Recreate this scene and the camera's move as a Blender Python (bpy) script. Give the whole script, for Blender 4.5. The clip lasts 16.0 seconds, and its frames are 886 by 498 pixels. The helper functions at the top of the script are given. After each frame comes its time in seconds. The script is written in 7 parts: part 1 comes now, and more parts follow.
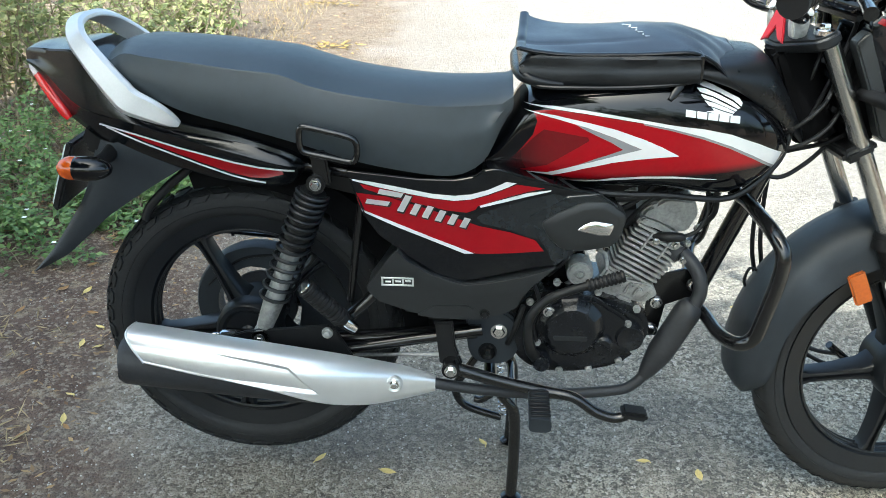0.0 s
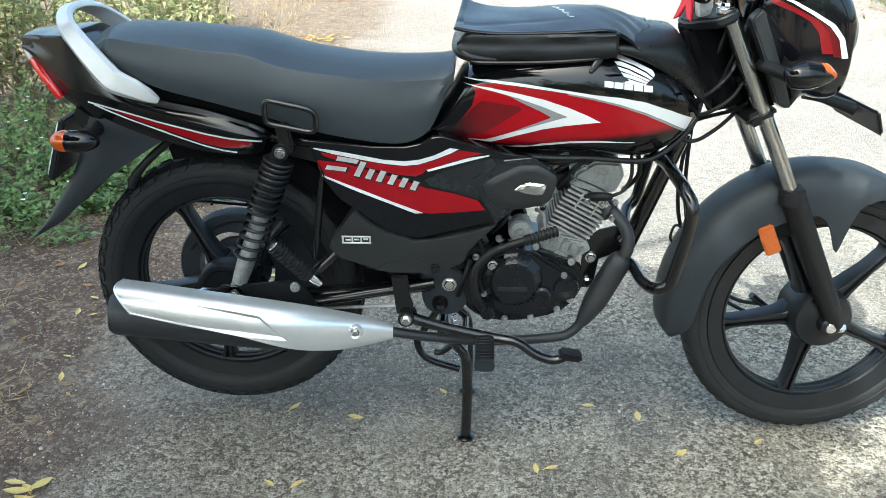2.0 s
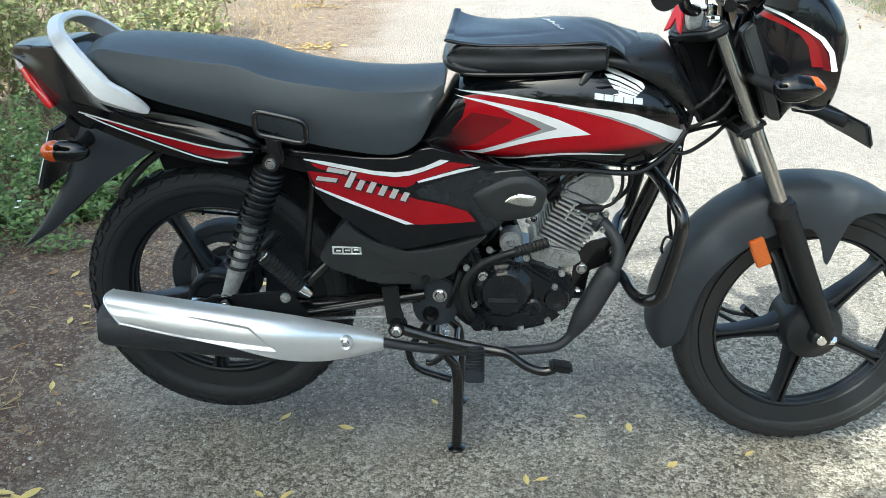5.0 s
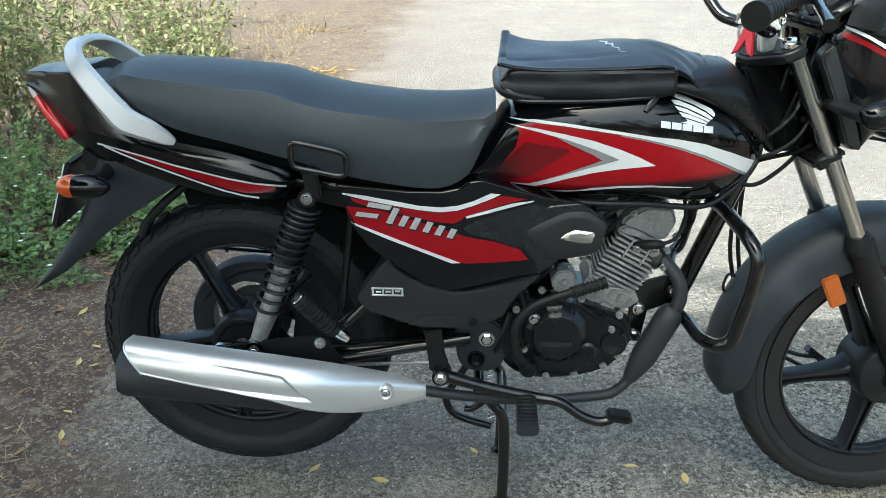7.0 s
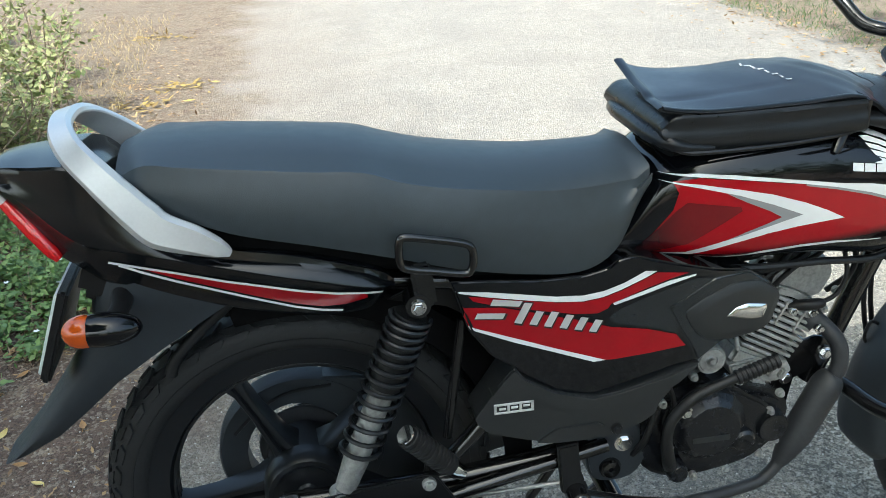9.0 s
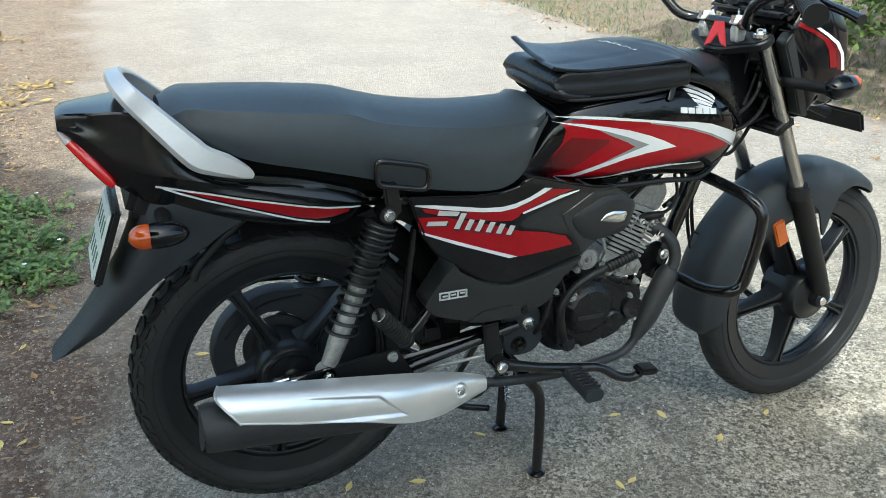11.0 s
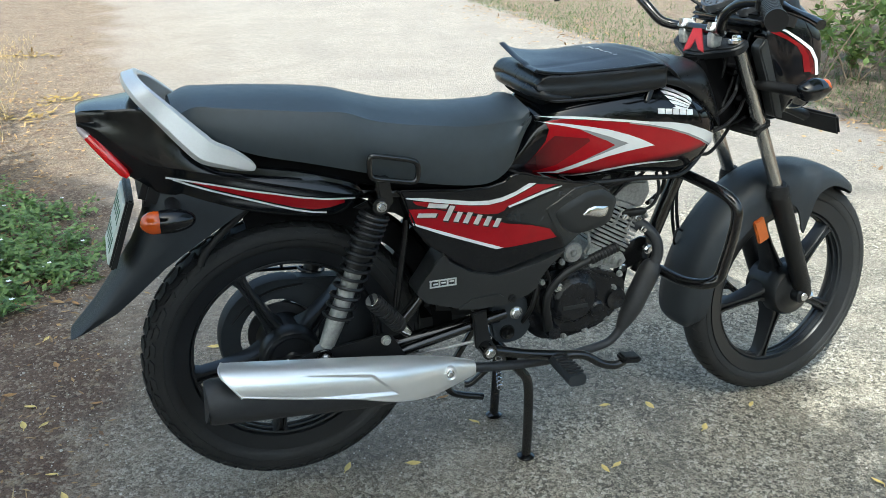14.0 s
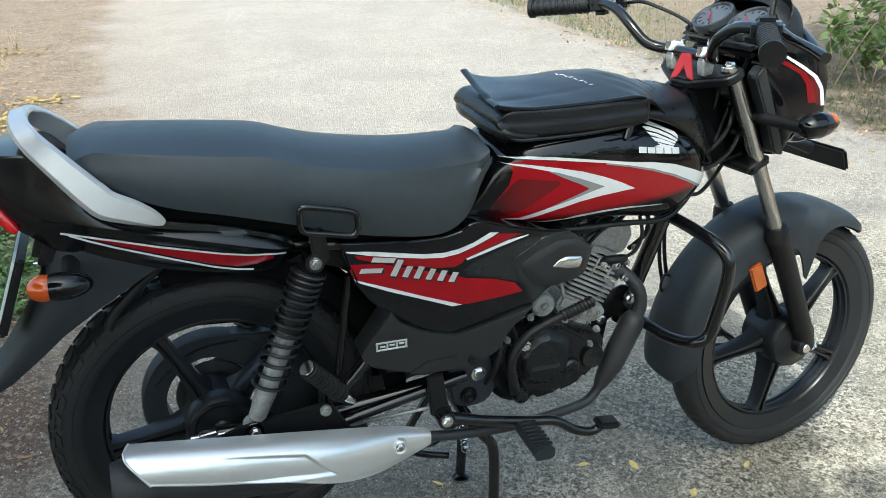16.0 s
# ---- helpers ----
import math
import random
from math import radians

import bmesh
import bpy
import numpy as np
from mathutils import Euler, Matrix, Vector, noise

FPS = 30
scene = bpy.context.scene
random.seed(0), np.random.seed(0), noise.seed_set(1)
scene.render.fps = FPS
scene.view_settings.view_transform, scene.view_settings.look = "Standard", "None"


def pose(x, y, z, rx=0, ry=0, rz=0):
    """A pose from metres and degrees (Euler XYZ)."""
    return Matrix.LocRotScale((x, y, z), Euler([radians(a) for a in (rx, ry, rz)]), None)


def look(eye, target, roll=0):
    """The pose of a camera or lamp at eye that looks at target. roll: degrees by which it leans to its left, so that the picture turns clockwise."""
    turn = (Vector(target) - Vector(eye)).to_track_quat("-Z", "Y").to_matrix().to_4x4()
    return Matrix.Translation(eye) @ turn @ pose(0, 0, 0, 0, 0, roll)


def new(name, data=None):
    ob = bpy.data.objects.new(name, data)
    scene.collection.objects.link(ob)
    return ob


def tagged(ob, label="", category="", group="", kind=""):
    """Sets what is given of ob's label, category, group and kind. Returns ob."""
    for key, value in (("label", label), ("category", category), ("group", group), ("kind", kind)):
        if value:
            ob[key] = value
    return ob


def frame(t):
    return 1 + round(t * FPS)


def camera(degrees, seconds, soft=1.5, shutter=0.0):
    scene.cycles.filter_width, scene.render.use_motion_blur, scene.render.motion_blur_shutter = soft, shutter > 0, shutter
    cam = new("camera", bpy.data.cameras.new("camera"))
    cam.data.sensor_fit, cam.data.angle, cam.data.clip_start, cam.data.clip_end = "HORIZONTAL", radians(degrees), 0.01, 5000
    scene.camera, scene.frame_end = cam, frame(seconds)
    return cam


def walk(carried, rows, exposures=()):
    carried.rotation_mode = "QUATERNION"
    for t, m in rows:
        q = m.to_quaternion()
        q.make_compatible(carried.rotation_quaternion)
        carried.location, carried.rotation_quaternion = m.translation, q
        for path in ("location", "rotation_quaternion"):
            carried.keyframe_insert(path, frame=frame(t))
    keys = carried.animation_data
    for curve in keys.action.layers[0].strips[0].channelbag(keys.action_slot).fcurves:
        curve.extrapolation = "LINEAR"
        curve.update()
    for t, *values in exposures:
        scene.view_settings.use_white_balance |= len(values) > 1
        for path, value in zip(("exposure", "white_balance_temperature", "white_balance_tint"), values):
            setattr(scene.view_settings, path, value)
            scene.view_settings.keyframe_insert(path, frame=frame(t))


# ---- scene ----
cam = camera(52.6, 16.0, soft=0.9)
PATH = [
    (0, (0.432, -1.576, 1.227), (0.349, 0.245, 0.404), 0.7),
    (0.5, (0.43, -1.585, 1.234), (0.353, 0.234, 0.405), 0.7),
    (1, (0.441, -1.63, 1.242), (0.376, 0.188, 0.411), 0.6),
    (1.5, (0.504, -1.704, 1.24), (0.434, 0.114, 0.41), 0.2),
    (2, (0.535, -1.78, 1.244), (0.453, 0.037, 0.412), -0.1),
    (2.5, (0.521, -1.761, 1.245), (0.429, 0.056, 0.412), -0.2),
    (3, (0.503, -1.693, 1.24), (0.407, 0.123, 0.408), -0.2),
    (3.5, (0.49, -1.659, 1.241), (0.413, 0.156, 0.405), 0.1),
    (4, (0.497, -1.678, 1.243), (0.433, 0.136, 0.404), 0.3),
    (4.2, (0.51, -1.702, 1.252), (0.447, 0.113, 0.414), 0.3),
    (6.3, (0.567, -1.808, 1.248), (0.455, 0.035, 0.48), -0.2),
    (6.5, (0.515, -1.756, 1.236), (0.435, 0.091, 0.472), -0.1),
    (7, (0.443, -1.637, 1.225), (0.376, 0.207, 0.453), -0.0),
    (7.5, (0.402, -1.516, 1.205), (0.399, 0.329, 0.432), 0.4),
    (8, (0.342, -1.338, 1.21), (0.414, 0.505, 0.437), 0.9),
    (8.5, (0.19, -1.207, 1.226), (0.305, 0.631, 0.444), -0.1),
    (8.7, (0.104, -1.171, 1.231), (0.307, 0.652, 0.433), -1.0),
    (10.8, (-0.291, -1.53, 1.275), (0.347, 0.194, 0.487), 0.7),
    (11, (-0.332, -1.561, 1.269), (0.369, 0.138, 0.482), 0.9),
    (11.5, (-0.358, -1.675, 1.284), (0.395, 0.001, 0.492), 1.4),
    (12, (-0.343, -1.827, 1.275), (0.35, -0.121, 0.496), 0.7),
    (12.5, (-0.334, -1.898, 1.264), (0.325, -0.174, 0.495), 0.6),
    (13, (-0.329, -1.893, 1.269), (0.326, -0.164, 0.507), 0.5),
    (13.5, (-0.316, -1.832, 1.268), (0.337, -0.097, 0.517), 0.5),
    (14, (-0.317, -1.709, 1.267), (0.339, 0.024, 0.515), 0.5),
    (14.5, (-0.336, -1.595, 1.266), (0.342, 0.127, 0.508), 0.8),
    (15, (-0.36, -1.546, 1.266), (0.316, 0.175, 0.504), 0.8),
    (15.5, (-0.339, -1.515, 1.284), (0.318, 0.209, 0.512), 0.8),
    (16, (-0.122, -1.507, 1.298), (0.509, 0.226, 0.524), 0.6),
]
walk(cam, [(t, look(eye, target, roll)) for t, eye, target, roll in PATH],
     exposures=[(0, 1.86, 6050, -6), (4.2, 1.82, 6050, -6), (6.4, 1.52, 6050, -6), (8.7, 1.54, 6050, -6), (11, 1.46, 6050, -6), (16, 1.44, 6050, -6)])

# ---- world, sun, exposure ----
SUN_EL, SUN_AZ = 52.0, 215.0          # height and compass turn of the sun
world = bpy.data.worlds.new("world")
scene.world = world
world.use_nodes = True
wn = world.node_tree.nodes
sky = wn.new("ShaderNodeTexSky")
sky.sky_type, sky.sun_disc = "NISHITA", False
sky.sun_elevation, sky.sun_rotation = radians(SUN_EL), radians(SUN_AZ)
sky.air_density, sky.dust_density, sky.ozone_density = 1.0, 5.0, 0.6
world.node_tree.links.new(sky.outputs[0], wn["Background"].inputs[0])
wn["Background"].inputs[1].default_value = 0.15
sun_way = Vector((math.sin(radians(SUN_AZ)) * math.cos(radians(SUN_EL)), math.cos(radians(SUN_AZ)) * math.cos(radians(SUN_EL)), math.sin(radians(SUN_EL))))
sun = new("sun", bpy.data.lights.new("sun", "SUN"))
sun.data.energy, sun.data.angle, sun.data.color = 2.45, radians(0.6), (1.0, 0.938, 0.925)
sun.matrix_world = look(sun_way * 30, (0, 0, 0))


# ---- materials ----
def material(name, color, rough=0.5, metal=0.0, coat=0.0, noise_scale=0.0, vary=0.0, bump=0.0, bump_scale=200.0, rough_vary=0.0, spec=0.5):
    """A surface with colour and roughness that vary at two scales, and fine relief."""
    m = bpy.data.materials.new(name)
    m.use_nodes = True
    n, l = m.node_tree.nodes, m.node_tree.links
    b = n["Principled BSDF"]
    b.inputs["Base Color"].default_value = (*color, 1)
    b.inputs["Roughness"].default_value, b.inputs["Metallic"].default_value = rough, metal
    b.inputs["Coat Weight"].default_value, b.inputs["Coat Roughness"].default_value = coat, 0.03
    b.inputs["Specular IOR Level"].default_value = spec
    tc = n.new("ShaderNodeTexCoord")
    if vary > 0 or rough_vary > 0:
        a, c = n.new("ShaderNodeTexNoise"), n.new("ShaderNodeTexNoise")
        a.inputs["Scale"].default_value, c.inputs["Scale"].default_value = noise_scale, noise_scale * 9
        a.inputs["Detail"].default_value = c.inputs["Detail"].default_value = 5
        l.new(tc.outputs["Object"], a.inputs["Vector"]), l.new(tc.outputs["Object"], c.inputs["Vector"])
        add = n.new("ShaderNodeMath")
        add.operation = "ADD"
        l.new(a.outputs["Fac"], add.inputs[0]), l.new(c.outputs["Fac"], add.inputs[1])
        if vary > 0:
            r = n.new("ShaderNodeMapRange")
            r.inputs["From Min"].default_value, r.inputs["From Max"].default_value = 0.6, 1.4
            r.inputs["To Min"].default_value, r.inputs["To Max"].default_value = 1 - vary, 1 + vary
            mul = n.new("ShaderNodeVectorMath")
            mul.operation = "SCALE"
            mul.inputs[0].default_value = color
            l.new(add.outputs[0], r.inputs["Value"]), l.new(r.outputs[0], mul.inputs["Scale"])
            l.new(mul.outputs[0], b.inputs["Base Color"])
        if rough_vary > 0:
            r2 = n.new("ShaderNodeMapRange")
            r2.inputs["From Min"].default_value, r2.inputs["From Max"].default_value = 0.6, 1.4
            r2.inputs["To Min"].default_value, r2.inputs["To Max"].default_value = max(0, rough - rough_vary), min(1, rough + rough_vary)
            l.new(add.outputs[0], r2.inputs["Value"]), l.new(r2.outputs[0], b.inputs["Roughness"])
    if bump > 0:
        t, bp = n.new("ShaderNodeTexNoise"), n.new("ShaderNodeBump")
        t.inputs["Scale"].default_value, t.inputs["Detail"].default_value = bump_scale, 3
        bp.inputs["Strength"].default_value, bp.inputs["Distance"].default_value = bump, 0.002
        l.new(tc.outputs["Object"], t.inputs["Vector"]), l.new(t.outputs["Fac"], bp.inputs["Height"])
        l.new(bp.outputs[0], b.inputs["Normal"])
    return m


M_SEAT = material("seat_vinyl", (0.028, 0.037, 0.044), 0.44, noise_scale=6, vary=0.2, bump=0.12, bump_scale=900, rough_vary=0.07, spec=0.6)
M_GLOSS = material("gloss_black", (0.004, 0.0045, 0.006), 0.05, coat=0.12, noise_scale=3, rough_vary=0.025, spec=0.42)
M_TAILGLOSS = material("tail_black", (0.005, 0.006, 0.0075), 0.17, coat=0.08, noise_scale=4, vary=0.3, rough_vary=0.05, spec=0.45)
M_MATTE = material("matte_plastic", (0.008, 0.0085, 0.0095), 0.42, noise_scale=10, vary=0.2, bump=0.25, bump_scale=1200, rough_vary=0.08, spec=0.35)
M_GREYMATTE = material("grey_plastic", (0.0175, 0.0195, 0.0210), 0.38, noise_scale=10, vary=0.18, bump=0.15, bump_scale=1500, rough_vary=0.07, spec=0.5)
M_FENDER = material("fender_plastic", (0.022, 0.027, 0.033), 0.48, noise_scale=8, vary=0.18, bump=0.2, bump_scale=1200, rough_vary=0.07, spec=0.35)
M_TYRE = material("tyre_rubber", (0.017, 0.018, 0.0195), 0.58, noise_scale=14, vary=0.3, bump=0.3, bump_scale=500, spec=0.35)
M_RIM = material("black_alloy", (0.009, 0.0105, 0.013), 0.36, coat=0.05, noise_scale=20, vary=0.25, rough_vary=0.08, spec=0.36)
M_FRAME = material("frame_paint", (0.006, 0.006, 0.0065), 0.18, coat=0.35, noise_scale=15, vary=0.3, rough_vary=0.08)
M_SILVER = material("brushed_silver", (0.82, 0.83, 0.83), 0.31, metal=0.7, noise_scale=3, vary=0.04, rough_vary=0.035, bump=0.03, bump_scale=700)
M_RAIL = material("silver_paint", (0.62, 0.63, 0.64), 0.34, metal=0.4, coat=0.2, noise_scale=30, vary=0.05, bump=0.05, bump_scale=1800)
M_CHROME = material("chrome", (0.72, 0.72, 0.72), 0.12, metal=1.0, noise_scale=20, rough_vary=0.06)
M_FORK = material("fork_steel", (0.55, 0.54, 0.52), 0.2, metal=1.0, noise_scale=15, rough_vary=0.08)
M_CAST = material("cast_aluminium", (0.37, 0.375, 0.365), 0.5, metal=0.6, noise_scale=18, vary=0.42, bump=0.4, bump_scale=600, rough_vary=0.1)
M_ENGINE = material("engine_black", (0.007, 0.008, 0.0105), 0.24, coat=0.1, spec=0.38, noise_scale=18, vary=0.3, bump=0.2, bump_scale=500, rough_vary=0.1)
M_EXHAUST = material("exhaust_black", (0.022, 0.024, 0.028), 0.5, noise_scale=14, vary=0.3, bump=0.3, bump_scale=700)
M_RED = material("candy_red", (0.28, 0.0022, 0.008), 0.12, coat=0.18, noise_scale=4, vary=0.1, spec=0.35)
M_BLACKOUT = material("dull_black", (0.004, 0.004, 0.0045), 0.75, noise_scale=20, vary=0.3, bump=0.2, bump_scale=600, spec=0.05)
M_TRIM = material("bright_trim", (0.72, 0.72, 0.72), 0.12, metal=1.0, noise_scale=20, rough_vary=0.05)
M_FADERED = material("fading_red", (0.31, 0.0020, 0.008), 0.12, coat=0.18, noise_scale=4, vary=0.1, spec=0.33)
M_DARKRED = material("dark_red", (0.135, 0.003, 0.006), 0.12, coat=0.25, noise_scale=4, vary=0.1)
M_WHITE = material("white_film", (0.72, 0.73, 0.74), 0.2, coat=0.5, noise_scale=8, vary=0.05)
M_GREYFILM = material("grey_film", (0.24, 0.24, 0.25), 0.22, coat=0.5, noise_scale=8, vary=0.05)
M_DARKSTRIPE = material("maroon_film", (0.075, 0.004, 0.006), 0.12, coat=0.2, noise_scale=4, vary=0.1)
M_LAMPGLASS = material("lamp_glass", (0.30, 0.32, 0.33), 0.08, coat=0.6, noise_scale=30, vary=0.15)
M_ORANGE = material("amber_lens", (0.46, 0.070, 0.006), 0.15, coat=0.5, noise_scale=40, vary=0.1)
M_REFLECTOR = material("amber_reflector", (0.46, 0.10, 0.010), 0.3, coat=0.3, noise_scale=200, vary=0.2)
M_REDLENS = material("red_lens", (0.58, 0.008, 0.012), 0.12, coat=0.6, noise_scale=40, vary=0.1)
M_RUBBER = material("rubber", (0.007, 0.007, 0.008), 0.5, noise_scale=20, vary=0.25, bump=0.2, bump_scale=600, spec=0.35)
M_LEATHER = material("bag_leatherette", (0.009, 0.010, 0.012), 0.33, noise_scale=9, vary=0.3, bump=0.1, bump_scale=700, rough_vary=0.1, spec=0.35)
M_BAGTOP = material("bag_cloth", (0.027, 0.033, 0.043), 0.36, noise_scale=9, vary=0.12, bump=0.08, bump_scale=700, rough_vary=0.05, spec=0.7)
M_SATIN = material("satin_black", (0.014, 0.017, 0.020), 0.22, coat=0.2, noise_scale=10, vary=0.2, rough_vary=0.06)
M_PIPING = material("bag_piping", (0.006, 0.006, 0.007), 0.32, noise_scale=30, vary=0.2)
M_CLEARLENS = material("clear_lens", (0.50, 0.42, 0.44), 0.12, coat=0.6, noise_scale=40, vary=0.1)
M_REDPLASTIC = material("red_plastic", (0.22, 0.004, 0.010), 0.35, noise_scale=20, vary=0.1)
M_LEAFY = material("yellow_leaf", (0.66, 0.52, 0.18), 0.6, noise_scale=60, vary=0.25)
M_LEAFB = material("brown_leaf", (0.34, 0.19, 0.07), 0.7, noise_scale=60, vary=0.3)


def print_fade(m, dark, along, lo, hi):
    """The printed colour runs out into black along one direction."""
    n, l = m.node_tree.nodes, m.node_tree.links
    b = n["Principled BSDF"]
    src = b.inputs["Base Color"].links[0].from_socket
    tc, dot = n.new("ShaderNodeTexCoord"), n.new("ShaderNodeVectorMath")
    dot.operation = "DOT_PRODUCT"
    dot.inputs[1].default_value = along
    l.new(tc.outputs["Object"], dot.inputs[0])
    r = n.new("ShaderNodeMapRange")
    r.interpolation_type = "SMOOTHSTEP"
    r.inputs["From Min"].default_value, r.inputs["From Max"].default_value = lo, hi
    l.new(dot.outputs["Value"], r.inputs["Value"])
    mx = n.new("ShaderNodeMix")
    mx.data_type = "RGBA"
    mx.inputs[6].default_value = (*dark, 1)
    l.new(r.outputs[0], mx.inputs[0]), l.new(src, mx.inputs[7]), l.new(mx.outputs[2], b.inputs["Base Color"])


print_fade(M_DARKRED, (0.010, 0.003, 0.004), (1, 0, 0), 0.47, 0.55)
print_fade(M_FADERED, (0.010, 0.003, 0.004), (1, 0, 0), 0.46, 0.535)
print_fade(M_FADERED, (0.006, 0.004, 0.005), (-0.14, 0, 1), 0.610, 0.629)


def foliage(name, a, b, rough=0.55, trans=0.25):
    """Leaves of two greens, each its own shade, that let some light through."""
    m = bpy.data.materials.new(name)
    m.use_nodes = True
    n, l = m.node_tree.nodes, m.node_tree.links
    g, ramp, bs = n.new("ShaderNodeNewGeometry"), n.new("ShaderNodeValToRGB"), n["Principled BSDF"]
    ramp.color_ramp.elements[0].color, ramp.color_ramp.elements[1].color = (*a, 1), (*b, 1)
    l.new(g.outputs["Random Per Island"], ramp.inputs[0])
    l.new(ramp.outputs[0], bs.inputs["Base Color"])
    bs.inputs["Roughness"].default_value = rough
    tr, mix = n.new("ShaderNodeBsdfTranslucent"), n.new("ShaderNodeMixShader")
    l.new(ramp.outputs[0], tr.inputs["Color"])
    mix.inputs[0].default_value = trans
    l.new(bs.outputs[0], mix.inputs[1]), l.new(tr.outputs[0], mix.inputs[2])
    l.new(mix.outputs[0], n["Material Output"].inputs[0])
    return m


M_GREEN = foliage("green_leaves", (0.035, 0.075, 0.018), (0.10, 0.17, 0.045))
M_HERB = foliage("herb_leaves", (0.09, 0.155, 0.045), (0.23, 0.34, 0.11))
M_BUSH = foliage("bush_leaves", (0.13, 0.17, 0.055), (0.40, 0.40, 0.18))
M_VINE = foliage("vine_leaves", (0.07, 0.13, 0.03), (0.22, 0.30, 0.09), 0.5, 0.4)
M_DRYGRASS = foliage("dry_grass", (0.30, 0.22, 0.11), (0.50, 0.40, 0.22), 0.8, 0.15)
M_LITTER = foliage("leaf_litter", (0.16, 0.09, 0.045), (0.45, 0.30, 0.14), 0.8, 0.1)
M_STRAW = foliage("straw_leaves", (0.15, 0.09, 0.03), (0.40, 0.29, 0.09), 0.8, 0.1)
M_FLOWER = material("white_petals", (0.8, 0.8, 0.82), 0.6, noise_scale=50, vary=0.05)
M_TWIG = material("dry_twig", (0.27, 0.21, 0.15), 0.8, noise_scale=30, vary=0.3)
M_BARK = material("bark", (0.14, 0.10, 0.07), 0.9, noise_scale=8, vary=0.4, bump=0.6, bump_scale=40)


def ground_material():
    """Worn asphalt with pale chippings, going over into brown earth along the verges; both painted paler farther out,
    as sunlit.
    """
    m = bpy.data.materials.new("ground")
    m.use_nodes = True
    n, l = m.node_tree.nodes, m.node_tree.links
    b = n["Principled BSDF"]
    b.inputs["Roughness"].default_value = 0.88

    def node(kind, **kw):
        x = n.new("ShaderNode" + kind)
        for k, v in kw.items():
            x.inputs[k].default_value = v
        return x

    def math_(op, a, c):
        x = n.new("ShaderNodeMath")
        x.operation = op
        for i, v in enumerate((a, c)):
            if isinstance(v, (int, float)):
                x.inputs[i].default_value = v
            else:
                l.new(v, x.inputs[i])
        return x.outputs[0]

    def mix(f, a, c):
        x = n.new("ShaderNodeMix")
        x.data_type = "RGBA"
        for i, v in ((0, f), (6, a), (7, c)):
            if isinstance(v, tuple):
                x.inputs[i].default_value = (*v, 1)
            else:
                l.new(v, x.inputs[i])
        return x.outputs[2]

    def ramp(f, lo, hi):
        x = node("MapRange", **{"From Min": lo, "From Max": hi})
        l.new(f, x.inputs["Value"])
        return x.outputs[0]

    geo = n.new("ShaderNodeNewGeometry")
    pos = geo.outputs["Position"]

    def noise_(scale, detail=4.0):
        x = node("TexNoise", Scale=scale, Detail=detail)
        l.new(pos, x.inputs["Vector"])
        return x.outputs["Fac"]

    vor = node("TexVoronoi", Scale=115.0)
    l.new(pos, vor.inputs["Vector"])
    vor2 = node("TexVoronoi", Scale=240.0)
    l.new(pos, vor2.inputs["Vector"])
    big, mid, fine = noise_(1.1), noise_(7.0), noise_(60.0)
    sep1 = n.new("ShaderNodeSeparateColor")
    l.new(vor.outputs["Color"], sep1.inputs[0])
    sep2 = n.new("ShaderNodeSeparateColor")
    l.new(vor2.outputs["Color"], sep2.inputs[0])
    chip = math_("ADD", math_("MULTIPLY", sep1.outputs[0], 0.55), math_("MULTIPLY", sep2.outputs[1], 0.45))
    asphalt = mix(ramp(chip, 0.26, 0.74), (0.066, 0.060, 0.049), (0.430, 0.392, 0.328))
    asphalt = mix(math_("MULTIPLY", ramp(sep1.outputs[1], 0.86, 0.90), 0.9), asphalt, (0.55, 0.51, 0.455))
    asphalt = mix(math_("MULTIPLY", ramp(mid, 0.5, 0.68), 0.5), asphalt, (0.35, 0.312, 0.256))
    asphalt = mix(math_("MULTIPLY", ramp(big, 0.55, 0.42), 0.45), asphalt, (0.135, 0.127, 0.115))
    worn = noise_(4.3, 3.0)
    asphalt = mix(math_("MULTIPLY", ramp(worn, 0.57, 0.70), 0.4), asphalt, (0.44, 0.405, 0.35))
    asphalt = mix(math_("MULTIPLY", ramp(noise_(2.6, 3.0), 0.50, 0.38), 0.45), asphalt, (0.095, 0.093, 0.090))
    grit = noise_(270.0, 2.0)
    asphalt = mix(math_("MULTIPLY", ramp(grit, 0.55, 0.62), 0.85), asphalt, (0.042, 0.038, 0.032))
    asphalt = mix(math_("MULTIPLY", ramp(noise_(110.0, 2.0), 0.60, 0.67), 0.5), asphalt, (0.46, 0.425, 0.37))
    asphalt = mix(math_("MULTIPLY", ramp(noise_(70.0, 2.0), 0.38, 0.31), 0.45), asphalt, (0.05, 0.045, 0.038))
    lump = noise_(55.0, 3.0)
    asphalt = mix(math_("MULTIPLY", ramp(lump, 0.53, 0.64), 0.28), asphalt, (0.085, 0.075, 0.058))
    asphalt = mix(math_("MULTIPLY", ramp(lump, 0.46, 0.36), 0.20), asphalt, (0.33, 0.295, 0.235))
    tint = n.new("ShaderNodeMix")
    tint.data_type, tint.blend_type = "RGBA", "MULTIPLY"
    tint.inputs[0].default_value, tint.inputs[7].default_value = 1.0, (1.04, 1.03, 0.985, 1)
    l.new(asphalt, tint.inputs[6])
    asphalt = tint.outputs[2]
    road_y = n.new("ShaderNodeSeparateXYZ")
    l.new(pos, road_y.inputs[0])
    # beyond y 0.5 the road is paler: dust, plus sunlight put into the colour
    far_sunlit = math_("ADD", road_y.outputs[1], math_("MULTIPLY", math_("SUBTRACT", mid, 0.5), 1.6))
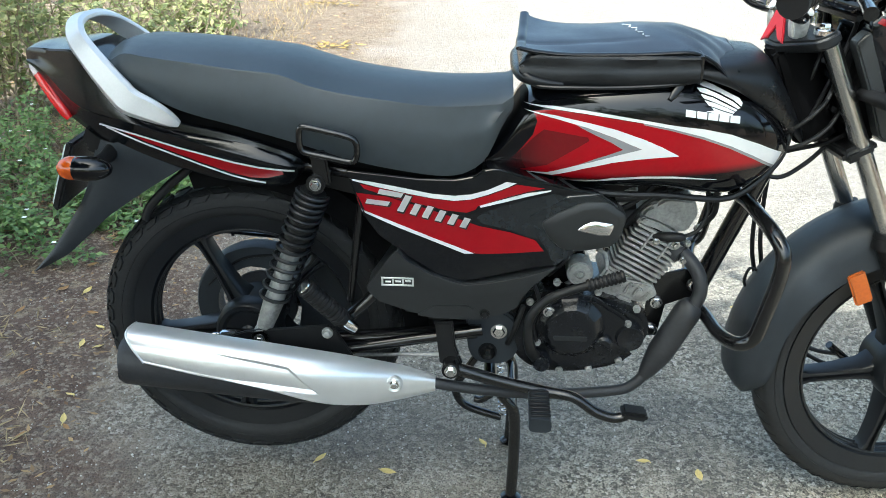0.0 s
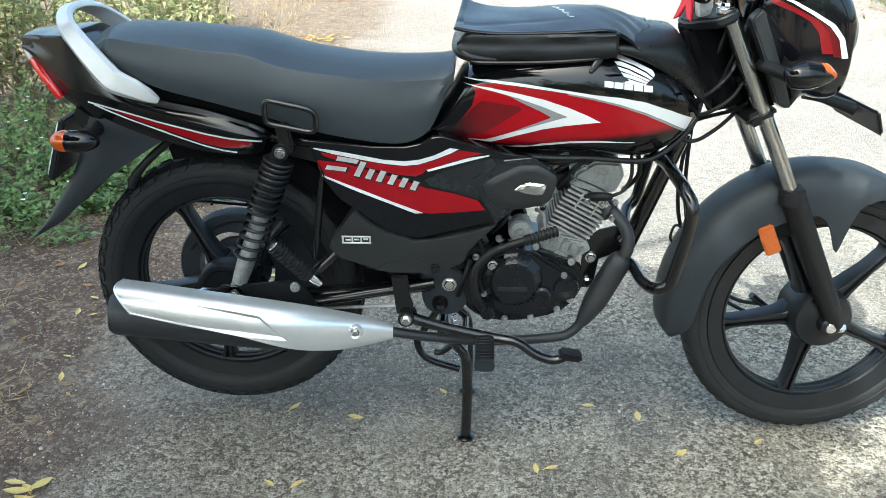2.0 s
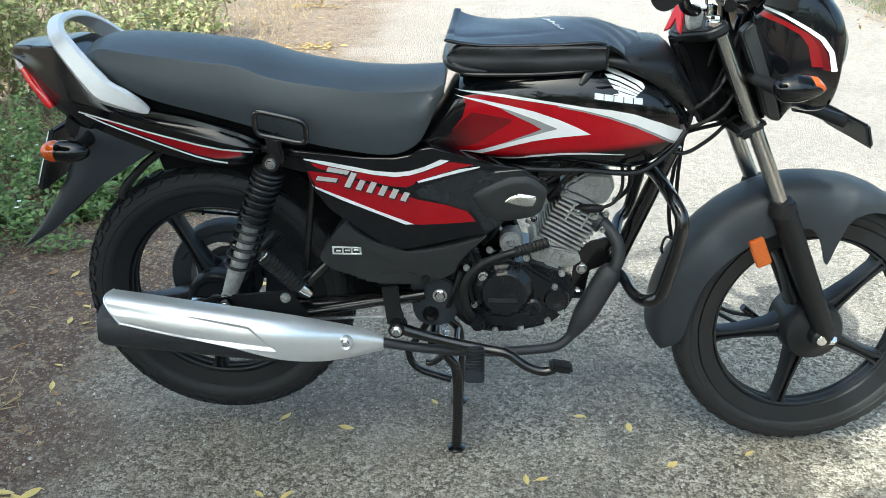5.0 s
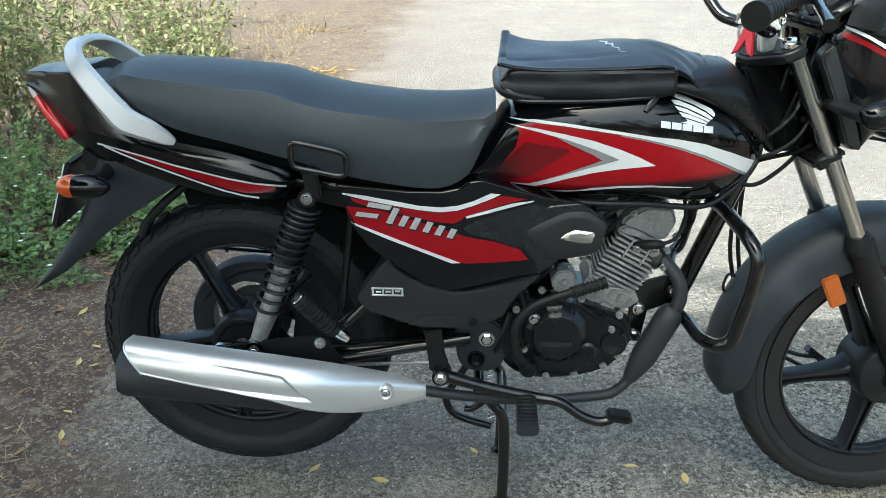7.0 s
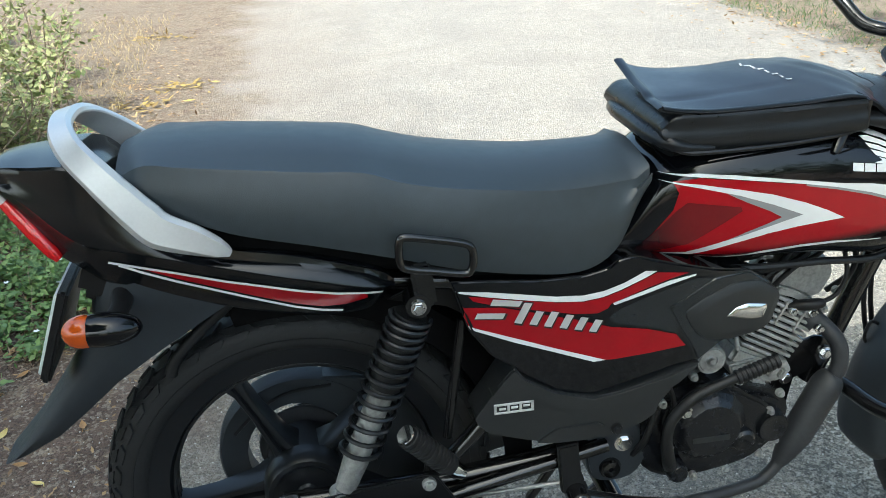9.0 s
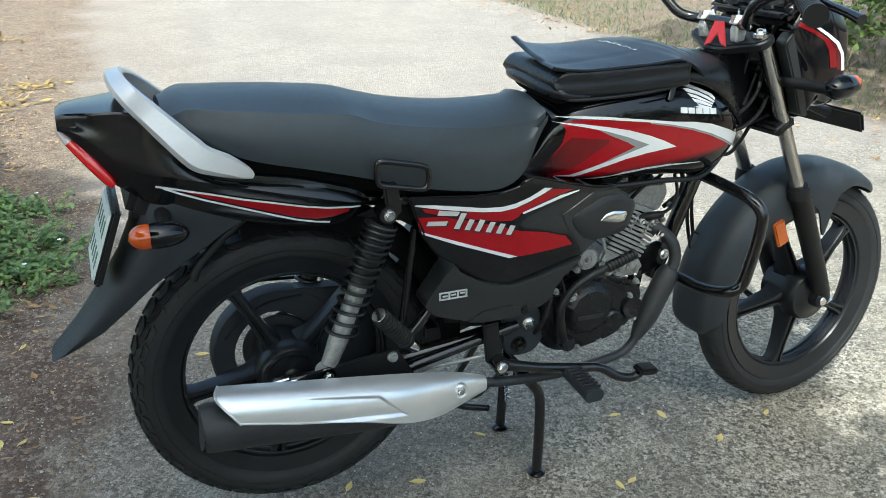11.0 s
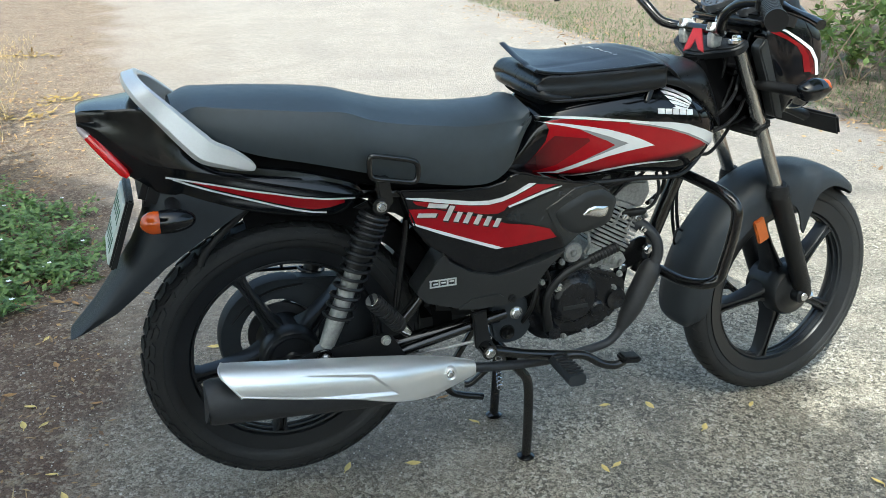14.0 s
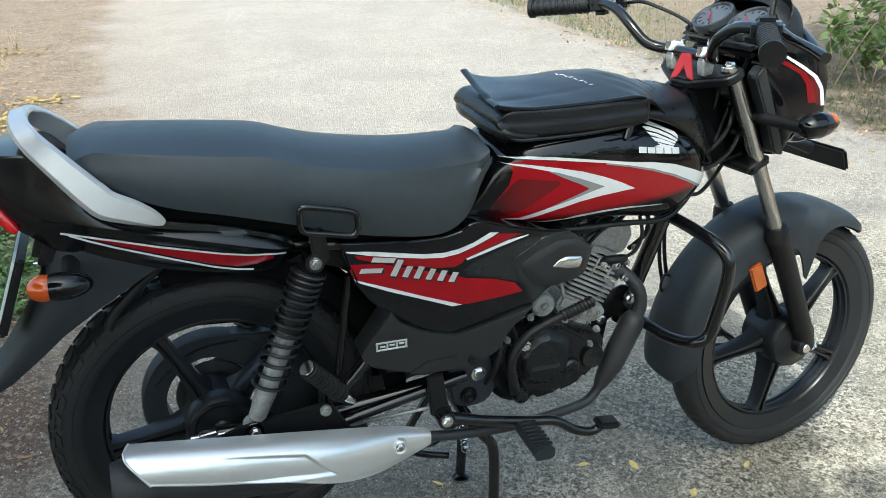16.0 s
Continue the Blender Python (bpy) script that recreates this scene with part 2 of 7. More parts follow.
    asphalt = mix(math_("MULTIPLY", ramp(far_sunlit, 0.5, 1.9), 0.62), asphalt, mix(ramp(noise_(24.0), 0.35, 0.65), (0.245, 0.216, 0.196), (0.320, 0.283, 0.257)))
    earth = mix(ramp(mid, 0.35, 0.7), (0.080, 0.048, 0.031), (0.165, 0.108, 0.073))
    earth = mix(math_("MULTIPLY", ramp(fine, 0.56, 0.66), 0.55), earth, (0.27, 0.21, 0.155))
    earth = mix(math_("MULTIPLY", ramp(noise_(38.0, 3.0), 0.44, 0.36), 0.6), earth, (0.055, 0.034, 0.023))
    # earth colour holds shade near the bike and sunlight from y 1.3 on
    earth = mix(math_("MULTIPLY", ramp(far_sunlit, 1.3, 3.0), 0.62), earth, mix(ramp(noise_(30.0), 0.35, 0.65), (0.135, 0.096, 0.063), (0.265, 0.212, 0.155)))
    earth = mix(math_("MULTIPLY", ramp(noise_(5.5, 4.0), 0.50, 0.62), 0.6), earth, (0.115, 0.068, 0.044))
    earth = mix(math_("MULTIPLY", ramp(noise_(17.0, 3.0), 0.56, 0.66), 0.5), earth, (0.31, 0.235, 0.15))
    earth = mix(math_("MULTIPLY", ramp(sep1.outputs[1], 0.74, 0.82), 0.6), earth, (0.31, 0.255, 0.19))
    earth = mix(math_("MULTIPLY", ramp(sep2.outputs[0], 0.22, 0.14), 0.6), earth, (0.045, 0.030, 0.021))
    xyz = n.new("ShaderNodeSeparateXYZ")
    l.new(pos, xyz.inputs[0])
    edge = math_("ADD", xyz.outputs[0], math_("MULTIPLY", math_("SUBTRACT", noise_(2.2), 0.5), 0.9))
    edge = math_("ADD", edge, math_("MULTIPLY", math_("SUBTRACT", fine, 0.5), 0.25))
    edge = math_("ADD", edge, math_("MULTIPLY", xyz.outputs[1], -0.02))
    left = ramp(edge, -0.26, -0.52)
    right = ramp(edge, 3.55, 3.85)
    dust = math_("MULTIPLY", ramp(edge, 0.75, -0.45), 0.36)
    asphalt = mix(dust, asphalt, (0.185, 0.130, 0.088))
    # the lane is made to end in earth under the added, unseen hedge
    back = ramp(math_("ADD", xyz.outputs[1], math_("MULTIPLY", math_("SUBTRACT", noise_(2.2), 0.5), 0.9)), -4.25, -4.6)
    earth_f = math_("MAXIMUM", math_("MAXIMUM", left, right), back)
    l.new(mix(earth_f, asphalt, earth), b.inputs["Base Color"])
    h = math_("ADD", math_("MULTIPLY", vor2.outputs["Distance"], -0.5), math_("ADD", math_("MULTIPLY", vor.outputs["Distance"], -0.6), fine))
    bp = node("Bump", Strength=0.75, Distance=0.008)
    l.new(h, bp.inputs["Height"])
    l.new(bp.outputs[0], b.inputs["Normal"])
    return m


M_GROUND = ground_material()


# ---- mesh helpers ----
def finish(bm, sharp=38):
    bmesh.ops.recalc_face_normals(bm, faces=bm.faces)
    for e in bm.edges:
        if len(e.link_faces) == 2 and e.calc_face_angle() > radians(sharp):
            e.smooth = False
    for f in bm.faces:
        f.smooth = True


def mesh_of(name, bm, mat, sharp=38):
    if sharp:
        finish(bm, sharp)
    me = bpy.data.meshes.new(name)
    bm.to_mesh(me)
    bm.free()
    for one in (mat if isinstance(mat, (list, tuple)) else [mat]):
        me.materials.append(one)
    return me


def part(name, bm, mat, parent, label="", sharp=38):
    """One mesh object, built in world places, under a thing or under a part."""
    ob = new(name, mesh_of(name, bm, mat, sharp))
    ob.parent = parent
    ob.matrix_parent_inverse = Matrix.Translation(-parent.location)
    return tagged(ob, label)


def thing(name, place, label, category, group="", kind=""):
    ob = new(name)
    ob.location = place
    ob.empty_display_size = 0.1
    return tagged(ob, label, category, group, kind)


def spline(points, steps=6, closed=False):
    """A smooth line through the points."""
    p = [Vector(q) for q in points]
    out = []
    n = len(p)
    for i in range(n if closed else n - 1):
        a, b, c, d = (p[(i + k) % n] if closed else p[min(max(i + k, 0), n - 1)] for k in (-1, 0, 1, 2))
        for s in range(steps):
            t = s / steps
            out.append(0.5 * (2 * b + (c - a) * t + (2 * a - 5 * b + 4 * c - d) * t * t + (3 * b - a - 3 * c + d) * t ** 3))
    if not closed:
        out.append(p[-1])
    return out


def curve(xs, ys):
    """A smooth function through the pairs."""
    def f(x):
        if x <= xs[0]:
            return ys[0]
        if x >= xs[-1]:
            return ys[-1]
        i = max(k for k in range(len(xs) - 1) if xs[k] <= x)

        def slope(k):
            k0, k1 = max(k - 1, 0), min(k + 1, len(xs) - 1)
            return (ys[k1] - ys[k0]) / (xs[k1] - xs[k0])
        h = xs[i + 1] - xs[i]
        t = (x - xs[i]) / h
        return ((2 * t ** 3 - 3 * t * t + 1) * ys[i] + (t ** 3 - 2 * t * t + t) * h * slope(i) + (3 * t * t - 2 * t ** 3) * ys[i + 1] + (t ** 3 - t * t) * h * slope(i + 1))
    return f


def loft(rings, bm=None, caps=True, closed=False, ring_closed=True):
    bm = bm or bmesh.new()
    vs = [[bm.verts.new(p) for p in r] for r in rings]
    n = len(rings[0])
    for a, b in list(zip(vs, vs[1:])) + ([(vs[-1], vs[0])] if closed else []):
        for i in range(n if ring_closed else n - 1):
            j = (i + 1) % n
            bm.faces.new((a[i], a[j], b[j], b[i]))
    if caps and not closed and ring_closed:
        bm.faces.new(vs[0][::-1])
        bm.faces.new(vs[-1])
    return bm


def sweep(points, radius, sides=12, steps=6, closed=False, flat=None, hints=None, bm=None, power=2.0):
    """A tube along a smooth line. radius: one number or one a point; flat: the second half-width along the hint."""
    line = spline(points, steps, closed) if steps > 1 else [Vector(p) for p in points]
    n = len(line)
    m = len(points)

    def at(values, i):
        if not isinstance(values, (list, tuple)):
            return values
        u = i / max(1, n - 1) * (len(values) - 1)
        k = min(int(u), len(values) - 2)
        return values[k] + (values[k + 1] - values[k]) * (u - k)
    hs = [Vector(h) for h in hints] if hints else None
    up = None
    rings = []
    for i, p in enumerate(line):
        a = line[(i - 1) % n] if closed else line[max(i - 1, 0)]
        b = line[(i + 1) % n] if closed else line[min(i + 1, n - 1)]
        d = (b - a).normalized()
        if hs:
            up = at(hs, i)
        elif up is None:
            up = Vector((0, 1, 0)) if abs(d.y) < 0.9 else Vector((1, 0, 0))
        up = (up - d * up.dot(d)).normalized()
        side = d.cross(up)
        r = at(radius, i)
        r2 = r if flat is None else at(flat, i)
        ring = []
        for k in range(sides):
            w = 2 * math.pi * k / sides
            c, s = math.cos(w), math.sin(w)
            ring.append(p + side * r * math.copysign(abs(c) ** (2 / power), c) + up * r2 * math.copysign(abs(s) ** (2 / power), s))
        rings.append(ring)
    return loft(rings, bm, True, closed)


def lathe(profile, centre, segs=48, axis="y", bm=None, closed=False):
    """Turns (radius, along) pairs round an axis through centre."""
    bm = bm or bmesh.new()
    c = Vector(centre)
    rings = []
    for k in range(segs):
        w = 2 * math.pi * k / segs
        u = {"y": Vector((math.cos(w), 0, math.sin(w))), "z": Vector((math.cos(w), math.sin(w), 0)), "x": Vector((0, math.cos(w), math.sin(w)))}[axis]
        a = {"y": Vector((0, 1, 0)), "z": Vector((0, 0, 1)), "x": Vector((1, 0, 0))}[axis]
        rings.append([c + u * r + a * h for r, h in profile])
    return loft(rings, bm, False, True, closed)


def rod(a, b, r, sides=14, bm=None, r2=None):
    return sweep([a, b], [r, r if r2 is None else r2], sides, 1, bm=bm)


def slab(outline, y0, y1, bevel=0.004, segs=2, bm=None):
    """A plate of that outline in x and z, from y0 to y1, with rounded edges."""
    own = bmesh.new()
    a = [own.verts.new((x, y0, z)) for x, z in outline]
    b = [own.verts.new((x, y1, z)) for x, z in outline]
    own.faces.new(a)
    own.faces.new(b[::-1])
    n = len(a)
    for i in range(n):
        own.faces.new((a[i], b[i], b[(i + 1) % n], a[(i + 1) % n]))
    bmesh.ops.recalc_face_normals(own, faces=own.faces)
    if bevel:
        es = [e for e in own.edges if len({round(v.co.y, 5) for v in e.verts}) == 1]
        bmesh.ops.bevel(own, geom=es, offset=bevel, segments=segs, affect="EDGES", clamp_overlap=True)
    return join(own, bm)


def join(own, bm):
    if bm is None:
        return own
    me = bpy.data.meshes.new("tmp")
    own.to_mesh(me)
    own.free()
    bm.from_mesh(me)
    bpy.data.meshes.remove(me)
    return bm


def box(size, m, bevel=0.003, segs=2, bm=None):
    own = bmesh.new()
    bmesh.ops.create_cube(own, size=1, matrix=Matrix.Diagonal((*size, 1)))
    if bevel:
        bmesh.ops.bevel(own, geom=own.edges[:], offset=bevel, segments=segs, affect="EDGES")
    own.transform(m)
    return join(own, bm)


def egg(size, m, bm=None, u=20, v=12):
    own = bmesh.new()
    bmesh.ops.create_uvsphere(own, u_segments=u, v_segments=v, radius=1, matrix=Matrix.Diagonal((*size, 1)))
    own.transform(m)
    return join(own, bm)


def smooth_outline(points, steps=4):
    return [(p.x, p.z) for p in spline([(x, 0, z) for x, z in points], steps, True)]


def bolt(place, r, parent, mat=None, out=-1, name="bolt"):
    """A flanged hexagon bolt head that looks along y."""
    x, y, z = place
    bm = bmesh.new()
    lathe([(0.0001, 0.003 * out), (r * 1.25, 0.003 * out), (r * 1.35, 0.0), (r * 1.35, -0.004 * out)], (x, y, z), 16, bm=bm)
    lathe([(0.0001, 0.008 * out), (r * 0.75, 0.008 * out), (r * 0.95, 0.006 * out), (r * 0.95, 0.002 * out)], (x, y, z), 6, bm=bm)
    return part(name, bm, mat or M_CHROME, parent)


def ribbed(a, b, r, lift, count, sides=14):
    """A rubber sleeve with rings standing out of it, in one piece."""
    a, b = Vector(a), Vector(b)
    pts, radii = [a], [r]
    for i in range(count):
        for t, q in ((0.08, r), (0.20, r + lift), (0.70, r + lift), (0.82, r)):
            pts.append(a + (b - a) * ((i + t) / count))
            radii.append(q)
    pts.append(b)
    radii.append(r)
    line = [p for p in pts]
    d = (b - a).normalized()
    up = Vector((0, 0, 1)) if abs(d.z) < 0.9 else Vector((1, 0, 0))
    u = d.cross(up).normalized()
    w = d.cross(u)
    return loft([[p + (u * math.cos(2 * math.pi * k / sides) + w * math.sin(2 * math.pi * k / sides)) * q for k in range(sides)] for p, q in zip(line, radii)])


def band(points, half, thick, hints, section, steps_=6):
    """A flat bar with faceted edges along a smooth line; hints give the way its broad face looks."""
    count = len(points)
    line = spline([Vector(p) for p in points], steps_)
    rings = []
    for i, p in enumerate(line):
        q = min(count - 1.0001, i / (len(line) - 1) * (count - 1))
        k, f = int(q), q - int(q)
        way = (Vector(line[min(i + 1, len(line) - 1)]) - Vector(line[max(i - 1, 0)])).normalized()
        face = Vector(hints[k]).lerp(Vector(hints[min(k + 1, count - 1)]), f)
        face = (face - way * face.dot(way)).normalized()
        side = way.cross(face)
        w = half[k] + (half[min(k + 1, count - 1)] - half[k]) * f
        t = thick[k] + (thick[min(k + 1, count - 1)] - thick[k]) * f
        rings.append([Vector(p) + side * w * a + face * t * b for a, b in section])
    return loft(rings)


def dome(outline, y0, y1, flat=0.55, bm=None):
    """A cushion-shaped cap over an outline in x and z, from its rim at y0 out to y1."""
    cx, cz = sum(p[0] for p in outline) / len(outline), sum(p[1] for p in outline) / len(outline)
    rings = []
    for q in (1.0, 0.985, 0.95, 0.88, 0.78, 0.64, 0.46, 0.26, 0.05):
        rise = max(0.0, 1 - q ** 2.6) ** flat
        rings.append([Vector((cx + (x - cx) * q, y0 + (y1 - y0) * rise, cz + (z - cz) * q)) for x, z in outline])
    return loft(rings, bm)


# ---- ground and road ----
def ground():
    bm = bmesh.new()
    xs = [-400, -60, -12, -6] + [-4 + 0.1 * i for i in range(101)] + [8, 14, 60, 400]
    ys = [-400, -60, -12, -5] + [-2.5 + 0.1 * i for i in range(116)] + [11, 14, 20, 60, 400]

    def height(x, y):
        if abs(x) > 30 or abs(y) > 30:
            return 0.0
        side = max(0.0, min(1.0, (-0.55 - 0.05 * y - x) / 0.8)) + max(0.0, min(1.0, (x - 3.6) / 1.0))
        return 0.03 * side * (noise.noise((x * 1.7, y * 1.7, 0)) + 0.35) + 0.004 * side * noise.noise((x * 9, y * 9, 3))
    rows = [[bm.verts.new((x, y, height(x, y))) for x in xs] for y in ys]
    for a, b in zip(rows, rows[1:]):
        for i in range(len(xs) - 1):
            bm.faces.new((a[i], a[i + 1], b[i + 1], b[i]))
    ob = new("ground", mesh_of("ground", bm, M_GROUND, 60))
    return tagged(ob, "worn grey asphalt lane with brown earth verges", "ground", kind="structure")


ground()

# ---- the motorcycle ----
bike = thing("motorcycle", (0.6, 0, 0), "black and red commuter motorcycle parked on its centre stand", "motorcycle")
REAR, FRONT = Vector((-0.022, 0.020, 0.339)), Vector((1.2705, 0, 0.300))
GUARD = Vector((1.258, 0, 0.299))
RAKE = 24.7
axis = Vector((math.sin(radians(RAKE)), 0, -math.cos(radians(RAKE))))
HEAD = Vector((0.955, 0, 0.93))
STEER = Matrix.Translation(HEAD) @ Matrix.Rotation(radians(-5.0), 4, axis) @ Matrix.Translation(-HEAD)


def turned(bm):
    bm.transform(STEER)
    return bm


def wheel(name, centre, radius, width, angles, steer):
    fix = turned if steer else (lambda b: b)
    c = centre
    rim_r = 0.231
    hub_end = 0.045
    # tyre: a rounded ring
    mid, deep = (radius + rim_r) / 2, (radius - rim_r) / 2
    ring = []
    for k in range(28):
        w = 2 * math.pi * k / 28
        cs, sn = math.cos(w), math.sin(w)
        ring.append((mid + deep * math.copysign(abs(cs) ** 0.8, cs), width * math.copysign(abs(sn) ** 0.85, sn)))
    bm = lathe(ring, c, 96, closed=True)
    w_ob = part(name, fix(lathe([(rim_r - 0.022, -0.026), (rim_r - 0.006, -0.030), (rim_r + 0.010, -0.034), (rim_r + 0.012, -0.028), (rim_r - 0.012, -0.014), (rim_r - 0.026, -0.010), (rim_r - 0.028, 0), (rim_r - 0.026, 0.010), (rim_r - 0.012, 0.014), (rim_r + 0.012, 0.028), (rim_r + 0.010, 0.034), (rim_r - 0.006, 0.030), (rim_r - 0.022, 0.026), (rim_r - 0.030, 0.012), (rim_r - 0.031, -0.012)], c, 96, closed=True)), M_RIM, bike, "glossy black five-spoke alloy wheel")
    part("tyre", fix(bm), M_TYRE, w_ob, "black rubber tyre with block tread")
    # raised lines on the near sidewall
    for rr, yy in ((rim_r + 0.018, 0.86), (rim_r + 0.030, 0.985)):
        part("sidewall_ridge", fix(lathe([(rr - 0.0014, -width * yy + 0.001), (rr, -width * yy - 0.0018), (rr + 0.0014, -width * yy + 0.001)], c, 72)), M_TYRE, w_ob)
    for rr, yy in ((rim_r - 0.031, -0.020), (rim_r - 0.034, -0.006), (rim_r - 0.034, 0.008)):
        part("rim_ridge", fix(lathe([(rr + 0.004, yy - 0.0025), (rr, yy - 0.001), (rr, yy + 0.001), (rr + 0.004, yy + 0.0025)], c, 72)), M_RIM, w_ob)
    # hub
    part("hub", fix(lathe([(0.0001, -hub_end - 0.012), (0.018, -hub_end - 0.012), (0.03, -hub_end - 0.004), (0.045, -hub_end), (0.056, -hub_end + 0.008), (0.06, -0.02), (0.058, 0.02), (0.06, hub_end), (0.0001, hub_end)], c, 40)), M_RIM, w_ob)
    for a in angles:
        w = radians(a)
        d = Vector((math.cos(w), 0, math.sin(w)))
        s = Vector((-math.sin(w), 0, math.cos(w)))
        rings = []
        for r, hw, y0, y1 in ((0.045, 0.024, -0.034, 0.03), (0.08, 0.0148, -0.030, 0.018), (0.14, 0.0105, -0.024, 0.014), (0.185, 0.0115, -0.021, 0.014), (0.202, 0.018, -0.02, 0.016), (0.212, 0.032, -0.02, 0.02)):
            p = c + d * r
            rings.append([p + s * hw * q + Vector((0, y, 0)) for q, y in ((-1, y0 + 0.004), (-0.8, y0), (-0.35, y0 - 0.001), (-0.2, y0 + 0.008), (0.2, y0 + 0.008), (0.35, y0 - 0.001), (0.8, y0), (1, y0 + 0.004), (1, y1), (-1, y1))])
        part("spoke", fix(loft(rings)), M_RIM, w_ob)
    return w_ob, fix, mid, deep


rear_wheel, _, mid_r, deep_r = wheel("rear_wheel", REAR, 0.2978, 0.045, (46, 118, 190, 262, 334), False)
front_wheel, fixf, mid_f, deep_f = wheel("front_wheel", FRONT, 0.2925, 0.037, (44, 116, 188, 260, 332), True)


def tread(centre, mid, deep, width, count, fix, parent):
    """Curved shoulder blocks that stand out of the tyre."""
    bm = bmesh.new()
    for k in range(count):
        for side in (-1, 1):
            for row, (a0, a1, skew) in enumerate(((8, 30, 0.55), (34, 52, -0.45), (56, 72, 0.35))):
                w0 = 2 * math.pi * (k + 0.5 * (row % 2) + 0.25 * (side > 0)) / count
                span = 2 * math.pi / count * 0.60
                quad = []
                for lift in (-0.004, 0.0042):
                    for u, v in ((0, 0), (1, 0), (1, 1), (0.5, 1.15), (0, 1)):
                        aa = radians(a0 + (a1 - a0) * min(v, 1.1))
                        ww = w0 + span * (u + skew * v)
                        cs, sn = math.cos(aa), math.sin(aa)
                        rr = mid + (deep + lift) * cs ** 0.8
                        yy = side * (width + lift) * sn ** 0.85
                        quad.append(bm.verts.new(centre + Vector((math.cos(ww) * rr, yy, math.sin(ww) * rr))))
                lo, hi = quad[:5], quad[5:]
                bm.faces.new(hi)
                for i in range(5):
                    bm.faces.new((lo[i], lo[(i + 1) % 5], hi[(i + 1) % 5], hi[i]))
    tagged(part("tread", fix(bm), M_TYRE, parent, sharp=25), kind="stuff")


bm = bmesh.new()
for k in range(60):
    for side in (-1, 1):
        w0 = 2 * math.pi * (k + 0.5 * (side > 0)) / 60
        line = []
        for v_ in (0, 0.5, 1):
            aa = radians(14 + 44 * v_)
            ww = w0 + 0.05 * v_
            rr, yy = mid_f + (deep_f + 0.0006) * math.cos(aa) ** 0.8, side * (0.037 + 0.0006) * math.sin(aa) ** 0.85
            line.append(FRONT + Vector((math.cos(ww) * rr, yy, math.sin(ww) * rr)))
        sweep(line, [0.0009, 0.0016, 0.0009], 5, 2, bm=bm)
tagged(part("tread", fixf(bm), M_RUBBER, front_wheel), kind="stuff")
tread(REAR, mid_r, deep_r, 0.045, 46, lambda b: b, rear_wheel)


# ---- body panels ----
def body(stations, bottom, top, half, power=2.6, sides=32, centre=0.0):
    """A closed shell along x: its lower and upper lines and half-widths are smooth functions."""
    rings = []
    for x in stations:
        z0, z1, w = bottom(x), top(x), half(x)
        ring = []
        for k in range(sides):
            a = 2 * math.pi * (k + 0.5) / sides
            c, s = math.cos(a), math.sin(a)
            ring.append(Vector((x, centre + w * math.copysign(abs(c) ** (2 / power), c), (z0 + z1) / 2 + (z1 - z0) / 2 * math.copysign(abs(s) ** (2 / power), s))))
        rings.append(ring)
    return loft(rings)


def steps(a, b, n):
    return [a + (b - a) * i / n for i in range(n + 1)]


from mathutils.bvhtree import BVHTree


def rounded(points, r=0.008, n=4):
    """The outline with its corners filleted."""
    out = []
    k = len(points)
    for i in range(k):
        a, b, c = (Vector(points[(i + q) % k]) for q in (-1, 0, 1))
        ra = min(r, 0.45 * (a - b).length, 0.45 * (c - b).length)
        p, q = b + (a - b).normalized() * ra, b + (c - b).normalized() * ra
        for s in range(n + 1):
            t = s / n
            out.append(tuple(p * (1 - t) ** 2 + b * 2 * t * (1 - t) + q * t * t))
    return out


def decal(name, outline, bm_on, mat, parent, lift=0.0007, label="", side=-1, cell=0.012):
    """A film of that outline in x and z laid on the near or far side of a shell."""
    bm_on.normal_update()
    tree = BVHTree.FromBMesh(bm_on)
    bm = bmesh.new()
    f = bm.faces.new([bm.verts.new((x, 0, z)) for x, z in outline])
    f.normal_update()
    bmesh.ops.triangulate(bm, faces=[f])
    for _ in range(7):
        es = [e for e in bm.edges if e.calc_length() > cell]
        if not es:
            break
        bmesh.ops.subdivide_edges(bm, edges=es, cuts=1)
        bmesh.ops.triangulate(bm, faces=bm.faces)
    for v in bm.verts:
        spot, nrm = tree.ray_cast(Vector((v.co.x, side, v.co.z)), Vector((0, -side, 0)))[:2]
        if spot is None:
            spot, nrm = tree.find_nearest(Vector((v.co.x, side * 0.12, v.co.z)))[:2]
        v.co = spot + nrm * (lift if nrm.y * side > 0 else -lift)
    return part(name, bm, mat, parent, label, sharp=80)


# seat
seat_top = curve([-0.215, -0.19, -0.12, 0.0, 0.09, 0.13, 0.19, 0.27, 0.35, 0.42, 0.49], [0.900, 0.909, 0.910, 0.904, 0.894, 0.884, 0.868, 0.856, 0.851, 0.852, 0.858])
seat_low = curve([-0.215, -0.15, -0.08, 0.02, 0.12, 0.22, 0.31, 0.373, 0.411, 0.44, 0.465, 0.49], [0.865, 0.835, 0.806, 0.780, 0.752, 0.722, 0.704, 0.698, 0.708, 0.735, 0.795, 0.835])
seat_half = curve([-0.215, -0.18, -0.1, 0.0, 0.15, 0.3, 0.4, 0.49], [0.085, 0.105, 0.122, 0.128, 0.128, 0.122, 0.115, 0.100])
seat_fold = curve([-0.215, -0.18, -0.14, -0.06, 0.02, 0.09, 0.137, 0.19, 0.26, 0.35, 0.49], [0.880, 0.900, 0.898, 0.891, 0.882, 0.875, 0.858, 0.846, 0.836, 0.826, 0.830])
rings = []
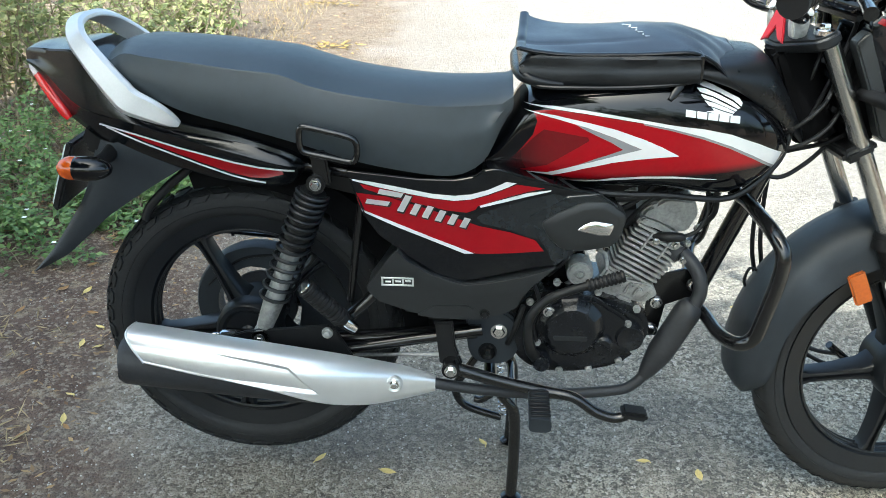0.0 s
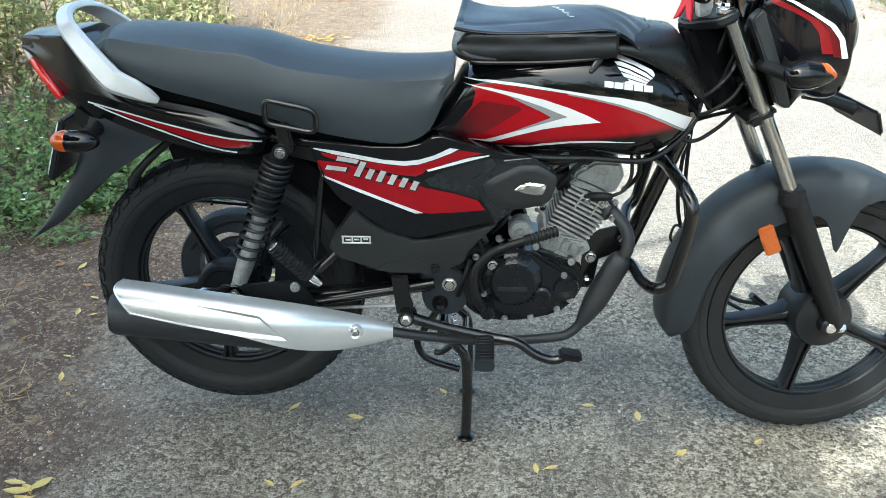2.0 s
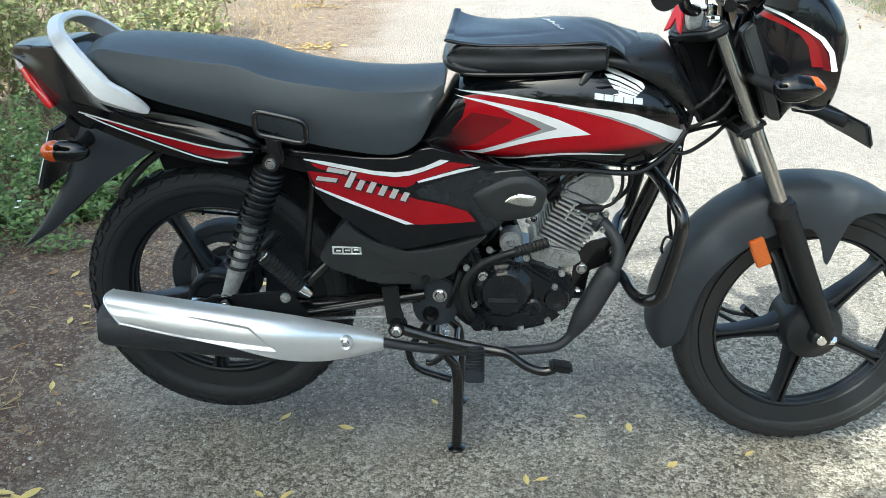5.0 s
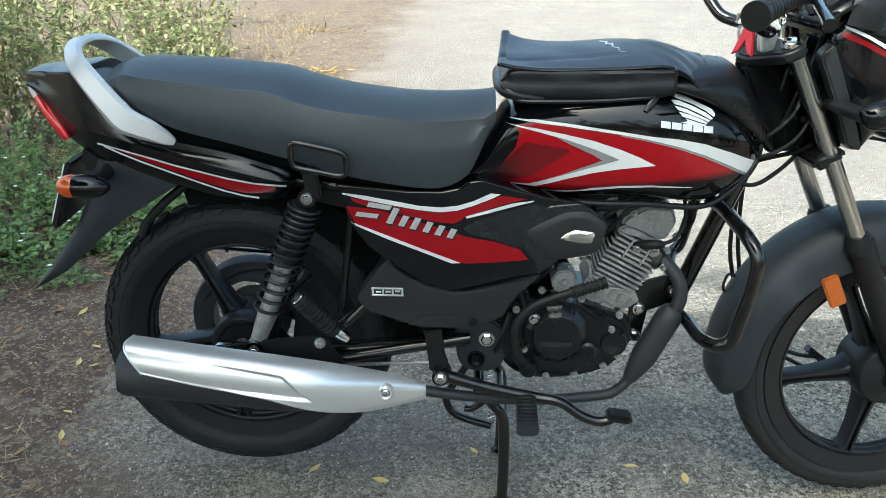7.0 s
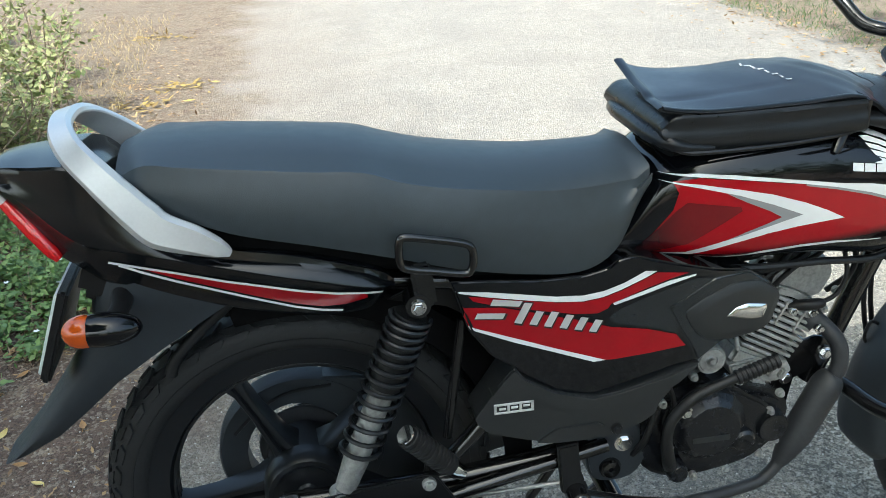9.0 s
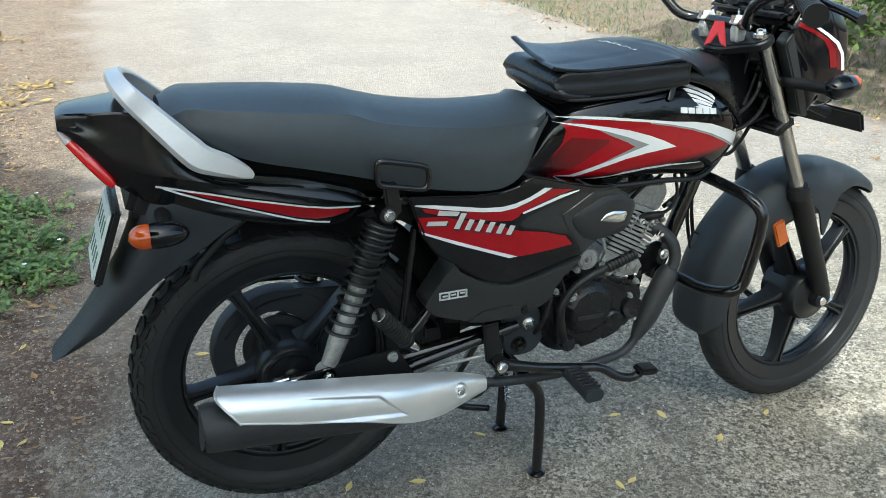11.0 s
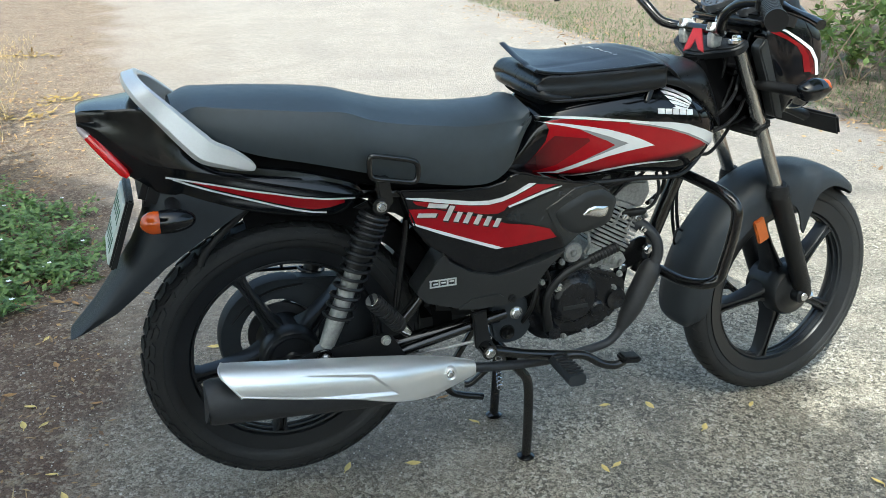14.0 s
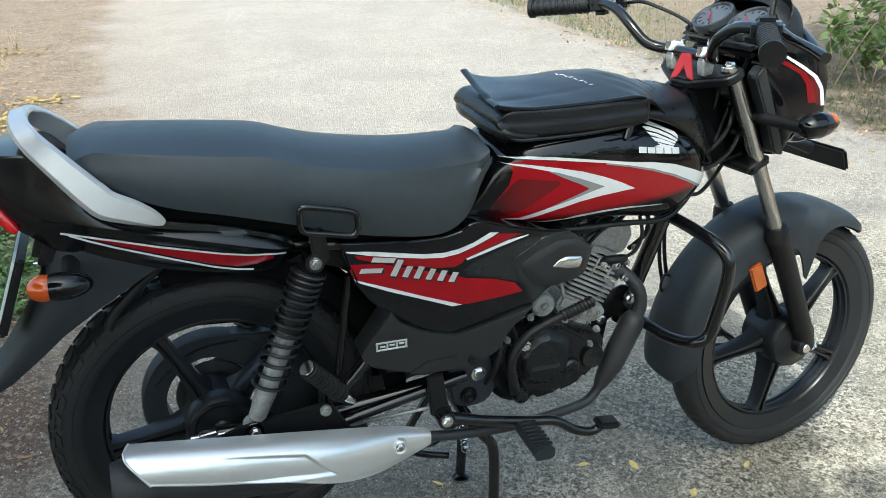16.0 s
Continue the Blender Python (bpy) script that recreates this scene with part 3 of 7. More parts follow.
for x in steps(-0.215, 0.48, 70):
    lo, hi, w = seat_low(x), seat_top(x), seat_half(x)
    h = hi - lo
    k = max(0.0, min(1.0, (0.42 - x) / 0.2))
    fold = max(min(seat_fold(x), hi + 0.012), lo + 0.6 * h)
    soft = 0.003 + 0.010 * (1 - k)
    low = [(-0.90, lo + 0.01 * min(1, h / 0.05)), (-0.98, lo + 0.05 * h), (-1.02, lo + 0.22 * h), (-1.02, lo + 0.45 * h), (-0.985, lo + 0.7 * (fold - lo)), (-0.93, fold - soft), (-0.91, fold), (-0.87, fold + 0.3 * soft)]
    top_ = [(-0.62, hi + 0.42 * (fold - hi)), (-0.34, hi + 0.12 * (fold - hi) + 0.001), (0, hi + 0.002), (0.34, hi + 0.12 * (fold - hi) + 0.001), (0.62, hi + 0.42 * (fold - hi))]
    rings.append([Vector((x, a * w, z)) for a, z in low + top_ + [(-a, z) for a, z in reversed(low)]])
part("seat", loft(rings), M_SEAT, bike, "long dark grey vinyl seat", sharp=34)

part("seat_base", body(steps(-0.16, 0.42, 14), lambda x: min(seat_low(x) - 0.03, 0.72), lambda x: seat_low(x) + 0.025, lambda x: 0.098, 4.0, 24), M_BLACKOUT, bike)

# fuel tank
tank_top = curve([0.435, 0.46, 0.48, 0.50, 0.55, 0.65, 0.75, 0.85, 0.90, 0.94, 0.96], [0.735, 0.768, 0.805, 0.838, 0.868, 0.884, 0.886, 0.868, 0.842, 0.800, 0.770])
tank_low = curve([0.435, 0.45, 0.54, 0.65, 0.75, 0.85, 0.90, 0.94, 0.96], [0.714, 0.704, 0.689, 0.678, 0.678, 0.671, 0.694, 0.730, 0.748])
tank_half = curve([0.435, 0.50, 0.60, 0.70, 0.80, 0.88, 0.93, 0.96], [0.080, 0.098, 0.119, 0.130, 0.135, 0.127, 0.102, 0.060])
tank_bm = body(steps(0.435, 0.96, 48), tank_low, tank_top, tank_half, 3.4, 44)
tank_on = tank_bm.copy()
tank = part("fuel_tank", tank_bm, M_GLOSS, bike, "glossy black fuel tank with red and white stripes", sharp=60)
tank_red = [(0.5143, 0.8190), (0.5492, 0.8245), (0.5980, 0.8211), (0.6489, 0.8159), (0.6952, 0.8104), (0.7416, 0.8024), (0.7933, 0.7904), (0.8418, 0.7744), (0.8831, 0.7550), (0.9202, 0.7341), (0.9054, 0.7204), (0.8639, 0.7188), (0.8252, 0.7192), (0.7781, 0.7197), (0.7318, 0.7165), (0.6852, 0.7113), (0.6395, 0.6993), (0.5897, 0.6958), (0.5609, 0.6918), (0.5073, 0.7014), (0.4732, 0.7127), (0.4629, 0.7135), (0.4923, 0.7468), (0.5153, 0.7788), (0.5217, 0.8037)]
tank_white = [(0.4995, 0.8279), (0.5491, 0.8303), (0.5978, 0.8275), (0.6486, 0.8220), (0.6971, 0.8161), (0.7456, 0.8096), (0.7919, 0.8057), (0.8394, 0.7971), (0.8900, 0.7794), (0.9367, 0.7582), (0.9244, 0.7377), (0.8825, 0.7595), (0.8415, 0.7773), (0.7931, 0.7928), (0.7414, 0.8043), (0.6951, 0.8114), (0.6489, 0.8168), (0.5979, 0.8220), (0.5492, 0.8254)]
tank_edge = [(0.6951, 0.8114), (0.7414, 0.8043), (0.7931, 0.7928), (0.8415, 0.7773), (0.8825, 0.7595), (0.9244, 0.7377), (0.9216, 0.7337), (0.8806, 0.7552), (0.8396, 0.7734), (0.7911, 0.7894), (0.7417, 0.8009), (0.6953, 0.8086)]
chevron = [(0.4980, 0.8194), (0.5518, 0.8155), (0.6032, 0.8077), (0.6499, 0.7988), (0.6971, 0.7845), (0.7304, 0.7715), (0.7584, 0.7581), (0.7273, 0.7540), (0.6906, 0.7486), (0.6491, 0.7402), (0.6031, 0.7256), (0.5523, 0.7054), (0.4975, 0.7084), (0.5422, 0.7109), (0.5886, 0.7301), (0.6346, 0.7462), (0.6665, 0.7573), (0.6961, 0.7668), (0.6508, 0.7842), (0.6036, 0.7991), (0.5520, 0.8103)]
grey_chev = [(0.5848, 0.8029), (0.6036, 0.7991), (0.6508, 0.7842), (0.6961, 0.7668), (0.6665, 0.7573), (0.6346, 0.7462), (0.5886, 0.7301), (0.6160, 0.7431), (0.6434, 0.7548), (0.6660, 0.7647), (0.6467, 0.7753), (0.6134, 0.7894)]
low_line = [(0.5607, 0.6954), (0.6066, 0.6955), (0.6521, 0.7103), (0.7034, 0.7171), (0.7546, 0.7204), (0.8251, 0.7187), (0.8255, 0.7175), (0.7553, 0.7163), (0.7040, 0.7128), (0.6528, 0.7051), (0.6039, 0.7006), (0.5633, 0.6913)]
red_dark = [(0.5339, 0.7902), (0.5669, 0.7866), (0.6068, 0.7822), (0.6094, 0.7764), (0.5778, 0.7535), (0.5412, 0.7265), (0.5022, 0.7141), (0.4732, 0.7138), (0.4638, 0.7151), (0.4970, 0.7513), (0.5201, 0.7782)]
feathers = [
    [(0.7762, 0.8742), (0.7899, 0.8749), (0.8083, 0.8689), (0.8304, 0.8595), (0.8498, 0.8512), (0.8546, 0.8443), (0.8520, 0.8399), (0.8382, 0.8495), (0.8154, 0.8600), (0.7902, 0.8680)],
    [(0.7788, 0.8667), (0.7921, 0.8656), (0.8148, 0.8577), (0.8379, 0.8472), (0.8504, 0.8384), (0.8459, 0.8366), (0.8279, 0.8458), (0.8048, 0.8554), (0.7840, 0.8612)],
    [(0.7837, 0.8590), (0.8046, 0.8535), (0.8278, 0.8434), (0.8449, 0.8358), (0.8419, 0.8335), (0.8229, 0.8411), (0.8042, 0.8480), (0.7893, 0.8527)],
    [(0.7901, 0.8503), (0.8088, 0.8455), (0.8276, 0.8385), (0.8410, 0.8326), (0.8386, 0.8302), (0.8205, 0.8357), (0.7969, 0.8429)],
    [(0.8016, 0.8403), (0.8205, 0.8340), (0.8381, 0.8293), (0.8362, 0.8272), (0.8135, 0.8299), (0.7937, 0.8340), (0.8064, 0.8355)]]
for side in (-1, 1):
    decal("stripe", tank_red, tank_on, M_FADERED, tank, 0.0006, "deep red stripe", side)
    decal("stripe", tank_white, tank_on, M_WHITE, tank, 0.0012, "white stripe", side)
    decal("stripe", tank_edge, tank_on, M_GREYFILM, tank, 0.0013, "grey edge line", side)
    decal("stripe", red_dark, tank_on, M_DARKRED, tank, 0.0011, "dark red stripe", side)
    decal("stripe", chevron, tank_on, M_WHITE, tank, 0.0014, "white arrow stripe", side)
    decal("stripe", grey_chev, tank_on, M_GREYFILM, tank, 0.0018, "grey stripe", side)
    decal("stripe", low_line, tank_on, M_WHITE, tank, 0.0013, "white line", side)
    # the maker's wing and name as plain shapes
    for i, feather in enumerate(feathers):
        decal("badge", feather, tank_on, M_WHITE, tank, 0.0013, "white wing badge" if i == 0 else "", side, 0.02)
    for i in range(5):
        x0, z0 = 0.7607 + 0.0183 * i, 0.8253 - 0.0021 * i
        decal("badge", [(x0, z0 + 0.0112), (x0 + 0.0164, z0 + 0.0094), (x0 + 0.0166, z0 - 0.0018), (x0, z0)], tank_on, M_WHITE, tank, 0.0013, "", side, 0.03)
tank_on.free()
# rubber edge under the tank
part("tank_seam", sweep([(0.45, -0.088, 0.703), (0.54, -0.098, 0.688), (0.65, -0.102, 0.677), (0.75, -0.102, 0.676), (0.85, -0.095, 0.670), (0.90, -0.085, 0.692), (0.945, -0.066, 0.735), (0.962, -0.05, 0.785)], 0.006, 8), M_MATTE, tank)

# tail cowl: flat top, crisp edge, boxy rear end
tail_top = curve([-0.376, -0.370, -0.33, -0.25, -0.2, -0.15, -0.09, 0.0, 0.08, 0.108, 0.122], [0.890, 0.894, 0.897, 0.893, 0.840, 0.801, 0.785, 0.768, 0.744, 0.732, 0.718])
tail_edge = curve([-0.376, -0.368, -0.33, -0.25, -0.2, -0.15, -0.09, 0.0, 0.08, 0.122], [0.876, 0.880, 0.883, 0.878, 0.826, 0.790, 0.776, 0.761, 0.740, 0.718])
tail_lip = curve([-0.376, -0.352, -0.33, -0.30, -0.275, -0.25, -0.21, -0.09, 0.0, 0.08, 0.122], [0.872, 0.866, 0.851, 0.824, 0.806, 0.797, 0.789, 0.760, 0.738, 0.718, 0.712])
tail_low = curve([-0.376, -0.366, -0.335, -0.305, -0.28, -0.25, -0.11, 0.0, 0.08, 0.108, 0.122], [0.866, 0.858, 0.818, 0.780, 0.762, 0.741, 0.697, 0.674, 0.671, 0.686, 0.702])
tail_half = curve([-0.376, -0.366, -0.335, -0.30, -0.25, -0.1, 0.0, 0.1, 0.122], [0.042, 0.050, 0.065, 0.080, 0.097, 0.116, 0.124, 0.122, 0.112])
rings = []
for x in steps(-0.376, 0.122, 60):
    zt, ze, zl, zb, w = tail_top(x), tail_edge(x), tail_lip(x), tail_low(x), tail_half(x)
    zl = min(zl, ze - 0.004)
    zb = min(zb, zl - 0.004)
    near_side = [(0.0, zt + 0.004), (0.45, zt + 0.003), (0.84, zt + 0.001), (0.88, zt - 0.002), (0.893, zt - 0.009), (0.900, ze - 0.005), (0.940, 0.6 * ze + 0.4 * zl), (0.985, 0.25 * ze + 0.75 * zl), (0.995, zl + 0.002), (0.95, zl - 0.003), (0.87, 0.5 * (zl + zb)), (0.79, zb + 0.006), (0.74, zb), (0.4, zb - 0.002)]
    rings.append([Vector((x, -a * w, z)) for a, z in near_side] + [Vector((x, 0, zb - 0.002))] + [Vector((x, a * w, z)) for a, z in near_side[:0:-1]])
tail_bm = loft(rings)
tail_on = tail_bm.copy()
tail = part("tail_cowl", tail_bm, M_TAILGLOSS, bike, "black plastic tail cowl with red stripe", sharp=32)
for side in (-1, 1):
    decal("stripe", [(-0.1989, 0.7638), (-0.1587, 0.7544), (-0.0992, 0.7389), (-0.0494, 0.7282), (-0.0004, 0.7167), (0.0437, 0.7088), (0.0831, 0.7058), (0.0847, 0.6983), (0.0553, 0.6898), (0.0248, 0.6888), (-0.0093, 0.6968), (-0.0529, 0.7112), (-0.1017, 0.7279), (-0.1603, 0.7481)], tail_on, M_RED, tail, 0.0008, "deep red stripe", side)
    decal("stripe", [(-0.2384, 0.7775), (-0.2079, 0.7704), (-0.1577, 0.7584), (-0.0983, 0.7429), (-0.0486, 0.7322), (0.0004, 0.7208), (0.0444, 0.7130), (0.1054, 0.7085), (0.1040, 0.7045), (0.0432, 0.7094), (-0.0009, 0.7172), (-0.0499, 0.7287), (-0.0997, 0.7394), (-0.1592, 0.7549), (-0.2095, 0.7669), (-0.2401, 0.7740)], tail_on, M_WHITE, tail, 0.0014, "silver line", side)
    decal("stripe", [(-0.2261, 0.7729), (-0.1997, 0.7610), (-0.1609, 0.7458), (-0.1022, 0.7256), (-0.0535, 0.7088), (-0.0099, 0.6938), (0.0241, 0.6851), (0.0512, 0.6809), (0.0498, 0.6771), (0.0228, 0.6813), (-0.0113, 0.6901), (-0.0549, 0.7052), (-0.1037, 0.7220), (-0.1624, 0.7423), (-0.2013, 0.7575), (-0.2278, 0.7694)], tail_on, M_WHITE, tail, 0.0014, "silver line", side)
tail_on.free()


# tail lamp: a straight lens along the sloping rear edge, its upper end clear
def lamp_piece(ends):
    along = Vector((0.072, 0, -0.092)).normalized()
    out = Vector((-along.z * -1, 0, -along.x)) * 1.0
    rings = []
    for s, w, t in ends:
        c = Vector((-0.374, 0, 0.868)) + along * s
        ring = []
        for k in range(28):
            a = 2 * math.pi * k / 28
            cs, sn = math.cos(a), math.sin(a)
            ring.append(c + Vector((0, w * math.copysign(abs(cs) ** 0.25, cs), 0)) + out * t * math.copysign(abs(sn) ** 0.5, sn))
        rings.append(ring)
    return loft(rings)


lamp = part("tail_lamp", lamp_piece(((0.0225, 0.045, 0.0108), (0.04, 0.052, 0.0116), (0.07, 0.063, 0.0116), (0.105, 0.072, 0.0104), (0.116, 0.072, 0.006))), M_REDLENS, bike, "red tail lamp lens", sharp=40)
part("clear_tip", lamp_piece(((0.000, 0.034, 0.0055), (0.006, 0.038, 0.0095), (0.0222, 0.0448, 0.0108))), M_CLEARLENS, lamp, "pale upper end of the lens", sharp=40)

# grab rail
arm = [(-0.085, -0.126, 0.788), (-0.100, -0.129, 0.797), (-0.128, -0.130, 0.811), (-0.165, -0.128, 0.826), (-0.182, -0.124, 0.841), (-0.204, -0.117, 0.864), (-0.234, -0.104, 0.896), (-0.260, -0.084, 0.922), (-0.276, -0.048, 0.939), (-0.280, 0, 0.944)]
hint = [(0, -1, 0.1), (0, -1, 0.1), (0, -1, 0.15), (-0.05, -1, 0.2), (-0.1, -1, 0.25), (-0.2, -1, 0.35), (-0.3, -0.95, 0.45), (-0.35, -0.8, 0.7), (-0.3, -0.35, 1), (-0.2, 0, 1)]
full = arm + [(x, -y, z) for x, y, z in arm[-2::-1]]
hints = hint + [(x, -y, z) for x, y, z in hint[-2::-1]]
wide = [0.005, 0.013, 0.0195, 0.0235, 0.0240, 0.0225, 0.0200, 0.0180, 0.0160, 0.0150]
part("grab_rail", band(full, wide + wide[-2::-1], [0.004] + [0.0070] * 17 + [0.004], hints, [(-1, -0.1), (-0.66, 1), (0.74, 1), (1, 0.1), (1, -0.7), (0.9, -1), (-0.9, -1), (-1, -0.7)]), M_RAIL, bike, "silver painted pillion grab rail", sharp=22)

# rear mudguard
rings = []
for (xo, zo), (xi, zi), w in (((-0.262, 0.762), (-0.095, 0.700), 0.085), ((-0.276, 0.725), (-0.135, 0.676), 0.085), ((-0.284, 0.680), (-0.200, 0.634), 0.082), ((-0.312, 0.620), (-0.258, 0.592), 0.075), ((-0.352, 0.562), (-0.305, 0.548), 0.066), ((-0.394, 0.505), (-0.352, 0.506), 0.056), ((-0.432, 0.464), (-0.405, 0.473), 0.045), ((-0.444, 0.452), (-0.436, 0.456), 0.034)):
    o, i = Vector((xo, 0, zo)), Vector((xi, 0, zi))
    ring = []
    for f, y in ((0, -1), (0.35, -1.02), (0.7, -0.98), (0.92, -0.8), (1, -0.45), (1.02, 0), (1, 0.45), (0.92, 0.8), (0.7, 0.98), (0.35, 1.02), (0, 1), (0.05, 0.9), (0.6, 0.82), (0.8, 0.4), (0.82, 0), (0.8, -0.4), (0.6, -0.82), (0.05, -0.9)):
        p = i + (o - i) * f
        ring.append(Vector((p.x, y * w, p.z)))
    rings.append(ring)
part("rear_mudguard", loft(rings), M_FENDER, bike, "long matte black plastic rear mudguard", sharp=50)
rings = []
for a in range(104, -8, -8):
    d = Vector((math.cos(radians(a)), 0, math.sin(radians(a))))
    ring = []
    for r, y in ((0.314, -0.052), (0.345, -0.052), (0.360, -0.045), (0.366, 0), (0.360, 0.045), (0.345, 0.052), (0.314, 0.052), (0.314, 0.048), (0.343, 0.047), (0.356, 0.040), (0.361, 0), (0.356, -0.040), (0.343, -0.047), (0.314, -0.048)):
        p = REAR + d * r
        ring.append(Vector((p.x, y, p.z)))
    rings.append(ring)
part("inner_fender", loft(rings), M_BLACKOUT, bike, "black inner fender over the rear tyre", sharp=50)
part("tail_bracket", box((0.10, 0.14, 0.07), pose(-0.235, 0, 0.735, 0, 20, 0), 0.012), M_MATTE, bike)

# side cover and lower cover
cover = rounded([(0.193, 0.712), (0.2028, 0.688), (0.2202, 0.633), (0.2512, 0.590), (0.2832, 0.566), (0.3231, 0.537), (0.3635, 0.5096), (0.4043, 0.5046), (0.4448, 0.5137), (0.4952, 0.5269), (0.5352, 0.5375), (0.5702, 0.5408), (0.590, 0.575), (0.605, 0.62), (0.6321, 0.6831), (0.5787, 0.690), (0.5103, 0.7071), (0.4567, 0.7230), (0.4326, 0.7190), (0.4200, 0.7080), (0.3841, 0.7000), (0.3205, 0.7000), (0.2618, 0.7060)], 0.008)
lower = rounded([(0.2860, 0.5685), (0.2679, 0.5507), (0.2519, 0.5255), (0.2277, 0.4913), (0.2298, 0.4799), (0.2498, 0.4603), (0.3166, 0.4384), (0.3735, 0.4307), (0.4304, 0.4289), (0.4818, 0.4443), (0.5045, 0.4591), (0.5092, 0.4763), (0.5360, 0.5106), (0.5701, 0.5417), (0.5155, 0.5230), (0.4450, 0.5066), (0.4043, 0.5020), (0.3433, 0.5206), (0.2981, 0.5486)], 0.006)
cap = rounded([(0.5346, 0.6269), (0.5634, 0.6457), (0.6087, 0.6672), (0.6499, 0.6688), (0.6804, 0.6484), (0.6850, 0.6379), (0.6743, 0.5942), (0.6577, 0.5831), (0.6087, 0.5732), (0.5737, 0.5765), (0.5505, 0.5977)], 0.010)
cap_rim = rounded([(0.5122, 0.6371), (0.5459, 0.656), (0.5791, 0.6772), (0.6321, 0.6831), (0.670, 0.6604), (0.66, 0.60), (0.60, 0.570), (0.5652, 0.5407), (0.5515, 0.5707), (0.5332, 0.5975)], 0.006)
for side in (-1, 1):
    y = lambda v: v * -side
    c_bm = slab(cover, y(-0.07), y(-0.118), 0.005, 3)
    bmesh.ops.triangulate(c_bm, faces=c_bm.faces)
    on = c_bm.copy()
    pan = part("side_cover", c_bm, M_GLOSS, bike, "black side cover with red panel", sharp=30)
    decal("stripe", [(0.2060, 0.6714), (0.2660, 0.6654), (0.3347, 0.6453), (0.3840, 0.6301), (0.4287, 0.6147), (0.4834, 0.6048), (0.5284, 0.5909), (0.5451, 0.5700), (0.4893, 0.5643), (0.4342, 0.5607), (0.4216, 0.5616), (0.3490, 0.5882), (0.2844, 0.6142), (0.2206, 0.6411)], on, M_RED, pan, 0.0006, "deep red panel", side)
    decal("stripe", [(0.2199, 0.6872), (0.2468, 0.6823), (0.3006, 0.6716), (0.3447, 0.6638), (0.3841, 0.6601), (0.4135, 0.6636), (0.4452, 0.6734), (0.4767, 0.6873), (0.4921, 0.6942), (0.5398, 0.6886), (0.5109, 0.6815), (0.4722, 0.6691), (0.4357, 0.6556), (0.4259, 0.6523), (0.4210, 0.6454), (0.4063, 0.6394), (0.3742, 0.6421), (0.3347, 0.6505), (0.2954, 0.6595), (0.2562, 0.6694), (0.2270, 0.6789)], on, M_RED, pan, 0.0007, "deep red band", side)
    decal("stripe", [(0.2025, 0.6967), (0.2471, 0.6911), (0.3008, 0.6814), (0.3448, 0.6732), (0.3841, 0.6706), (0.4135, 0.6741), (0.4427, 0.6832), (0.4740, 0.6986), (0.4911, 0.6967), (0.4767, 0.6888), (0.4428, 0.6744), (0.4135, 0.6647), (0.3841, 0.6612), (0.3448, 0.6648), (0.3006, 0.6726), (0.2468, 0.6834), (0.2079, 0.6932)], on, M_WHITE, pan, 0.0012, "white stripe", side)
    decal("stripe", [(0.4283, 0.6534), (0.4722, 0.6675), (0.5109, 0.6795), (0.5513, 0.6859), (0.5497, 0.6830), (0.5111, 0.6727), (0.4723, 0.6613), (0.4308, 0.6497)], on, M_WHITE, pan, 0.0012, "white line", side)
    decal("stripe", [(0.2196, 0.6411), (0.2845, 0.6153), (0.3490, 0.5893), (0.4040, 0.5684), (0.4216, 0.5616), (0.4041, 0.5607), (0.3489, 0.5828), (0.2843, 0.6083), (0.2228, 0.6358)], on, M_WHITE, pan, 0.0012, "white line", side)
    decal("stripe", [(0.4432, 0.6441), (0.4822, 0.6577), (0.5547, 0.6790), (0.6067, 0.6692), (0.5632, 0.6510), (0.5321, 0.6295), (0.5308, 0.5931), (0.4833, 0.6085), (0.4336, 0.6201), (0.4236, 0.6306)], on, M_SATIN, pan, 0.0005, "satin dark grey panel", side)
    # the model name as plain slanted strokes
    strokes = [[(0.250, 0.6710), (0.254, 0.6800), (0.296, 0.6725), (0.291, 0.6645)], [(0.228, 0.6525), (0.232, 0.6610), (0.272, 0.6565), (0.268, 0.6480)]]
    for x0, z0, w, h in ((0.284, 0.6400, 0.011, 0.030), (0.306, 0.6350, 0.011, 0.020), (0.327, 0.6295, 0.011, 0.022), (0.350, 0.6240, 0.011, 0.020), (0.372, 0.6185, 0.011, 0.019), (0.394, 0.6130, 0.011, 0.018)):
        strokes.append([(x0, z0), (x0 + 0.5 * h, z0 + h), (x0 + 0.5 * h + w, z0 + h - 0.25 * w), (x0 + w, z0 - 0.25 * w)])
    for q in strokes:
        cx, cz = sum(p[0] for p in q) / len(q), sum(p[1] for p in q) / len(q)
        decal("stroke_shade", [(cx + (x - cx) * 1.10 + 0.0015, cz + (z - cz) * 1.16 - 0.0015) for x, z in q], on, M_MATTE, pan, 0.0014, "", side, 0.03)
        decal("name_stroke", q, on, M_SILVER, pan, 0.0022, "", side, 0.03)
    on.free()
    lc = part("lower_cover", slab(lower, y(-0.065), y(-0.1225), 0.008, 3), M_GREYMATTE, bike, "matte dark grey lower cover", sharp=30)
    for x0, z0, x1, z1 in ((0.254, 0.5085, 0.313, 0.5115), (0.256, 0.4945, 0.314, 0.4975), (0.2545, 0.4945, 0.258, 0.5105), (0.310, 0.4965, 0.3135, 0.5115), (0.274, 0.496, 0.2775, 0.510), (0.292, 0.497, 0.2955, 0.511), (0.262, 0.501, 0.272, 0.504), (0.280, 0.502, 0.290, 0.505), (0.298, 0.503, 0.308, 0.506)):
        part("badge", slab([(x0, z0), (x1, z0), (x1, z1), (x0, z1)], y(-0.123), y(-0.1252), 0.0003, 1), M_SILVER, lc)
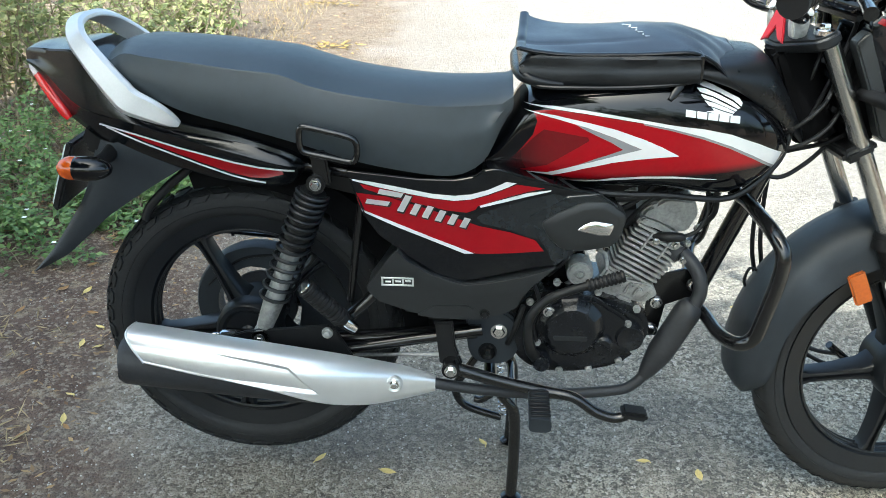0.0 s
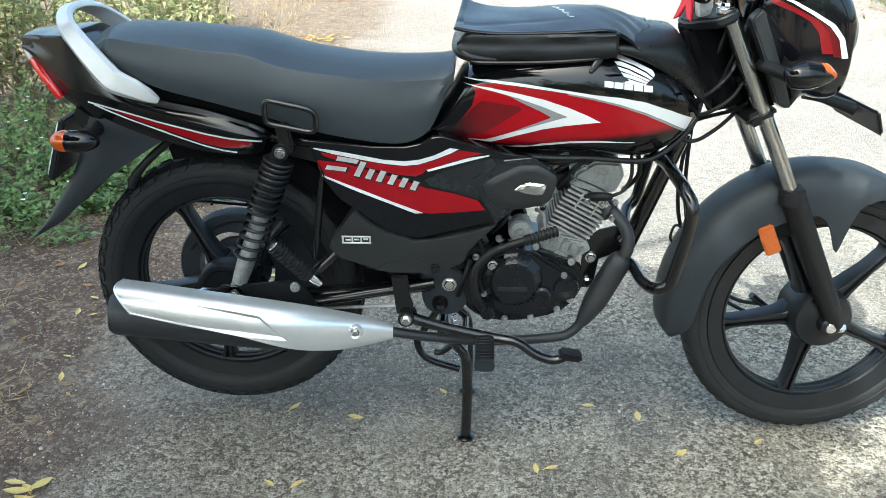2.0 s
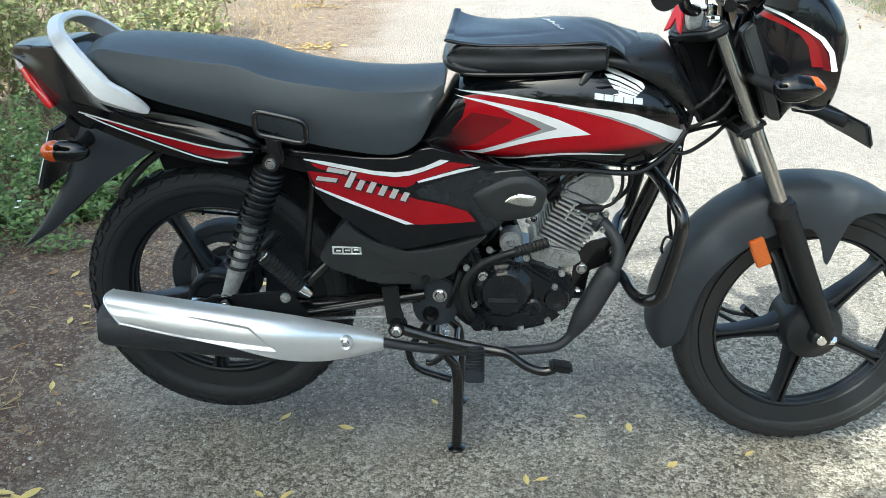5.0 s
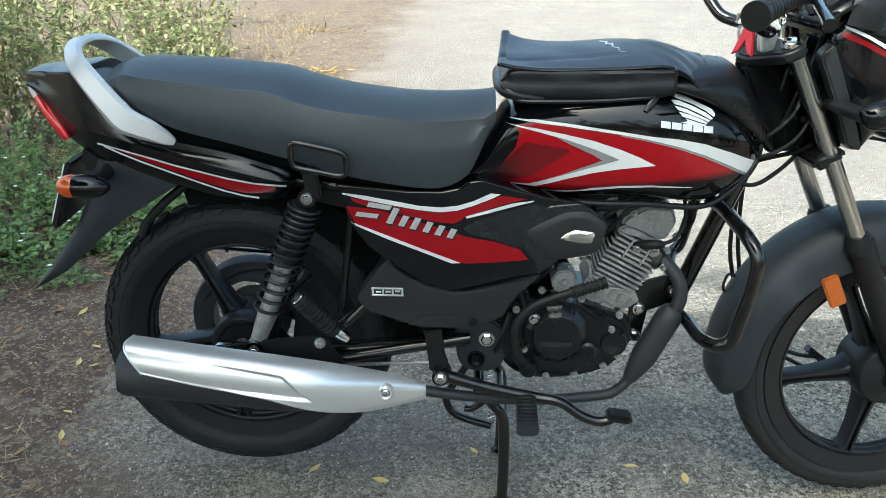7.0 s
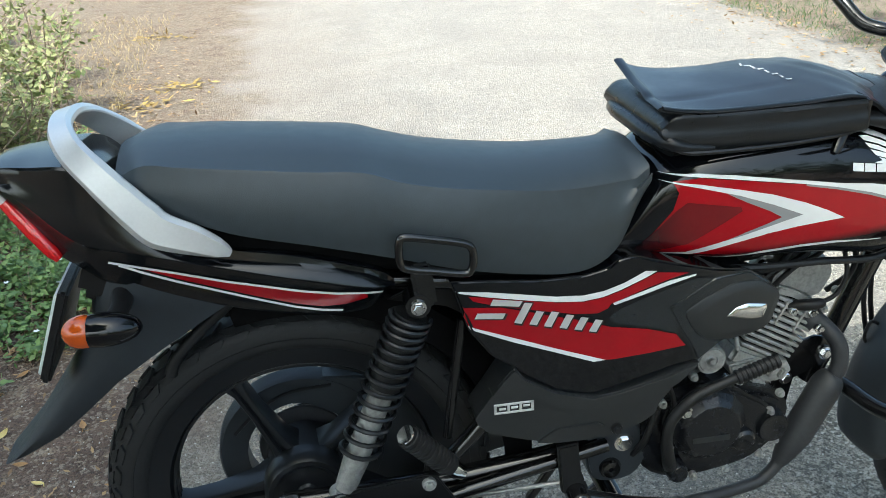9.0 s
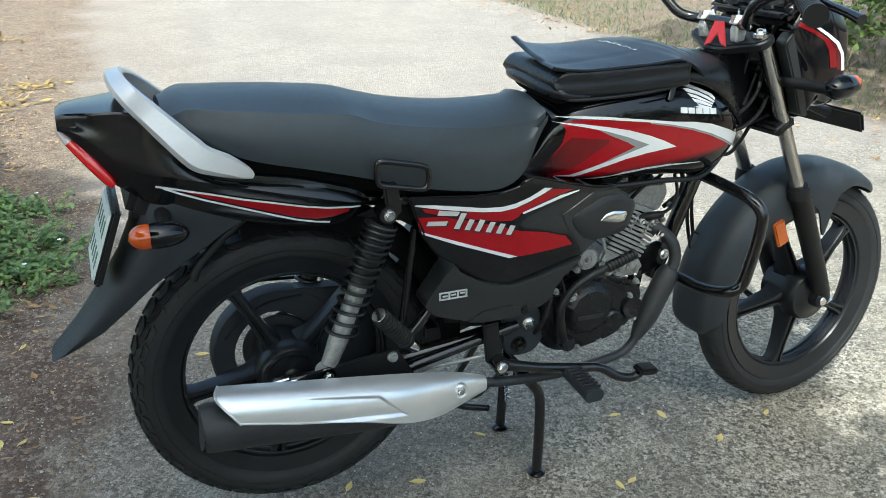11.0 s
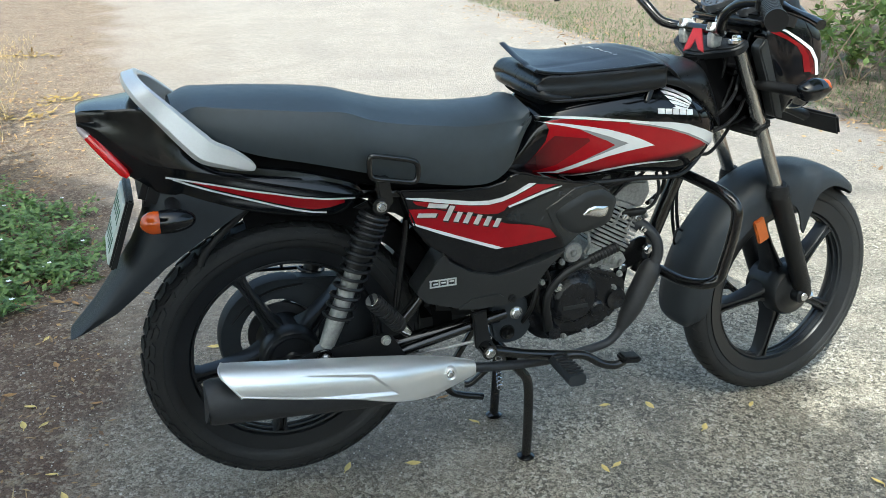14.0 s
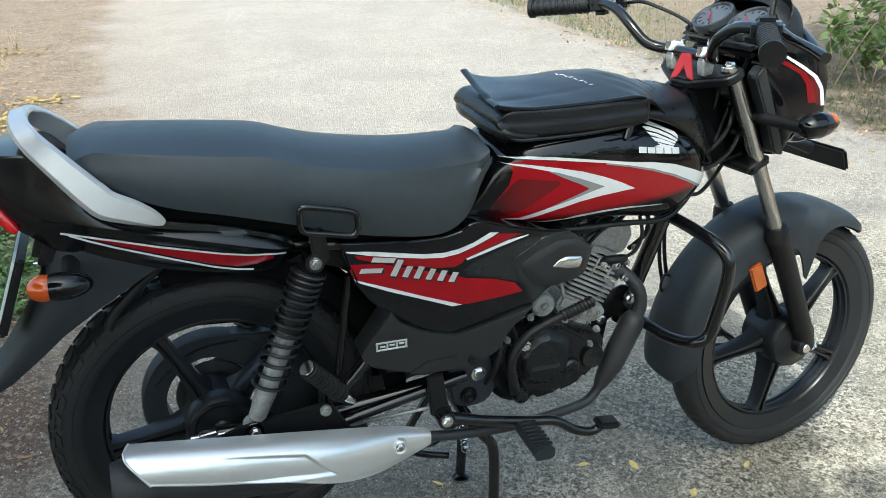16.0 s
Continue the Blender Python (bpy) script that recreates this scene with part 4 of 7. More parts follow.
    bolt((0.444, y(-0.1235), 0.442), 0.007, lc, M_MATTE, side)
    part("cover_ridge", slab(rounded([(0.2499, 0.526), (0.3031, 0.523), (0.3434, 0.4985), (0.3637, 0.4876), (0.4147, 0.4839), (0.4859, 0.4869), (0.5360, 0.5110), (0.5660, 0.5400), (0.5155, 0.5225), (0.4450, 0.5060), (0.4043, 0.5015), (0.3433, 0.5200), (0.2981, 0.5480), (0.2840, 0.5660), (0.2690, 0.5500)], 0.005), y(-0.10), y(-0.1275), 0.005, 3), M_GREYMATTE, lc, sharp=30)
    part("cover_facet", slab(rounded([(0.3193, 0.4365), (0.3505, 0.4562), (0.4122, 0.4584), (0.4251, 0.4501), (0.4072, 0.4306), (0.3529, 0.4314)], 0.004), y(-0.10), y(-0.1265), 0.003, 2), M_GREYMATTE, lc, sharp=30)
    part("cap_surround", slab(cap_rim, y(-0.06), y(-0.1215), 0.005, 3), M_SATIN, bike, sharp=30)
    ac = part("air_cap", loft([[Vector((px, y(d), pz)) for px, pz in smooth_outline(o, 1)] for o, d in ((cap, -0.090), (cap, -0.1200), ([(0.62 + (a - 0.62) * 0.97, 0.62 + (b - 0.62) * 0.97) for a, b in cap], -0.1240), ([(0.622 + (a - 0.62) * 0.80, 0.621 + (b - 0.62) * 0.78) for a, b in cap], -0.1275), ([(0.625 + (a - 0.62) * 0.72, 0.622 + (b - 0.62) * 0.66) for a, b in cap], -0.1280))]), M_GREYMATTE, bike, "matte dark grey plastic cap", sharp=25)
    part("vent", dome(rounded([(0.5937, 0.6152), (0.6101, 0.6303), (0.6293, 0.6358), (0.6652, 0.6311), (0.6667, 0.6232), (0.6605, 0.6061), (0.641, 0.6042), (0.6111, 0.6107)], 0.004), y(-0.124), y(-0.1315)), M_TRIM, ac, "chrome trim")

# ---- front end ----
for side in (-1, 1):
    top, knee, foot = Vector((0.980, 0.082 * side, 0.945)), Vector((1.157, 0.082 * side, 0.578)), Vector((1.274, 0.082 * side, 0.326))
    leg = part("fork_leg", turned(sweep([knee + (top - knee).normalized() * 0.03, knee, knee + (foot - knee) * 0.1, foot, foot + Vector((0.006, 0, -0.03))], [0.023, 0.026, 0.0245, 0.022, 0.016], 18, 4)), M_MATTE, bike, "black lower fork leg")
    part("fork_tube", turned(rod(top, knee, 0.0155, 20)), M_FORK, leg, "polished steel fork tube")
bridge = slab(rounded([(0.912, -0.024), (0.930, -0.060), (0.950, -0.102), (0.970, -0.110), (0.994, -0.104), (1.000, -0.080), (0.990, -0.040), (0.990, 0.040), (1.000, 0.080), (0.994, 0.104), (0.970, 0.110), (0.950, 0.102), (0.930, 0.060), (0.912, 0.024)], 0.012), -0.952, -0.930, 0.006, 3)
bridge.transform(Matrix.Rotation(radians(-90), 4, "X"))
bridge.transform(Matrix.Translation((0.972, 0, 0.941)) @ Matrix.Rotation(radians(-RAKE), 4, "Y") @ Matrix.Translation((-0.972, 0, -0.941)))
part("fork_clamp", turned(bridge), M_MATTE, bike, "black top bridge of the fork")
part("fork_yoke", turned(box((0.060, 0.205, 0.028), pose(1.062, 0, 0.756, 0, -RAKE, 0), 0.010, 3)), M_MATTE, bike)
part("steering_head", rod((0.948, 0, 0.93), (1.022, 0, 0.765), 0.040, 20), M_BLACKOUT, bike)

# front mudguard
turns = [50, 53, 58, 64, 72, 77, 81, 84, 87, 90, 94, 98, 104, 112, 120, 135, 150, 165, 177, 184, 188]
outer_r = curve(turns, [0.306, 0.316, 0.323, 0.328, 0.333, 0.336, 0.338, 0.339, 0.340, 0.341, 0.343, 0.344, 0.345, 0.346, 0.346, 0.345, 0.342, 0.338, 0.335, 0.331, 0.318])
inner_r = curve(turns, [0.303, 0.302, 0.299, 0.296, 0.290, 0.276, 0.256, 0.204, 0.166, 0.174, 0.218, 0.244, 0.252, 0.255, 0.257, 0.262, 0.268, 0.270, 0.272, 0.284, 0.305])
guard_w = curve(turns, [0.030, 0.050, 0.061, 0.066, 0.070, 0.071, 0.072, 0.072, 0.073, 0.073, 0.074, 0.074, 0.074, 0.073, 0.072, 0.070, 0.070, 0.070, 0.070, 0.062, 0.040])
rings = []
for a in steps(188, 50, 92):
    d = Vector((math.cos(radians(a)), 0, math.sin(radians(a))))
    ro, ri, w = outer_r(a), inner_r(a), guard_w(a)
    ring = []
    for f, y in ((0, -1), (0.4, -1.0), (0.75, -0.92), (0.93, -0.7), (1, -0.35), (1.01, 0), (1, 0.35), (0.93, 0.7), (0.75, 0.92), (0.4, 1.0), (0, 1), (0, 0.94), (0.6, 0.85), (0.85, 0.5), (0.9, 0), (0.85, -0.5), (0.6, -0.85), (0, -0.94)):
        p = GUARD + d * (ri + (ro - ri) * f)
        ring.append(Vector((p.x, y * w, p.z)))
    rings.append(ring)
part("front_mudguard", turned(loft(rings)), M_FENDER, bike, "matte dark grey plastic front mudguard", sharp=60)
part("reflector", box((0.032, 0.010, 0.066), pose(1.1275, -0.075, 0.4955, 0, -25, 3), 0.003), M_REFLECTOR, bike, "amber side reflector")

# front cowl, meters, handlebar
cowl_x = [1.036, 1.058, 1.088, 1.113, 1.128, 1.143, 1.175, 1.202, 1.214, 1.224, 1.232]
cowl_low = curve(cowl_x, [0.930, 0.875, 0.810, 0.762, 0.779, 0.788, 0.782, 0.785, 0.802, 0.845, 0.900])
cowl_top = curve(cowl_x, [0.985, 1.020, 1.042, 1.046, 1.042, 1.034, 1.012, 0.985, 0.965, 0.945, 0.925])
cowl_half = curve(cowl_x, [0.108, 0.111, 0.114, 0.115, 0.115, 0.115, 0.113, 0.107, 0.098, 0.080, 0.050])
cowl = part("headlamp_cowl", turned(body(steps(1.036, 1.232, 34), cowl_low, cowl_top, cowl_half, 4.2, 48)), M_GLOSS, bike, "glossy black headlamp cowl with red and white stripes", sharp=50)
part("headlamp_lens", turned(body(steps(1.198, 1.248, 10), curve([1.198, 1.226, 1.248], [0.850, 0.856, 0.885]), curve([1.198, 1.226, 1.248], [0.972, 0.952, 0.915]), curve([1.198, 1.221, 1.236, 1.248], [0.103, 0.088, 0.066, 0.03]), 3.0, 32)), M_LAMPGLASS, cowl, "clear headlamp lens")
part("meter_pod", turned(box((0.10, 0.20, 0.05), pose(1.065, 0, 1.0, 0, -32, 0), 0.02, 3)), M_MATTE, bike)
bar = [(0.941, 0, 0.975), (0.939, -0.06, 0.975), (0.927, -0.085, 0.977), (0.906, -0.104, 0.988), (0.889, -0.135, 1.020), (0.886, -0.180, 1.045), (0.884, -0.235, 1.052), (0.872, -0.275, 1.047), (0.802, -0.36, 1.035)]
bar_full = [(x, -y, z) for x, y, z in bar[:0:-1]] + bar
hb = part("handlebar", turned(sweep(bar_full, 0.011, 14)), M_FRAME, bike)

# ---- engine and exhaust ----
part("crankcase", slab(smooth_outline([(0.49, 0.42), (0.520, 0.455), (0.586, 0.474), (0.682, 0.456), (0.740, 0.432), (0.752, 0.385), (0.710, 0.325), (0.62, 0.300), (0.545, 0.305), (0.50, 0.345)], 3), -0.088, 0.09, 0.010), M_ENGINE, bike, "black engine crankcase")
clutch = part("clutch_cover", lathe([(0.0001, -0.118), (0.045, -0.118), (0.0465, -0.1170), (0.061, -0.104), (0.0625, -0.102), (0.063, -0.085)], (0.606, 0, 0.408), 13), M_ENGINE, bike, "black faceted clutch cover", sharp=15)
part("cover_ring", lathe([(0.060, -0.098), (0.066, -0.097), (0.067, -0.094), (0.067, -0.085)], (0.606, 0, 0.404), 44), M_ENGINE, clutch)
u = Vector((0.47, 0, 0.883)).normalized()
s = Vector((0.883, 0, -0.47)).normalized()
base = Vector((0.700, 0, 0.452))
tilt = Matrix((s, (0, 1, 0), u)).transposed().to_4x4()
for i in range(10):
    c = base + u * (0.046 + 0.0103 * i) - s * 0.004
    part("cooling_fin", box((0.104 - 0.002 * abs(i - 5), 0.100, 0.0058), Matrix.Translation(c) @ tilt, 0.0014, 1), M_CAST, bike, "bare aluminium cooling fin" if not i else "")
part("cylinder", box((0.086, 0.076, 0.13), Matrix.Translation(base + u * 0.085 - s * 0.004) @ tilt, 0.008), M_ENGINE, bike)
part("cylinder_base", box((0.105, 0.098, 0.032), Matrix.Translation(base + u * 0.024 - s * 0.002) @ tilt, 0.006, 2), M_CAST, bike, "bare aluminium cylinder base")
part("cylinder_head", slab(rounded([(0.724, 0.606), (0.728, 0.621), (0.769, 0.647), (0.820, 0.644), (0.829, 0.615), (0.813, 0.581), (0.795, 0.577), (0.757, 0.595)], 0.008), -0.036, 0.05, 0.007, 3), M_CAST, bike, "bare aluminium cylinder head", sharp=30)
part("head_lip", slab(rounded([(0.715, 0.600), (0.722, 0.612), (0.757, 0.600), (0.799, 0.577), (0.796, 0.566), (0.755, 0.588)], 0.004), -0.046, 0.05, 0.003, 2), M_CAST, bike)
for q in (-0.020, 0.018):
    c = base + u * 0.118 + s * q
    part("fin_web", box((0.004, 0.010, 0.045), Matrix.Translation((c.x, -0.047, c.z)) @ tilt, 0.001, 1), M_CAST, bike)
pipe = part("exhaust_pipe", sweep([(0.792, -0.020, 0.548), (0.815, -0.042, 0.534), (0.838, -0.060, 0.505), (0.842, -0.068, 0.470), (0.830, -0.070, 0.440)], 0.0135, 14), M_EXHAUST, bike, "matte black exhaust pipe")
part("catalyser", sweep([(0.834, -0.070, 0.452), (0.823, -0.070, 0.432), (0.782, -0.072, 0.345), (0.755, -0.074, 0.292)], [0.015, 0.026, 0.0255, 0.0115], 20, 4), M_EXHAUST, pipe)
part("lower_pipe", sweep([(0.759, -0.074, 0.300), (0.738, -0.076, 0.274), (0.700, -0.082, 0.261), (0.56, -0.105, 0.262), (0.43, -0.124, 0.280), (0.34, -0.130, 0.296)], 0.0105, 14), M_EXHAUST, pipe)
mf = part("muffler", sweep([(-0.212, -0.183, 0.354), (-0.204, -0.183, 0.354), (-0.10, -0.184, 0.347), (0.10, -0.182, 0.327), (0.20, -0.168, 0.314), (0.30, -0.138, 0.301), (0.350, -0.130, 0.295)], [0.036, 0.045, 0.046, 0.044, 0.036, 0.020, 0.0105], 28, 5, flat=[0.034, 0.044, 0.046, 0.044, 0.036, 0.020, 0.0105]), M_EXHAUST, bike, "black muffler")
# the heat shield: a boxy half shell with a pressed ledge along its side
SHIELD = ((-0.200, -0.189, 0.378, 0.056), (-0.19, -0.189, 0.377, 0.058), (-0.165, -0.189, 0.374, 0.059), (-0.05, -0.189, 0.358, 0.059), (0.05, -0.188, 0.345, 0.058), (0.13, -0.185, 0.333, 0.057), (0.18, -0.177, 0.325, 0.053), (0.225, -0.164, 0.317, 0.046), (0.29, -0.142, 0.305, 0.033), (0.335, -0.132, 0.298, 0.021), (0.355, -0.129, 0.295, 0.015))
shield_f = [curve([q[0] for q in SHIELD], [q[k] for q in SHIELD]) for k in (1, 2, 3)]
shield_end = curve([-0.156, -0.05, 0.04, 0.08, 0.16, 0.21, 0.25, 0.355], [168, 177, 184, 189, 203, 213, 224, 236])
shield_rear = curve([86, 100, 112, 126, 138, 168, 180], [-0.183, -0.188, -0.191, -0.190, -0.182, -0.156, -0.150])


def shield_point(x, deg, lift=0.0):
    """Boxy section: flattened sides with rounded shoulders."""
    yc, zc, r = (f(x) for f in shield_f)
    c, s_ = math.cos(radians(deg)), math.sin(radians(deg))
    k = (r + lift) / (abs(c) ** 2.8 + abs(s_) ** 2.8) ** (1 / 2.8)
    return Vector((x, yc + k * 0.92 * c, zc + k * s_))


def pressed(x, deg):
    """Depth of the panel under the ledge; the ledge runs forward, then slants down."""
    above = (deg - 133 - 45 * (x + 0.02)) * 0.00102
    ahead = ((deg - 139) * 0.00102 * 0.050 - (x - 0.099) * 0.0417) / 0.0651
    below = (184 - deg) * 0.00102 * 0.4
    d = max(0.0, min(1.0, min(above, ahead, below) / 0.0034))
    fade = max(0.0, min(1.0, (x + 0.06) / 0.11))
    return 0.0058 * d * d * (3 - 2 * d) * fade


rings = []
rim_line = []
for s_ in steps(0, 1, 210):
    end = shield_end(-0.156 + 0.511 * s_)
    outer, inner = [], []
    for k in range(73):
        deg = 86 + (end - 86) * k / 72
        xr = shield_rear(min(deg, 180))
        x = xr + (0.355 - xr) * s_
        lip = 0.0014 * max(0.0, 1 - abs(k - 70.5) / 2.0)
        outer.append(shield_point(x, deg, lip - pressed(x, deg)))
        if k % 6 == 0:
            inner.append(shield_point(x, deg, -0.0085))
    if s_ == 0:
        rim_line = outer
    rings.append(outer + inner[::-1])
part("heat_shield", loft(rings), M_SILVER, mf, "brushed silver heat shield", sharp=60)
part("shield_rim", sweep(rim_line[::4], 0.0020, 8, 2), M_SILVER, mf)

# shock absorbers
def shock(side):
    top, low = Vector((0.147, 0.128 * side, 0.694)), Vector((0.026, 0.121 * side, 0.382))
    d = (low - top).normalized()
    sh = part("shock_absorber", rod(top + d * 0.02, top + d * 0.135, 0.0235, 20), M_MATTE, bike, "black coil-spring shock absorber")
    part("damper", sweep([top + d * 0.13, top + d * 0.24, top + d * 0.262, low - d * 0.02], [0.0175, 0.0175, 0.0190, 0.0155], 20, 1), M_CAST if side < 0 else M_MATTE, sh, "bare metal damper body" if side < 0 else "")
    side_v = d.cross(Vector((0, 1, 0))).normalized()
    other = d.cross(side_v)
    pts = []
    for k in range(14 * 16 + 1):
        w = 2 * math.pi * k / 16
        t = k / (14 * 16)
        pts.append(top + d * (0.022 + 0.238 * (0.58 * t + 0.42 * t * t)) + (side_v * math.cos(w) + other * math.sin(w)) * 0.0280)
    part("spring", sweep(pts, 0.0036, 7, 1), M_RIM, sh)
    part("eye", rod(low + Vector((0, -0.016, 0)), low + Vector((0, 0.016, 0)), 0.017, 18), M_CAST, sh)
    part("mount", rod(top + Vector((0, -0.018, 0)), top + Vector((0, 0.018, 0)), 0.017, 18), M_FRAME, sh)
    return sh


for side in (-1, 1):
    shock(side)

# stand, crash guard
st = part("centre_stand", sweep([(0.455, -0.08, 0.27), (0.49, -0.085, 0.235), (0.509, -0.09, 0.20), (0.512, -0.094, 0.10), (0.510, -0.096, 0.012)], 0.0115, 12), M_FRAME, bike, "black steel centre stand")
part("stand_leg", sweep([(0.455, 0.08, 0.27), (0.49, 0.085, 0.235), (0.509, 0.09, 0.20), (0.512, 0.094, 0.10), (0.510, 0.096, 0.012)], 0.0115, 12), M_FRAME, st)
for side in (-1, 1):
    part("foot_plate", lathe([(0.0001, 0.0), (0.02, 0.0), (0.021, 0.004), (0.012, 0.010), (0.0001, 0.012)], (0.510, 0.096 * side, 0.002), 16, "z"), M_FRAME, st)
guard = [(0.890, 0.02, 0.657), (0.903, 0.06, 0.655), (0.911, 0.13, 0.651), (0.917, 0.192, 0.645), (0.927, 0.218, 0.622), (0.925, 0.223, 0.575), (0.911, 0.224, 0.505), (0.901, 0.222, 0.466), (0.880, 0.208, 0.447), (0.867, 0.14, 0.428), (0.858, 0.06, 0.424), (0.84, 0.03, 0.424)]
for side in (-1, 1):
    part("crash_guard", sweep([(x, y * side, z) for x, y, z in guard], 0.0130, 16), M_FRAME, bike, "glossy black tubular crash guard")
part("down_tube", rod((0.945, 0, 0.70), (0.835, 0, 0.40), 0.018), M_FRAME, bike)
for side in (-1, 1):
    part("swingarm", sweep([(0.43, 0.080 * side, 0.385), (0.2, 0.012 + 0.084 * side, 0.352), (0.0, 0.018 + 0.084 * side, 0.342), (-0.06, 0.02 + 0.084 * side, 0.342)], 0.017, 12), M_FRAME, bike)

# ---- tank bag ----
bag = thing("tank_bag", (0.66, 0, 0.87), "black leatherette tank bag lying on the fuel tank", "bag")
rings = []
for x in steps(0.486, 0.778, 30):
    e = min(1.0, (x - 0.486) / 0.03)
    swell = math.sqrt(max(0.05, 1 - (1 - e) ** 2))
    zm = curve([0.455, 0.50, 0.6, 0.7, 0.778], [0.902, 0.892, 0.891, 0.894, 0.899])(x)
    hh = (0.027 - 0.004 * max(0, (x - 0.7) / 0.08)) * swell
    w = curve([0.455, 0.50, 0.56, 0.7, 0.778], [0.106, 0.112, 0.116, 0.120, 0.122])(x)
    dent = 0.0035 * noise.noise((x * 14, 0, 2.0))
    half_ring = [(0.85, 1.0), (0.96, 0.93), (0.985, 0.75), (0.965 + dent * 6, 0.45), (1.0 + dent * 8, 0.05), (1.02, -0.40), (1.01, -0.72), (0.97, -0.93), (0.90, -1.0)]
    rings.append([Vector((x, -a * w, zm + b * hh)) for a, b in half_ring] + [Vector((x, a * w, zm + b * hh)) for a, b in reversed(half_ring)])
part("pouch", loft(rings), M_LEATHER, bag, "padded pouch with a soft fold", sharp=50)
part("pouch_piping", sweep([(0.492, -0.108, 0.884), (0.515, -0.117, 0.868), (0.56, -0.121, 0.866), (0.66, -0.120, 0.868), (0.74, -0.117, 0.874), (0.777, -0.113, 0.880)], 0.0034, 8), M_PIPING, bag)
part("pouch_piping", sweep([(0.780, -0.110, 0.878), (0.780, -0.117, 0.884), (0.780, -0.115, 0.910), (0.780, -0.108, 0.920), (0.780, 0, 0.922), (0.780, 0.108, 0.920), (0.780, 0.115, 0.900), (0.780, 0.110, 0.878)], 0.0042, 8, 3), M_PIPING, bag)
part("gusset", sweep([(0.56, -0.116, 0.870), (0.52, -0.114, 0.873), (0.496, -0.104, 0.880), (0.487, -0.06, 0.882), (0.486, 0, 0.883), (0.488, 0.06, 0.882), (0.500, 0.100, 0.880), (0.53, 0.110, 0.876)], [0.003, 0.008, 0.011, 0.012, 0.012, 0.012, 0.011, 0.008], 14, 5), M_LEATHER, bag, "rolled gusset")
part("base_pad", body(steps(0.51, 0.80, 16), curve([0.48, 0.6, 0.80], [0.845, 0.862, 0.866]), curve([0.48, 0.6, 0.80], [0.870, 0.880, 0.884]), curve([0.48, 0.6, 0.70, 0.80], [0.096, 0.110, 0.098, 0.07]), 3.0), M_BLACKOUT, bag)
part("strap", sweep([(0.752, -0.114, 0.874), (0.742, -0.122, 0.862), (0.734, -0.127, 0.852)], [0.006, 0.006, 0.004], 10, 3, flat=[0.002] * 3, hints=[(0, -1, 0.3)] * 3), M_PIPING, bag)
flap_x = [0.445, 0.475, 0.51, 0.56, 0.62, 0.70, 0.765, 0.80, 0.833, 0.873]
near = curve(flap_x, [0.936, 0.929, 0.9215, 0.9175, 0.918, 0.921, 0.9245, 0.912, 0.880, 0.862])
middle = curve(flap_x, [0.943, 0.938, 0.930, 0.931, 0.935, 0.940, 0.941, 0.934, 0.922, 0.914])
far = curve(flap_x, [0.972, 0.964, 0.944, 0.934, 0.934, 0.938, 0.939, 0.930, 0.916, 0.905])


def flap_z(x, y):
    """The slack upper flap: creased, its far rear corner curled up."""
    t = (y + 0.108) / 0.2
    z = near(x) * (1 - t) * (1 - 2 * t) + 4 * middle(x) * t * (1 - t) + far(x) * t * (2 * t - 1)
    crease = abs(math.sin(60 * (x + 0.8 * y))) ** 3
    return z - 0.0028 * crease * max(0, min(1, (x - 0.72) / 0.06)) + 0.0016 * noise.noise((x * 18, y * 18, 0)) - 0.0022 * math.exp(-((y + 0.055 - 0.05 * (x - 0.6)) / 0.006) ** 2) * max(0, min(1, (0.74 - x) / 0.1))


def rear_x(y):
    return 0.483 + 0.06 * (y + 0.108)


rings = []
for u_ in steps(0, 1, 56):
    ys = [-0.108 + 0.2 * k / 28 for k in range(29)]
    top_row = []
    for y_ in ys:
        x = rear_x(y_) + (0.852 - rear_x(y_)) * u_
        top_row.append(Vector((x, y_, flap_z(x, y_))))
    rings.append(top_row + [p - Vector((0, 0, 0.004)) for p in reversed(top_row)])
flap = part("flap", loft(rings), M_BAGTOP, bag, "creased black flap", sharp=70)
for line in ([(x, -0.106, flap_z(x, -0.108) + 0.0002) for x in steps(0.485, 0.85, 16)], [(rear_x(y_) + 0.004, y_, flap_z(rear_x(y_) + 0.004, y_) - 0.0004) for y_ in steps(-0.108, 0.092, 12)]):
    part("flap_edge", sweep(line, 0.0078, 10, 3, flat=[0.0034] * len(line), hints=[(0, 0, 1)] * len(line)), M_PIPING, bag, "black cloth binding")
part("flap_edge", sweep([(0.853, y_, flap_z(0.852, y_) - 0.002) for y_ in steps(-0.108, 0.092, 8)], 0.003, 8, 3), M_PIPING, bag)
for x0, y0, long_, turn in ((0.672, 0.044, 0.014, 75), (0.678, 0.034, 0.014, 10), (0.680, 0.022, 0.018, 80), (0.686, 0.010, 0.012, 20), (0.688, -0.004, 0.018, 80), (0.693, -0.018, 0.012, 15), (0.696, -0.030, 0.016, 78), (0.701, -0.042, 0.010, 10)):
    part("logo_stroke", box((long_ * 0.8, 0.0028, 0.0008), pose(x0, y0, flap_z(x0, y0) + 0.0016, 0, 0, turn), 0), M_WHITE, flap, "small white logo strokes" if y0 > 0.04 else "")
apron = []
